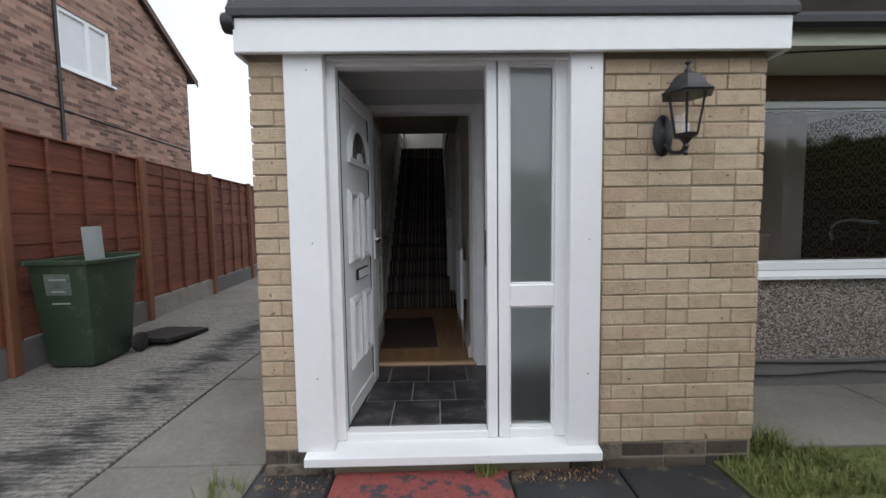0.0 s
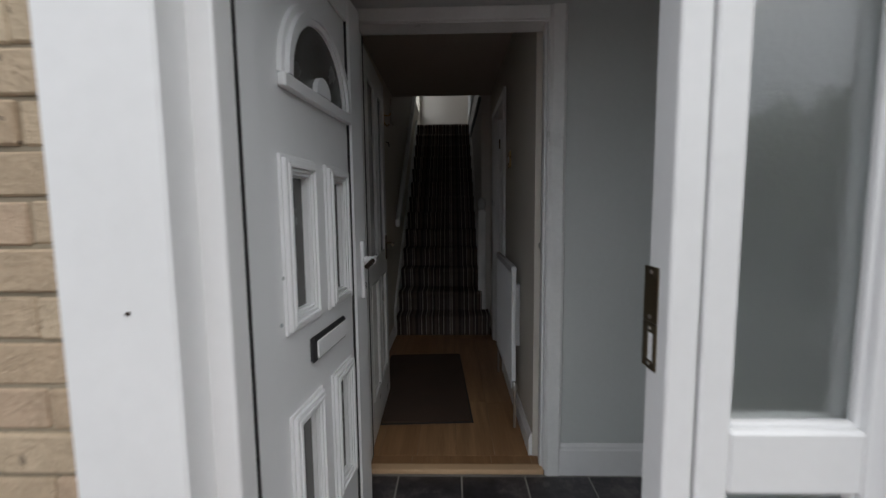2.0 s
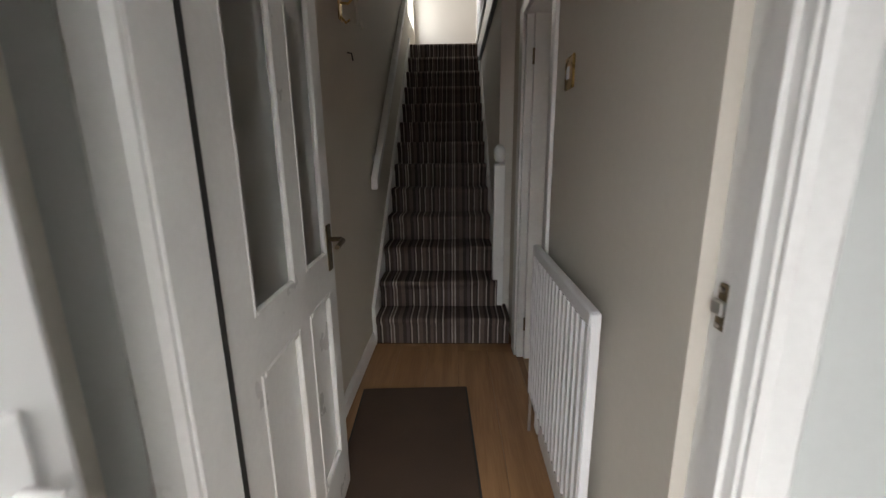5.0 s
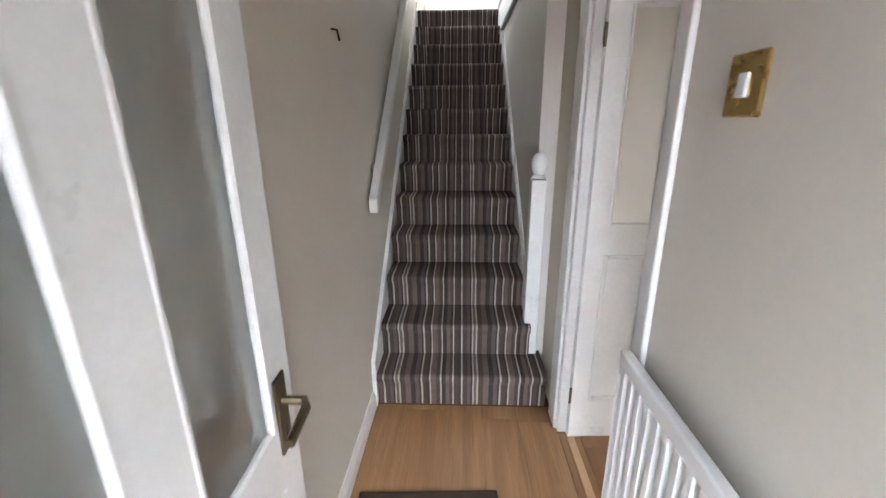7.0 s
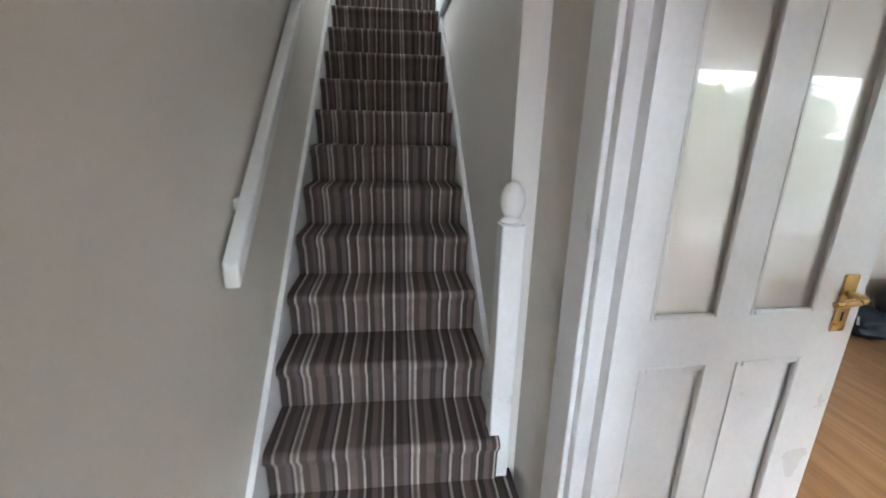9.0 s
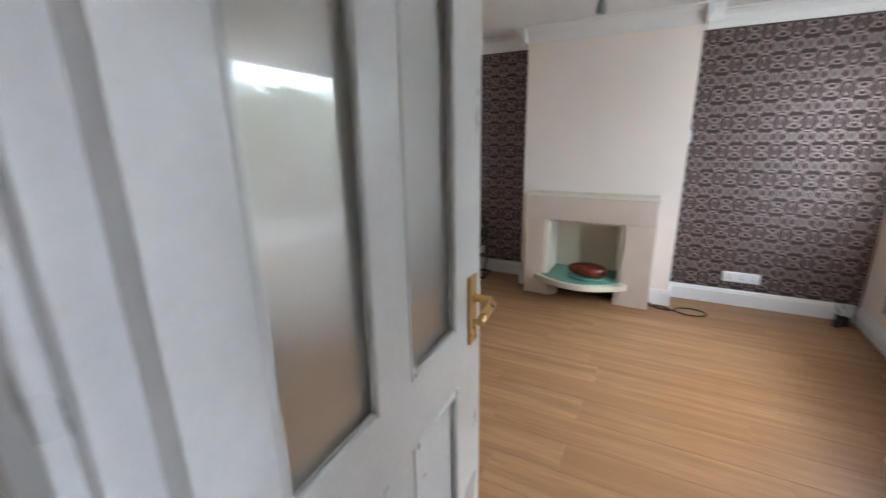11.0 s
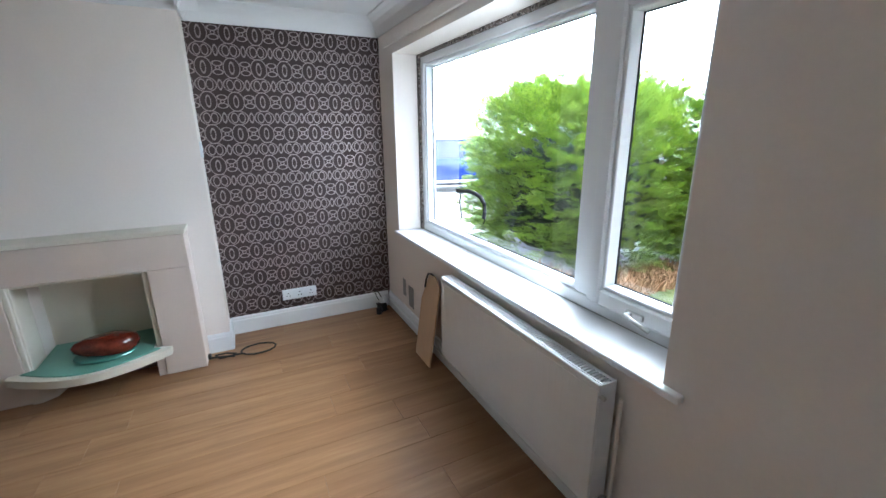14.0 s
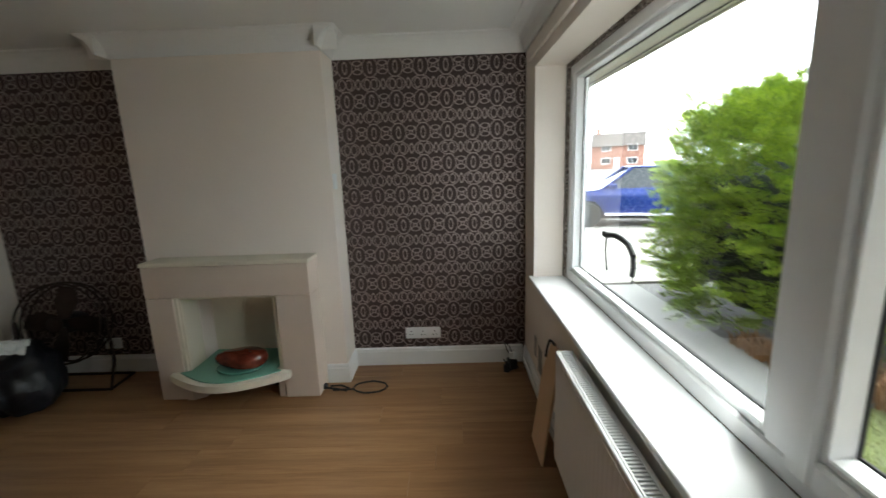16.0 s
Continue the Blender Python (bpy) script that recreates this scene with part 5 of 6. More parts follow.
ply = thing("plywood_board", (4.68, 4.85, 0), "bare plywood offcut with a rounded top leaning on the wall", "board")
outline = [(-0.10, 0), (0.135, 0), (0.135, 0.40), (0.06, 0.585), (0.02, 0.60), (-0.03, 0.595), (-0.10, 0.545)]
part("board", turn(prism(outline, "y", -0.006, 0.006, bevel=0.002), Matrix.Translation((4.685, 4.885, 0.002)) @ pose(0, 0, 0, 8, 0, 0)), M["plywood"], ply)
cb = thing("black_cable", (4.74, 4.79, 0.5), "short black cable looped over the plywood", "cable")
part("cord", tube([(4.66, 4.815, 0.604), (4.69, 4.818, 0.607), (4.73, 4.82, 0.598), (4.75, 4.826, 0.56), (4.755, 4.835, 0.50)], 0.006), M["rubber"], cb, smooth=True)


def fireplace():
    f = thing("fireplace", (5.38, 6.72, 0), "pale stone fireplace surround with an open niche and bowed hearth shelf", "fireplace")
    X0, X1 = 5.28, 5.469
    part("jamb", box(X0, X1, 6.19, 6.415, 0, 0.70, 0.004), M["stone"], f)
    part("jamb", box(X0, X1, 7.07, 7.245, 0.0, 0.70, 0.004), M["stone"], f)
    part("header", box(X0, X1, 6.19, 7.245, 0.702, 0.905, 0.004), M["stone"], f)
    part("mantel", box(X0 - 0.004, X1, 6.183, 7.252, 0.907, 0.932, 0.005, seg=2), M["cream_stone"], f)
    part("inner_jamb", box(X0 + 0.02, X1 + 0.15, 6.416, 6.445, 0.0, 0.70, 0.003), M["cream_stone"], f)
    part("inner_jamb", box(X0 + 0.02, X1 + 0.15, 7.035, 7.069, 0.0, 0.70, 0.003), M["cream_stone"], f)
    part("jamb_bead", box(X0 + 0.004, X0 + 0.019, 7.045, 7.069, 0.2, 0.70, 0.003), M["cream_stone"], f)
    part("niche_back", box(5.615, 5.63, 6.446, 7.034, 0.0, 0.70), M["cream_stone"], f)
    part("niche_top", box(X0 + 0.02, 5.614, 6.446, 7.034, 0.685, 0.699), M["cream_stone"], f)
    part("corner_bead", box(5.575, 5.612, 6.446, 6.485, 0.21, 0.684, 0.01), M["cream_stone"], f)
    pts = [(5.61, 6.447), (X0 + 0.02, 6.447), (X0 + 0.0, 6.447), (X0 - 0.002, 6.36)]
    for k in range(13):
        a = k / 12
        pts.append((X0 - 0.045 - 0.16 * math.sin(math.pi * a), 6.36 + a * 0.78))
    pts += [(X0 - 0.002, 7.14), (X0 - 0.002, 7.033), (5.61, 7.033)]
    part("hearth_shelf", prism(pts, "z", 0.155, 0.20, bevel=0.006), M["cream_stone"], f, "bowed cream hearth shelf")
    g = [(5.60, 6.46), (X0 + 0.0, 6.46)]
    for k in range(11):
        a = k / 10
        g.append((X0 - 0.025 - 0.145 * math.sin(math.pi * a), 6.42 + a * 0.66))
    g += [(X0 + 0.0, 7.02), (5.60, 7.02)]
    part("glass_plate", prism(g, "z", 0.2005, 0.208), M["green_glass"], f, "sea-green glass plate on the hearth")
    part("foot", prism([(X0 - 0.01, 7.07), (X0 - 0.01, 7.03), (X0 + 0.03, 6.97), (X0 + 0.10, 6.95), (X0 + 0.15, 7.0), (X0 + 0.15, 7.07)], "z", 0.0, 0.154), M["stone"], f, "curved stone foot")
    part("foot", box(X0 + 0.01, X0 + 0.15, 6.42, 6.46, 0.0, 0.154), M["stone"], f)
    # dark block in the recess under the shelf, its shade given as colour
    part("void", box(X0 + 0.16, 5.61, 6.447, 7.033, 0.0, 0.15), M["dark_iron"], f)
    return f


fireplace()
dish = thing("glass_dish_stand", (5.30, 6.70, 0.21), "dark green glass dish on the hearth", "dish")
part("dish", lathe([(0.001, 0.0), (0.14, 0.001), (0.155, 0.012), (0.15, 0.02), (0.12, 0.022), (0.001, 0.022)], pose(5.30, 6.70, 0.2085) @ Matrix.Diagonal((0.75, 1.0, 1, 1)), sides=28), M["green_dish"], dish, smooth=True)
bowl = thing("amber_bowl", (5.30, 6.69, 0.232), "glossy amber red glass bowl, upturned", "bowl")
bw = lathe([(0.001, 0.0), (0.115, 0.0), (0.135, 0.02), (0.14, 0.05), (0.13, 0.075), (0.105, 0.09), (0.04, 0.094), (0.001, 0.094)], Matrix.Diagonal((0.72, 1.0, 1, 1)), sides=32)
for v in bw.verts:
    v.co.y *= 1.0 + 0.35 * max(0.0, v.co.y / 0.14)
    v.co.x *= 1.0 - 0.45 * max(0.0, v.co.y / 0.19)
part("bowl", turn(bw, pose(5.30, 6.665, 0.236, 5, 0, 12)), M["amber_dish"], bowl, smooth=True)


def socket(name, y0, y1, z0, z1, label, gangs):
    s = thing(name, (ROOM_R - 0.005, (y0 + y1) / 2, z0), label, "socket")
    part("plate", box(ROOM_R - 0.012, ROOM_R - 0.001, y0, y1, z0, z1, 0.003), M["white_upvc"], s)
    w = (y1 - y0) / gangs
    for k in range(gangs):
        c = y0 + w * (k + 0.5)
        part("rocker", box(ROOM_R - 0.0145, ROOM_R - 0.012, c - 0.03, c - 0.017, z0 + 0.05, z0 + 0.07, 0.001), M["white_upvc"], s)
        for dy, dz, ww in ((0.0, 0.055, 0.004), (-0.011, 0.03, 0.003), (0.011, 0.03, 0.003)):
            part("slot", box(ROOM_R - 0.0126, ROOM_R - 0.0119, c + dy - ww, c + dy + ww, z0 + dz - 0.004, z0 + dz + 0.004), M["black_plastic"], s)


socket("double_socket", 5.395, 5.655, 0.205, 0.29, "white wall socket plate in the alcove", 3)
socket("single_socket", 7.82, 7.95, 0.19, 0.275, "white wall socket behind the fan", 1)
ps = thing("wall_switch", (5.6, 6.04, 1.33), "small white switch on the side of the chimney breast", "switch")
part("plate", box(5.49, 5.56, 6.033, 6.0445, 1.34, 1.44, 0.003), M["white_upvc"], ps)
part("rocker", box(5.515, 5.535, 6.029, 6.033, 1.38, 1.40, 0.001), M["white_upvc"], ps)

cl = thing("cable_loop", (5.36, 6.0, 0.005), "thin black cable lying in loops on the laminate", "cable")
loop = [(5.37, 6.19, 0.012), (5.355, 6.10, 0.008), (5.33, 6.03, 0.007), (5.36, 6.02, 0.009), (5.40, 6.08, 0.008), (5.385, 6.15, 0.014), (5.34, 6.12, 0.008), (5.345, 6.04, 0.009)]
for k in range(14):
    a = 0.3 + 2 * math.pi * k / 13
    loop.append((5.37 - 0.075 * math.sin(a), 5.875 + 0.115 * math.cos(a), 0.007 + 0.002 * (k % 2)))
part("cord", tube(loop, 0.006, sides=6), M["rubber"], cl, smooth=True)
part("plug", box(5.355, 5.395, 6.17, 6.205, 0.003, 0.035, 0.006), M["black_plastic"], cl)

pl = thing("adaptor", (5.58, 4.88, 0), "tangle of plugs and adaptors in the room corner", "plug")
part("body", turn(box(-0.035, 0.035, -0.03, 0.03, 0, 0.075, 0.01, seg=2), pose(5.60, 4.88, 0.0, 0, 0, 20)), M["black_plastic"], pl)
part("plug", turn(box(-0.025, 0.025, -0.025, 0.025, 0, 0.05, 0.008, seg=2), pose(5.59, 4.87, 0.077, 10, 14, 40)), M["white_card"], pl, "white plug")
part("plug", turn(box(-0.022, 0.022, -0.025, 0.025, 0, 0.06, 0.008, seg=2), pose(5.55, 4.92, 0.0, 0, 0, 60)), M["black_plastic"], pl)
part("cord", tube([(5.60, 4.88, 0.12), (5.61, 4.90, 0.17), (5.63, 4.93, 0.19), (5.65, 4.91, 0.12), (5.64, 4.86, 0.03), (5.58, 4.83, 0.006)], 0.004), M["rubber"], pl)
part("cord", tube([(5.55, 4.92, 0.05), (5.52, 4.95, 0.11), (5.50, 4.93, 0.09), (5.53, 4.90, 0.02)], 0.004), M["rubber"], pl)
patch = thing("plaster_patch", (5.25, ROOM_F, 0.25), "bare grey plaster patches above the skirting", "patch")
part("patch", box(5.14, 5.24, ROOM_F + 0.0005, ROOM_F + 0.003, 0.17, 0.34, 0.001), M["grout"], patch)
part("patch", box(5.3, 5.36, ROOM_F + 0.0005, ROOM_F + 0.003, 0.22, 0.36, 0.001), M["grout"], patch)


def floor_fan():
    f = thing("floor_fan", (5.48, 8.03, 0), "dark round metal floor fan tilted back in the alcove", "fan")
    c = Matrix.Translation((5.50, 8.02, 0.48)) @ pose(0, 0, 0, 0, -78, 6)
    R = 0.285
    for rr, zz in ((R, 0.0), (R * 0.98, 0.06), (R * 0.98, -0.06)):
        part("guard_ring", turn(tube([(rr * math.cos(a), rr * math.sin(a), zz) for a in (2 * math.pi * k / 40 for k in range(41))], 0.007, sides=6), c), M["dark_iron"], f)
    wires = None
    for k in range(24):
        a = 2 * math.pi * k / 24
        wires = tube([(0.05 * math.cos(a), 0.05 * math.sin(a), 0.075), (0.2 * math.cos(a + 0.15), 0.2 * math.sin(a + 0.15), 0.072), (R * 0.98 * math.cos(a + 0.3), R * 0.98 * math.sin(a + 0.3), 0.05)], 0.0022, wires, 5)
    part("guard", wires, M["dark_iron"], f, "spiral wire guard")
    hub = part("hub", turn(lathe([(0.001, 0.0), (0.05, 0.0), (0.055, 0.012), (0.04, 0.02), (0.001, 0.021)], pose(0, 0, 0.07)), c), M["dark_iron"], f, "dark bronze hub", smooth=True)
    for k in range(4):
        a = math.pi / 2 * k
        b = prism([(0.03, -0.03), (0.14, -0.085), (0.25, -0.07), (0.262, 0.02), (0.15, 0.05), (0.03, 0.03)], "z", -0.004, 0.004)
        part("blade", turn(b, c @ pose(0, 0, 0, 18, 0, 90 * k)), M["dark_iron"], f)
    part("motor", turn(lathe([(0.001, -0.16), (0.06, -0.155), (0.075, -0.1), (0.075, -0.03), (0.001, -0.02)], Matrix.Identity(4)), c), M["black_metal"], f, smooth=True)
    part("stand", tube([(5.48, 8.35, 0.5), (5.48, 8.35, 0.2), (5.42, 8.33, 0.012), (5.42, 8.03, 0.011), (5.42, 7.71, 0.012), (5.48, 7.70, 0.2), (5.48, 7.70, 0.5)], 0.011), M["dark_iron"], f, smooth=True)
    part("foot_bar", tube([(5.42, 8.33, 0.012), (5.66, 8.31, 0.012), (5.66, 7.73, 0.012), (5.42, 7.71, 0.012)], 0.011), M["dark_iron"], f)
    return f


floor_fan()


def heap(name, centre, size, material, label, category, seed):
    """A slumped soft bag: a rounded lump with folds."""
    t = thing(name, (centre[0], centre[1], 0), label, category)
    bm = bmesh.new()
    bmesh.ops.create_icosphere(bm, subdivisions=4, radius=1.0)
    for v in bm.verts:
        p = v.co.copy()
        n = 1 + 0.2 * noise.noise(p * 1.7 + Vector((seed, 0, 0))) + 0.1 * noise.noise(p * 4.5 + Vector((0, seed, 0)))
        v.co = Vector((p.x * size[0] * n, p.y * size[1] * n, max(-0.75, p.z) * size[2] * n))
    low = min(v.co.z for v in bm.verts)
    turn(bm, Matrix.Translation((centre[0], centre[1], -low + 0.001)))
    part("body", bm, material, t, smooth=True)
    return t


b1 = heap("black_bag", (5.24, 8.13, 0), (0.23, 0.22, 0.24), M["black_bag"], "full black bin bag slumped by the fan", "bag", 3)
b2 = heap("holdall", (4.90, 8.20, 0), (0.17, 0.19, 0.12), M["navy_bag"], "dark navy holdall with white tags on the floor", "bag", 8)
part("tag", turn(box(-0.012, 0.012, -0.002, 0.002, -0.03, 0.03), pose(4.74, 8.12, 0.16, 0, 20, 60)), M["white_card"], b2)
part("tag", turn(box(-0.012, 0.012, -0.002, 0.002, -0.03, 0.03), pose(4.75, 8.29, 0.1, 0, -10, 80)), M["white_card"], b2)
pp = thing("crumpled_paper", (5.17, 8.06, 0.43), "sheet of crumpled white paper on the black bag", "paper")
sheet = bmesh.new()
bmesh.ops.create_grid(sheet, x_segments=8, y_segments=8, size=0.08)
for v in sheet.verts:
    v.co.z = 0.03 * noise.noise(v.co * 22) + 0.004
sheet = join(None, sheet)
bmesh.ops.solidify(sheet, geom=sheet.faces[:], thickness=0.001)
part("sheet", turn(sheet, pose(5.17, 8.06, 0.45, 8, -18, 30)), M["white_card"], pp)

pn = thing("pendant_lamp_holder", (3.72, 6.50, CEIL), "bare white pendant lamp holder on a short flex", "lamp holder")
part("rose", lathe([(0.001, 0), (0.045, 0.0), (0.042, -0.018), (0.02, -0.026), (0.001, -0.027)], pose(3.72, 6.50, CEIL - 0.001)), M["white_upvc"], pn, smooth=True)
part("flex", rod((3.72, 6.50, 1.98), (3.72, 6.50, CEIL - 0.02), 0.0035, sides=6), M["white_upvc"], pn)
part("holder", lathe([(0.001, 0), (0.019, 0.0), (0.021, 0.012), (0.019, 0.03), (0.015, 0.05), (0.008, 0.062), (0.001, 0.063)], pose(3.72, 6.50, 1.92)), M["grey_board"], pn, smooth=True)

st = thing("window_strap", (4.75, 4.5, 0.95), "black rubber sucker strap stuck on the window pane", "strap")
part("pad", box(4.84, 4.93, 4.503, 4.512, 1.078, 1.106, 0.003), M["rubber"], st)
part("band", tube([(4.88, 4.512, 1.092), (4.754, 4.514, 1.110), (4.66, 4.515, 1.106), (4.60, 4.514, 1.092), (4.555, 4.512, 1.055), (4.552, 4.510, 1.005), (4.565, 4.507, 0.962)], 0.013), M["rubber"], st, smooth=True)
part("cord", tube([(4.862, 4.513, 1.085), (4.868, 4.514, 1.02), (4.855, 4.512, 0.96), (4.845, 4.511, 0.915)], 0.005), M["rubber"], st)
part("cord", tube([(4.565, 4.507, 0.965), (4.555, 4.508, 0.945), (4.572, 4.508, 0.925)], 0.004), M["rubber"], st)

# ---- outside: lantern, cables, bin, fence, neighbours, garden ----
def wall_lantern():
    L = thing("wall_lantern", (2.68, 3.43, 1.47), "black six-sided coach lantern on the porch brickwork", "wall lamp")
    c = pose(2.71, 3.355, 0)
    part("back_plate", lathe([(0.001, 0), (0.048, 0.0), (0.05, 0.008), (0.04, 0.02), (0.015, 0.03), (0.001, 0.031)], Matrix.Translation((2.672, 3.497, 1.57)) @ pose(0, 0, 0, 90, 0, 0) @ Matrix.Diagonal((1, 2.1, 1, 1)), sides=20), M["black_metal"], L, smooth=True)
    part("arm", tube([(2.672, 3.475, 1.52), (2.69, 3.43, 1.475), (2.705, 3.38, 1.47), (2.71, 3.355, 1.49), (2.71, 3.355, 1.53)], 0.011), M["black_metal"], L, smooth=True)
    part("base", lathe([(0.001, 1.45), (0.008, 1.452), (0.012, 1.462), (0.006, 1.475), (0.016, 1.49), (0.012, 1.505), (0.03, 1.53), (0.055, 1.542), (0.058, 1.552), (0.001, 1.553)], c, sides=6), M["black_metal"], L)
    g = lathe([(0.052, 1.553), (0.082, 1.725), (0.079, 1.725), (0.049, 1.553)], c, sides=6)
    pane("glass_body", g, M["glass"], L, "clear glass sides")
    for k in range(6):
        a = math.pi / 3 * k
        part("glazing_bar", rod((2.71 + 0.054 * math.cos(a), 3.355 + 0.054 * math.sin(a), 1.55), (2.71 + 0.084 * math.cos(a), 3.355 + 0.084 * math.sin(a), 1.727), 0.0055, sides=6), M["black_metal"], L)
    part("hood", lathe([(0.001, 1.728), (0.118, 1.728), (0.122, 1.738), (0.112, 1.745), (0.09, 1.765), (0.078, 1.79), (0.06, 1.815), (0.03, 1.832), (0.018, 1.838), (0.016, 1.85), (0.001, 1.851)], c, sides=6), M["black_metal"], L)
    part("finial", lathe([(0.001, 1.85), (0.007, 1.852), (0.006, 1.872), (0.014, 1.878), (0.014, 1.884), (0.006, 1.89), (0.001, 1.898)], c, sides=10), M["black_metal"], L, smooth=True)
    part("lamp_holder", rod((2.71, 3.355, 1.553), (2.71, 3.355, 1.60), 0.014), M["white_upvc"], L)
    return L


wall_lantern()

pc = thing("plinth_cable", (4.4, 4.43, 0.05), "black cable sagging along the house plinth", "cable")
part("cord", tube([(3.22 + 0.5 * k, FRONT_OUT - 0.022, 0.03 + 0.012 * math.sin(k * 1.7)) for k in range(10)], 0.007), M["rubber"], pc)
part("cord", tube([(3.22 + 0.5 * k, FRONT_OUT - 0.024, -0.06 + 0.02 * math.sin(k * 2.3 + 1)) for k in range(10)], 0.006), M["rubber"], pc)


def wheelie_bin():
    b = thing("wheelie_bin", (-1.88, 5.42, GROUND), "dark green wheelie bin standing open beside the fence", "bin")
    cx, cy, z0, z1 = -1.88, 5.42, GROUND + 0.02, 0.84
    bm = bmesh.new()
    rings = []
    for z, hx, hy in [(z0, 0.205, 0.23), (z0 + 0.05, 0.22, 0.25), (0.5, 0.25, 0.30), (z1 - 0.06, 0.268, 0.325), (z1, 0.272, 0.33), (z1, 0.255, 0.313), (0.3, 0.235, 0.28), (z0 + 0.06, 0.2, 0.22)]:
        ring = []
        for sx, sy in ((-1, -1), (1, -1), (1, 1), (-1, 1)):
            for t in (0, 1, 2):
                r = 0.035
                ang = math.atan2(sy, sx) + (t - 1) * math.pi / 4
                ring.append(bm.verts.new((cx + sx * (hx - r) + r * math.cos(ang) * 1.0, cy + sy * (hy - r) + r * math.sin(ang) * 1.0, z)))
        rings.append(ring)
    for a, c in zip(rings, rings[1:]):
        for k in range(12):
            bm.faces.new((a[k], a[(k + 1) % 12], c[(k + 1) % 12], c[k]))
    bm.faces.new(rings[0][::-1])
    bm.faces.new(rings[-1])
    part("body", bm, M["green_plastic"], b, smooth=True)
    part("rim", ring_frame("z", z1 - 0.045, z1 + 0.002, cx - 0.29, cx + 0.29, cy - 0.345, cy + 0.345, 0.03, bevel=0.008), M["green_plastic"], b)
    part("handle_bar", tube([(cx - 0.25, cy + 0.34, z1 - 0.01), (cx - 0.25, cy + 0.39, z1 + 0.01), (cx + 0.25, cy + 0.39, z1 + 0.01), (cx + 0.25, cy + 0.34, z1 - 0.01)], 0.014), M["green_plastic"], b, smooth=True)
    part("axle", rod((cx - 0.29, cy + 0.25, GROUND + 0.10), (cx + 0.29, cy + 0.25, GROUND + 0.10), 0.012), M["steel"], b)
    for s in (-1, 1):
        w = part("wheel", lathe([(0.03, -0.025), (0.085, -0.027), (0.1, -0.018), (0.1, 0.018), (0.085, 0.027), (0.03, 0.025)], Matrix.Translation((cx + s * 0.285, cy + 0.25, GROUND + 0.101)) @ pose(0, 0, 0, 0, 90, 0), sides=24), M["rubber"], b, smooth=True)
        part("hub", lathe([(0.001, -0.02), (0.03, -0.02), (0.03, 0.02), (0.001, 0.02)], Matrix.Translation((cx + s * 0.285, cy + 0.25, GROUND + 0.101)) @ pose(0, 0, 0, 0, 90, 0)), M["black_plastic"], w)
    lid = box(-0.27, 0.27, -0.02, 0.62, -0.015, 0.0, 0.006)
    lid = ring_frame("z", -0.04, 0.004, -0.28, 0.28, -0.02, 0.63, 0.025, lid)
    part("lid", turn(lid, Matrix.Translation((cx + 0.22, cy + 0.42, GROUND + 0.09)) @ pose(0, 0, 0, -4, 0, -8)), M["black_plastic"], b, "dark lid fallen open on the ground")
    part("worn_label", turn(box(-0.17, 0.06, -0.003, 0.0, -0.33, 0.0), Matrix.Translation((cx + 0.05, cy - 0.318, 0.72)) @ pose(0, 0, 0, 5.5, 0, 0)), M["scuffed_label"], b, "scuffed pale label")
    for k, (x0, x1) in enumerate([(-0.13, 0.02), (-0.12, 0.0), (-0.13, 0.03)]):
        part("label_mark", turn(box(x0, x1, -0.005, -0.003, -0.11 * k - 0.06, -0.11 * k - 0.045), Matrix.Translation((cx + 0.05, cy - 0.318, 0.72)) @ pose(0, 0, 0, 5.5, 0, 0)), M["grey_board"], b)
    return b


wheelie_bin()
bx = thing("cardboard_tube", (-1.82, 5.3, 0.6), "pale grey folded board standing up in the bin", "board")
fold = [(-0.075, 0.0), (0.05, -0.02), (0.075, 0.03), (0.07, 0.05), (0.045, 0.0), (-0.07, 0.02)]
part("board", turn(prism(fold, "z", -0.35, 0.30, bevel=0.002), pose(-1.73, 5.33, 0.84, 2, -2, 8)), M["grey_board"], bx)


def fence_x(y):
    return -2.45 - 0.10 * (y - 7.0)


fence = thing("fence", (-2.5, 8, GROUND), "red-brown overlapped timber fence on concrete gravel boards", "fence", kind="structure")
ang = math.degrees(math.atan(0.10))
posts = [2.95, 5.0, 7.05, 9.1, 11.15, 13.2]
random.seed(4)
for y in posts:
    part("post", turn(box(-0.05, 0.05, -0.05, 0.05, 0, 2.22, 0.008), pose(fence_x(y) + 0.02, y, GROUND, 0, 0, ang)), M["fence_post"], fence, "sawn brown timber post")
for ya, yb in zip(posts, posts[1:]):
    ym, L = (ya + yb) / 2, yb - ya - 0.11
    m = pose(fence_x(ym), ym, 0, 0, 0, ang)
    part("gravel_board", turn(box(-0.02, 0.03, -L / 2, L / 2, GROUND - 0.02, 0.115, 0.005), m), M["board_concrete"] if ya < 7 or ya > 8 else M["pale_concrete"], fence, "concrete gravel board")
    for k in range(13):
        z = 0.125 + k * 0.143
        wav = [(-0.012, z), (0.004 + random.uniform(0, 0.004), z + 0.004), (0.0, z + 0.165), (-0.008, z + 0.168)]
        bm = prism(wav, "y", -L / 2, L / 2)
        part("board", turn(bm, m @ pose(0, 0, 0, 0, random.uniform(-0.6, 0.6), 0)), M["fence_stain"], fence)
    part("capping", turn(box(-0.03, 0.035, -L / 2, L / 2, 2.0, 2.022, 0.004), m), M["fence_stain"], fence)
    for f in (-0.25, 0.0, 0.25, -0.485, 0.485):
        part("batten", turn(box(0.012, 0.038, f * L - 0.02, f * L + 0.02, 0.12, 2.0, 0.004), m), M["fence_stain"], fence)


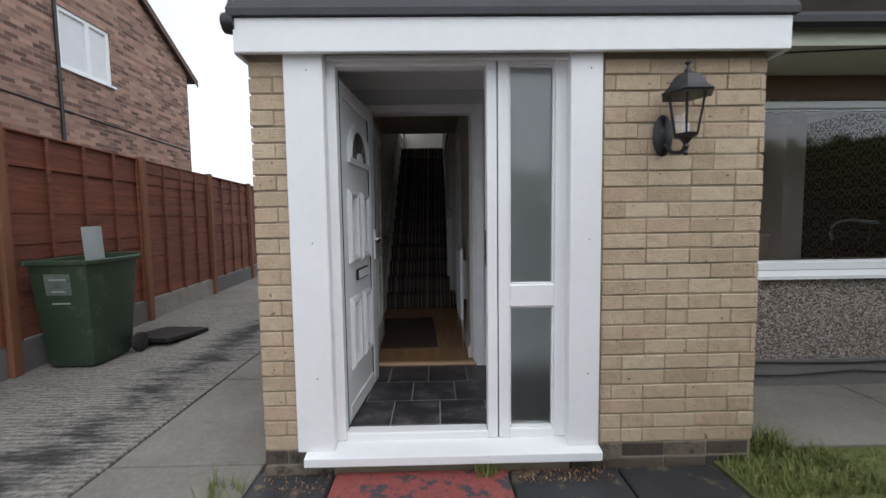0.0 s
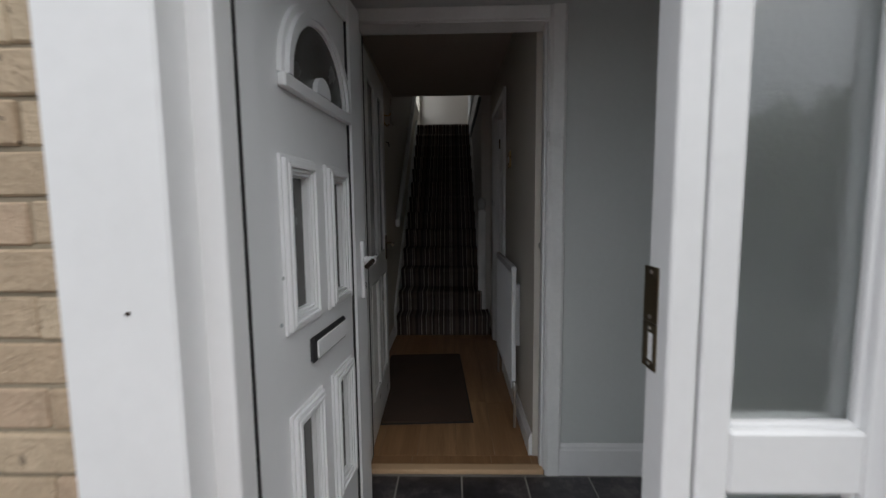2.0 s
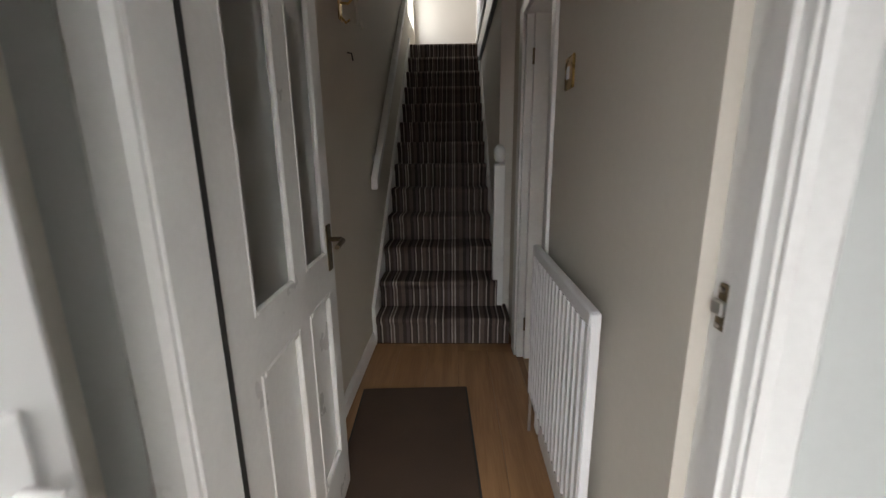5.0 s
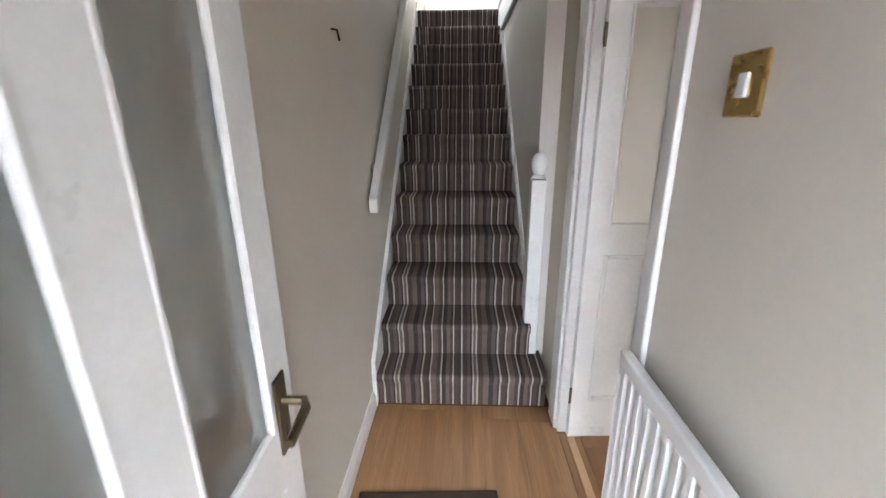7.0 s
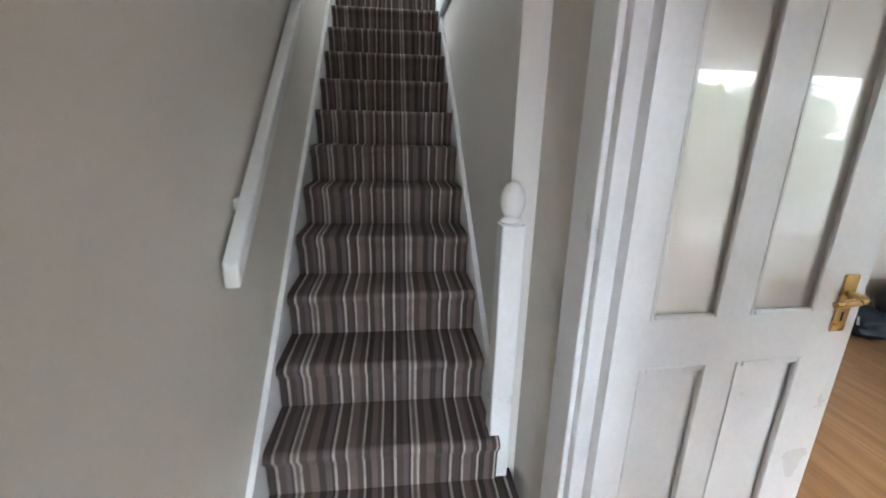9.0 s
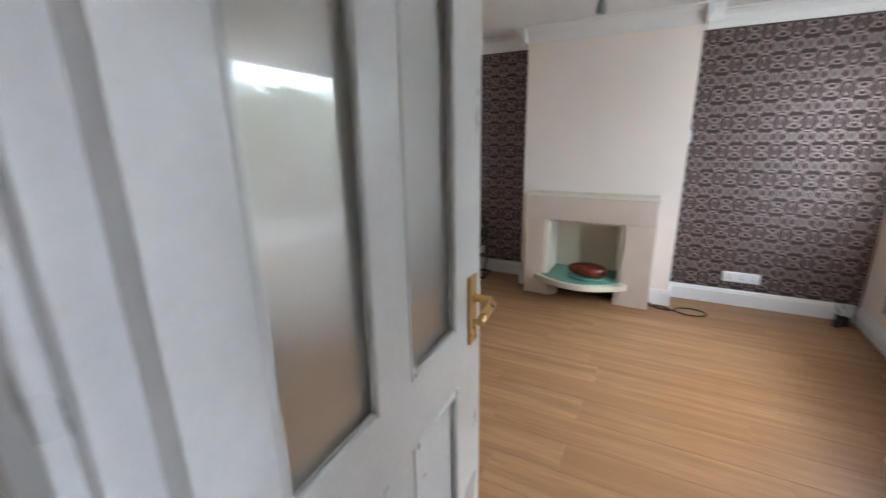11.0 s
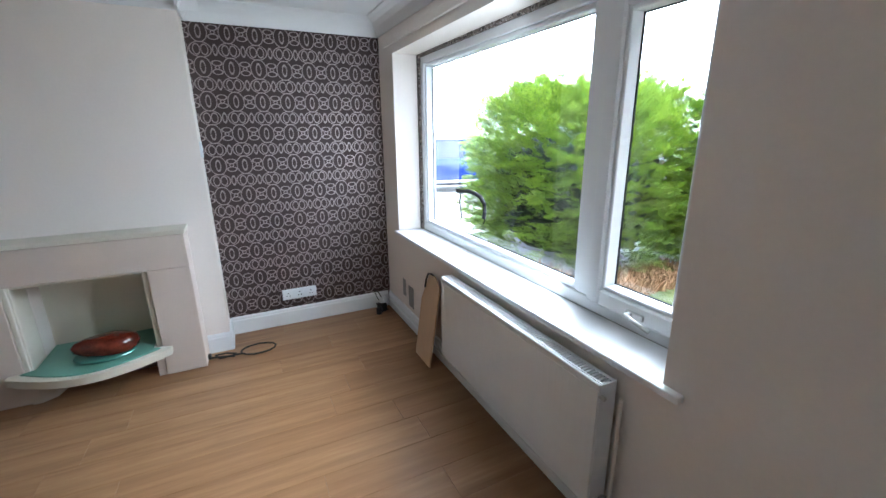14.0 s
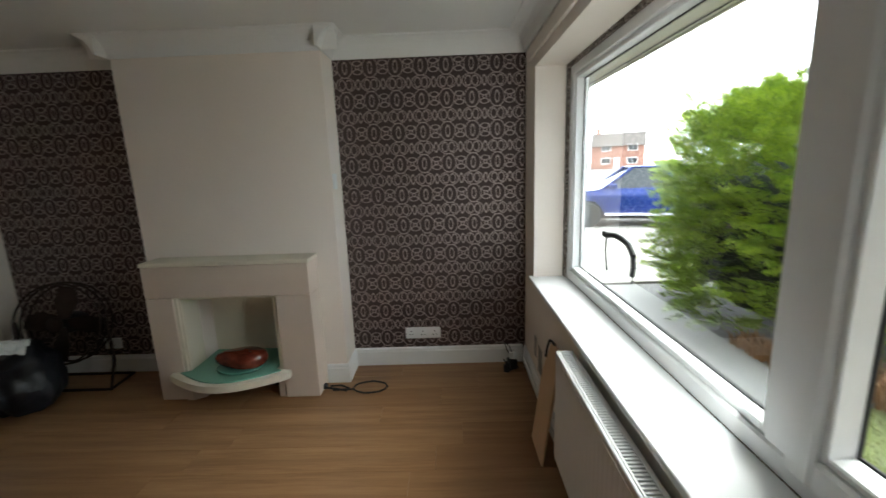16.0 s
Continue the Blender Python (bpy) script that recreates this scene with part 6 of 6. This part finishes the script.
def neighbour_house():
    h = thing("neighbour_house", (-7.5, 8.7, GROUND), "two-storey house in mottled brown brick with a white window", "house")
    x = -5.0
    y0, y1, ze, yr, zr = 3.2, 12.7, 5.1, 7.95, 8.1
    wall = slab("x", x - 0.25, x, (y0, y1), (GROUND - 0.05, ze), [(8.93, 10.1, 3.93, 4.98)])
    wall = prism([(y0, ze), (y1, ze), (yr, zr)], "x", x - 0.25, x, wall)
    part("wall", wall, M["multi_brickwork"], h)
    part("back_wall", box(-11, x - 0.25, y1 - 0.25, y1, GROUND, ze), M["far_brick"], h)
    part("front_wall", box(-11, x - 0.25, y0, y0 + 0.25, GROUND, ze), M["far_brick"], h)
    part("far_wall", box(-11, -10.8, y0, y1, GROUND, ze), M["far_brick"], h)
    part("roof", prism([(y1 + 0.28, ze - 0.2), (y1 + 0.28, ze - 0.1), (yr, zr + 0.12), (yr, zr)], "x", -11.2, x + 0.1), M["roof_tile"], h)
    part("roof", prism([(y0 - 0.28, ze - 0.2), (y0 - 0.28, ze - 0.1), (yr, zr + 0.12), (yr, zr)], "x", -11.2, x + 0.1), M["roof_tile"], h)
    part("bargeboard", prism([(y1 + 0.3, ze - 0.28), (y1 + 0.3, ze - 0.12), (yr, zr + 0.02), (yr, zr - 0.14)], "x", x + 0.101, x + 0.13), M["brown_board"], h)
    w = part("window", ring_frame("x", x - 0.09, x - 0.02, 8.93, 10.1, 3.93, 4.98, 0.07), M["white_upvc"], h)
    part("mullion", box(x - 0.09, x - 0.02, 9.53, 9.62, 4.0, 4.91), M["white_upvc"], w)
    part("pane", box(x - 0.07, x - 0.06, 9.0, 9.53, 4.0, 4.91), M["white_card"], w, "frosted white glass")
    part("pane", box(x - 0.07, x - 0.06, 9.62, 10.03, 4.0, 4.91), M["white_card"], w, "frosted white glass")
    part("sill", box(x - 0.09, x + 0.05, 8.88, 10.15, 3.89, 3.93), M["white_upvc"], w)
    part("downpipe", tube([(x + 0.03, 8.86, 5.4), (x + 0.03, 8.86, 3.0), (x + 0.03, 8.84, GROUND)], 0.03), M["black_plastic"], h)
    part("cable", tube([(x + 0.01, 5.0, 3.25), (x + 0.01, 8.0, 3.2), (x + 0.01, 12.6, 3.05)], 0.016), M["black_plastic"], h)
    return h


neighbour_house()
gb = thing("garden_building", (-4.5, 24, GROUND), "low white-roofed garage beyond the fence", "garage")
part("wall", box(-9, -2.0, 22, 27, GROUND, 2.25), M["pale_concrete"], gb)
part("roof", box(-9.2, -1.8, 21.8, 27.2, 2.25, 2.5, 0.02), M["white_paint"], gb)
part("ridge", prism([(-6.5, 2.5), (-1.9, 2.5), (-3.6, 3.1)], "y", 28, 33), M["roof_tile"], gb)


def far_house(x, y, rot, label, w=9.0, d=7.0, e=4.9, r=7.4):
    h = thing("terraced_house", (x, y, GROUND), label, "house", "houses across the street")
    m = pose(x, y, GROUND, 0, 0, rot)
    part("wall", turn(box(-w / 2, w / 2, -d / 2, d / 2, 0, e), m), M["far_brick"], h)
    part("roof", turn(prism([(-d / 2 - 0.4, e - 0.1), (d / 2 + 0.4, e - 0.1), (0, r)], "x", -w / 2 - 0.2, w / 2 + 0.2), m), M["roof_tile"], h)
    part("chimney", turn(box(w / 2 - 1.2, w / 2 - 0.5, -0.3, 0.3, r - 0.6, r + 0.9), m), M["far_brick"], h)
    for xx in (-2.6, 1.9):
        for zz in (0.9, 3.2):
            wi = part("window", turn(box(xx - 0.85, xx + 0.85, d / 2 - 0.02, d / 2 + 0.05, zz, zz + 1.15, 0.01), m), M["white_upvc"], h)
            part("pane", turn(box(xx - 0.75, xx - 0.04, d / 2 + 0.052, d / 2 + 0.06, zz + 0.1, zz + 1.05), m), M["car_glass"], wi)
            part("pane", turn(box(xx + 0.04, xx + 0.75, d / 2 + 0.052, d / 2 + 0.06, zz + 0.1, zz + 1.05), m), M["car_glass"], wi)
    part("door", turn(box(-0.45, 0.45, d / 2 - 0.02, d / 2 + 0.05, 0, 2.05, 0.01), m), M["white_upvc"], h)


far_house(84, -27, 65, "distant red brick house with a tiled roof", 9.0, 7.0, 4.2, 6.6)
far_house(92, -17, 75, "distant low red brick house with a tiled roof", 9.0, 7.0, 2.9, 5.0)
far_house(30, -52, 14, "red brick house across the street")
far_house(12, -56, 4, "red brick house across the street")


def car():
    c = thing("parked_car", (13.6, 0.4, GROUND), "dark blue hatchback parked on the pale forecourt", "car")
    m = pose(13.6, 0.4, GROUND, 0, 0, 256)
    body = [(-1.98, 0.3), (-2.05, 0.5), (-2.0, 0.72), (-1.8, 0.84), (-1.0, 0.95), (1.6, 0.96), (1.93, 0.86), (2.05, 0.55), (1.98, 0.3), (1.62, 0.28),
            (1.58, 0.5), (1.42, 0.66), (1.25, 0.69), (1.06, 0.66), (0.92, 0.5), (0.88, 0.28), (-0.93, 0.28), (-0.97, 0.5), (-1.12, 0.66), (-1.3, 0.69), (-1.48, 0.66), (-1.62, 0.5), (-1.66, 0.28)]
    part("body", turn(prism(body, "y", -0.85, 0.85, bevel=0.025), m), M["blue_car"], c, smooth=True)
    part("underbody", turn(box(-1.7, 1.7, -0.7, 0.7, 0.2, 0.6), m), M["black_plastic"], c)
    bm = bmesh.new()
    lo = [(-1.05, -0.79), (1.7, -0.79), (1.7, 0.79), (-1.05, 0.79)]
    hi = [(-0.25, -0.62), (1.35, -0.62), (1.35, 0.62), (-0.25, 0.62)]
    a = [bm.verts.new((x, y, 0.94)) for x, y in lo]
    b = [bm.verts.new((x, y, 1.43)) for x, y in hi]
    for k in range(4):
        bm.faces.new((a[k], a[(k + 1) % 4], b[(k + 1) % 4], b[k]))
    bm.faces.new(a[::-1])
    bm.faces.new(b)
    part("windows", turn(bm, m), M["car_glass"], c, "dark car windows")
    part("roof", turn(box(-0.32, 1.42, -0.64, 0.64, 1.42, 1.465, 0.02), m), M["blue_car"], c)
    for s in (-1, 1):
        for q in ((-0.98, -0.3), (0.5, 0.5), (1.72, 1.38)):
            part("pillar", turn(rod((q[0], s * 0.795, 0.94), (q[1], s * 0.625, 1.44), 0.035), m), M["blue_car"], c)
        part("mirror", turn(box(-0.85, -0.68, s * 0.85, s * 1.0, 0.96, 1.08, 0.03), m), M["blue_car"], c)
        part("sill_trim", turn(box(-0.92, 0.87, s * 0.855 - 0.01, s * 0.855 + 0.01, 0.3, 0.36), m), M["white_card"], c)
        for x in (-1.3, 1.25):
            w = part("wheel", turn(lathe([(0.2, -0.1), (0.29, -0.1), (0.31, -0.07), (0.31, 0.07), (0.29, 0.1), (0.2, 0.1)], Matrix.Translation((x, s * 0.78, 0.312)) @ pose(0, 0, 0, 90, 0, 0), sides=24), m), M["rubber"], c, smooth=True)
            part("rim", turn(lathe([(0.001, -0.09), (0.2, -0.09), (0.2, 0.09), (0.001, 0.09)], Matrix.Translation((x, s * 0.78, 0.312)) @ pose(0, 0, 0, 90, 0, 0), sides=18), m), M["copper"], w)
    for s in (-1, 1):
        part("headlight", turn(box(-2.03, -1.9, s * 0.7 - 0.14, s * 0.7 + 0.14, 0.68, 0.82, 0.02), m), M["white_upvc"], c)
    return c


car()


def conifer(name, centre, radii, top, count, seed, label):
    """A spreading conifer: trunk, shade-coloured core and layered, ragged fans of feathery sprays."""
    t = thing(name, (centre[0], centre[1], GROUND), label, "hedge")
    part("trunk", rod((centre[0], centre[1], GROUND - 0.03), (centre[0], centre[1], top * 0.7), 0.09, sides=10, r2=0.03), M["bark"], t)
    rng = random.Random(seed)
    H = top - GROUND

    def surface(th, h):
        """Radius factor at height h (0 to 1) round the angle th."""
        prof = 0.97 + 0.08 * math.sin(math.pi * min(1.0, h * 0.9 + 0.1))
        prof *= math.sqrt(max(0.0, 1 - max(0.0, (h - 0.62) / 0.40) ** 3.5))
        n = noise.noise(Vector((math.cos(th) * 2.0 + seed, math.sin(th) * 2.0, h * 2.6)))
        n2 = noise.noise(Vector((math.cos(th) * 5 + seed, math.sin(th) * 5, h * 6.0)))
        return prof * (1 + 0.2 * n + 0.13 * n2)

    # solid near-black lump: the shade behind the sprays is put into its colour
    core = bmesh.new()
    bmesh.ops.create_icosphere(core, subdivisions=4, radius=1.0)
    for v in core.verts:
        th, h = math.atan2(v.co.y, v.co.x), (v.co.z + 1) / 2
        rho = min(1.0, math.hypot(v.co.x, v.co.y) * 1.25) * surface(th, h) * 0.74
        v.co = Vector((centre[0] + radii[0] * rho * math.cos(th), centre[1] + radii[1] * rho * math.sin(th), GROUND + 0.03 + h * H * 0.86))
    part("heart", core, M["conifer_shade_core"], t, "near-black core coloured as the shade between sprays")
    verts, faces = [], []

    def spray(p, d, side, nrm, L):
        """One feathery tip: a short spine with paired leaflets."""
        b = len(verts)
        verts.extend((p - 0.05 * L * side, p + 0.05 * L * side, p + L * d))
        faces.append((b, b + 1, b + 2))
        for k in range(3):
            o = p + (0.12 + 0.27 * k) * L * d
            reach = L * (0.55 - 0.13 * k) * rng.uniform(0.8, 1.2)
            for sg in (-1, 1):
                q = 0.68 * d + sg * 0.72 * side + rng.uniform(-0.25, 0.35) * nrm
                b = len(verts)
                verts.extend((o, o + reach * 0.5 * q + 0.15 * reach * d, o + reach * q, o + reach * 0.5 * q - 0.15 * reach * d))
                faces.append((b, b + 1, b + 2, b + 3))

    for i in range(count):
        th = rng.uniform(0, 2 * math.pi)
        h = min(0.99, 0.02 + rng.random() ** 0.95)
        crown_top = rng.random() < 0.16
        if crown_top:
            h = rng.uniform(0.88, 0.96)
        s0 = surface(th, h)
        lift = 0.28 + 1.1 * max(0.0, (h - 0.55) / 0.45) ** 1.5 + rng.uniform(-0.15, 0.25)
        out = Vector((math.cos(th), math.sin(th), lift)).normalized()
        out = (out + Vector((rng.uniform(-.25, .25), rng.uniform(-.25, .25), 0))).normalized()
        side = out.cross(Vector((rng.uniform(-.25, .25), rng.uniform(-.25, .25), 1))).normalized()
        nrm = side.cross(out)
        rho = surface(th, 0.8) * 0.8 * math.sqrt(rng.random()) if crown_top else s0 * rng.uniform(0.72, 0.86)
        p0 = Vector((centre[0] + radii[0] * rho * math.cos(th), centre[1] + radii[1] * rho * math.sin(th), GROUND + 0.05 + h * H * 0.93))
        reach = rng.uniform(0.28, 0.52) * (1.15 if rng.random() < 0.15 else 1.0)
        half = rng.uniform(0.11, 0.19)
        for k in range(46):
            u = rng.random() ** 0.8
            v = rng.uniform(-1, 1) * half * (1.05 - u) ** 0.6
            p = p0 + reach * u * out + v * side + (0.05 * u - 0.12 * u * u - 0.9 * v * v + rng.uniform(-0.018, 0.018)) * nrm
            d = (out + side * (v / half) * 0.9 + nrm * rng.uniform(-0.05, 0.4)).normalized()
            sd = d.cross(nrm + Vector((rng.uniform(-.4, .4), rng.uniform(-.4, .4), 0))).normalized()
            spray(p, d, sd, sd.cross(d), rng.uniform(0.05, 0.1))
    me = bpy.data.meshes.new("crown")
    me.from_pydata(verts, [], faces)
    me.materials.append(M["conifer"])
    ob = new("crown", me)
    ob.parent = t
    ob.matrix_parent_inverse = Matrix.Translation(t["base"]).inverted()
    tagged(ob, "bright green feathery sprays")
    return t


conifer("conifer_hedge", (6.72, 1.85, 0), (1.4, 1.1), 1.86, 1700, 5, "dense bright green conifer hedge in the front garden")
conifer("conifer_hedge", (4.75, 0.5, 0), (1.45, 0.85), 1.82, 1200, 11, "dense bright green conifer hedge at the lawn's edge")
conifer("conifer_hedge", (3.0, -1.6, 0), (1.3, 0.8), 1.8, 350, 17, "dense green conifer hedge by the street")


def scatter(name, spots, material, label, category, size, up=True):
    """Loose blades or twigs, as one mesh."""
    rng = random.Random(len(name))
    verts, faces = [], []
    for (x0, x1, y0, y1, count, tall) in spots:
        for i in range(count):
            x, y = rng.uniform(x0, x1), rng.uniform(y0, y1)
            a = rng.uniform(0, 2 * math.pi)
            L, w = tall * rng.uniform(0.5, 1.2), size * rng.uniform(0.6, 1.3)
            lean = rng.uniform(0.2, 0.9) * L
            d = Vector((math.cos(a), math.sin(a), 0))
            s = Vector((-d.y, d.x, 0))
            p = Vector((x, y, GROUND - 0.005))
            b = len(verts)
            q = p + d * lean * 0.4 + Vector((0, 0, L * 0.6))
            e = p + d * lean + Vector((0, 0, L))
            verts += [p - s * w, p + s * w, q + s * w * 0.7, q - s * w * 0.7, e]
            faces += [(b, b + 1, b + 2, b + 3), (b + 3, b + 2, b + 4)]
    me = bpy.data.meshes.new(name)
    me.from_pydata(verts, [], faces)
    me.materials.append(material)
    return tagged(new(name, me), label, category, "", "stuff")


lawn = box(3.0, 5.25, -1.2, 3.60, GROUND - 0.05, GROUND + 0.004)
structure("lawn", lawn, M["lawn"], "patchy front lawn", "lawn")
scatter("grass", [(3.02, 5.2, 0.8, 3.58, 14000, 0.035), (3.02, 3.7, 3.2, 3.6, 2200, 0.06), (3.2, 3.45, 3.52, 3.66, 500, 0.13), (0.36, 0.56, 3.05, 3.4, 160, 0.1), (1.70, 1.82, 3.38, 3.46, 60, 0.1)], M["grass_blade"], "rough grass along the path and lawn", "grass", 0.003)
scatter("dead_foliage", [(5.05, 5.5, 1.3, 2.6, 1600, 0.2), (5.3, 6.3, 2.55, 2.85, 500, 0.14)], M["dead_leaf"], "brown dead conifer sprays under the hedge", "dead leaves", 0.012)
scatter("moss", [(1.9, 2.4, 3.35, 3.47, 500, 0.02), (0.6, 0.95, 3.3, 3.46, 250, 0.02)], M["dead_leaf"], "dry moss in the joints of the slabs", "moss", 0.006)


# ---- pieces: bricks, tiles, planks ----
def piece_mesh(cache, name, sx, sy, sz, material, bevel):
    key = (name, material.name, round(sx, 3), round(sy, 3), round(sz, 3))
    if key not in cache:
        cache[key] = mesh_of(box(-sx / 2, sx / 2, -sy / 2, sy / 2, -sz / 2, sz / 2, bevel), name, material)
    return cache[key]


PIECES = {}
rng = random.Random(21)


def lay(name, parent, size, at, material, bevel, rot=(0, 0, 0)):
    ob = new(name, piece_mesh(PIECES, name, *size, material, bevel))
    ob.parent = parent
    ob.matrix_basis = pose(*at, *rot)
    return ob


COURSE, STRETCH = 0.0803, 0.229
for k in range(-2, 26):
    z0 = -0.046 + k * COURSE
    z1 = min(z0 + COURSE - 0.008, 1.985)
    if z1 - z0 < 0.03:
        continue
    mt = M["plinth_brick"] if k < 0 else M["buff_brick"]
    for xa, xb in ((0.592, 0.772), (2.376, 3.206)):
        if k == -1 or k == -2:
            xa, xb = (0.592, 0.95) if xa < 1 else (2.215, 3.206)
        x = xa - (STRETCH * (0.5 if k % 2 else 0.0) if xa > 1 else (0.11 if k % 2 else 0.0))
        while x < xb - 0.012:
            full = STRETCH * rng.choice((1.0, 1.0, 1.0, 0.5, 0.75)) if xa > 1 else STRETCH
            a, b = max(x, xa), min(x + full - 0.0035, xb)
            if b - a > 0.02:
                lay("brick", wall_porch, (round(b - a, 3), 0.06, round(z1 - z0, 3)), ((a + b) / 2 + rng.uniform(-.001, .001), BRICK_Y + 0.03 + rng.uniform(-0.004, 0.003), (z0 + z1) / 2 + rng.uniform(-.0012, .0012)), mt, 0.004,
                    (rng.uniform(-.4, .4), rng.uniform(-.35, .35), rng.uniform(-.4, .4)))
            x += full

for r in range(4):
    y1 = 4.636 - 0.315 * r
    y0 = max(y1 - 0.309, 3.63)
    if y1 - y0 < 0.03:
        continue
    x = 0.86 - 0.105 * r
    while x < 2.45:
        a, b = max(x, 0.802), min(x + 0.285, 2.60)
        if b - a > 0.03:
            lay("tile", porch_floor, (round(b - a, 3), round(y1 - y0, 3), 0.012), ((a + b) / 2, (y0 + y1) / 2, -0.0265 + rng.uniform(-.0006, .0006)), M["slate_tile"], 0.003, (rng.uniform(-.12, .12), rng.uniform(-.12, .12), 0))
        x += 0.292


def planks(parent, x0, x1, y0, y1, seed):
    r = random.Random(seed)
    x = x0
    while x < x1 - 0.004:
        w = min(0.192, x1 - x)
        y = y0 - r.uniform(0.1, 1.1)
        while y < y1:
            a, b = max(y, y0), min(y + 1.28, y1)
            if b - a > 0.03 and w > 0.02:
                lay("plank", parent, (round(w - 0.0012, 4), round(b - a - 0.0012, 3), 0.008), (x + w / 2, (a + b) / 2, -0.004), M["oak_laminate"], 0.0007)
            y += 1.28
        x += 0.192


planks(hall_floor, 1.009, 1.818, 4.694, 4.764, 5)
planks(hall_floor, HALL_L, HALL_R, 4.765, 6.72, 3)
planks(hall_floor, HALL_R + 0.002, ROOM_L, 5.866, 6.53, 9)
planks(room_floor, ROOM_L + 0.002, ROOM_R, ROOM_F, ROOM_B, 6)
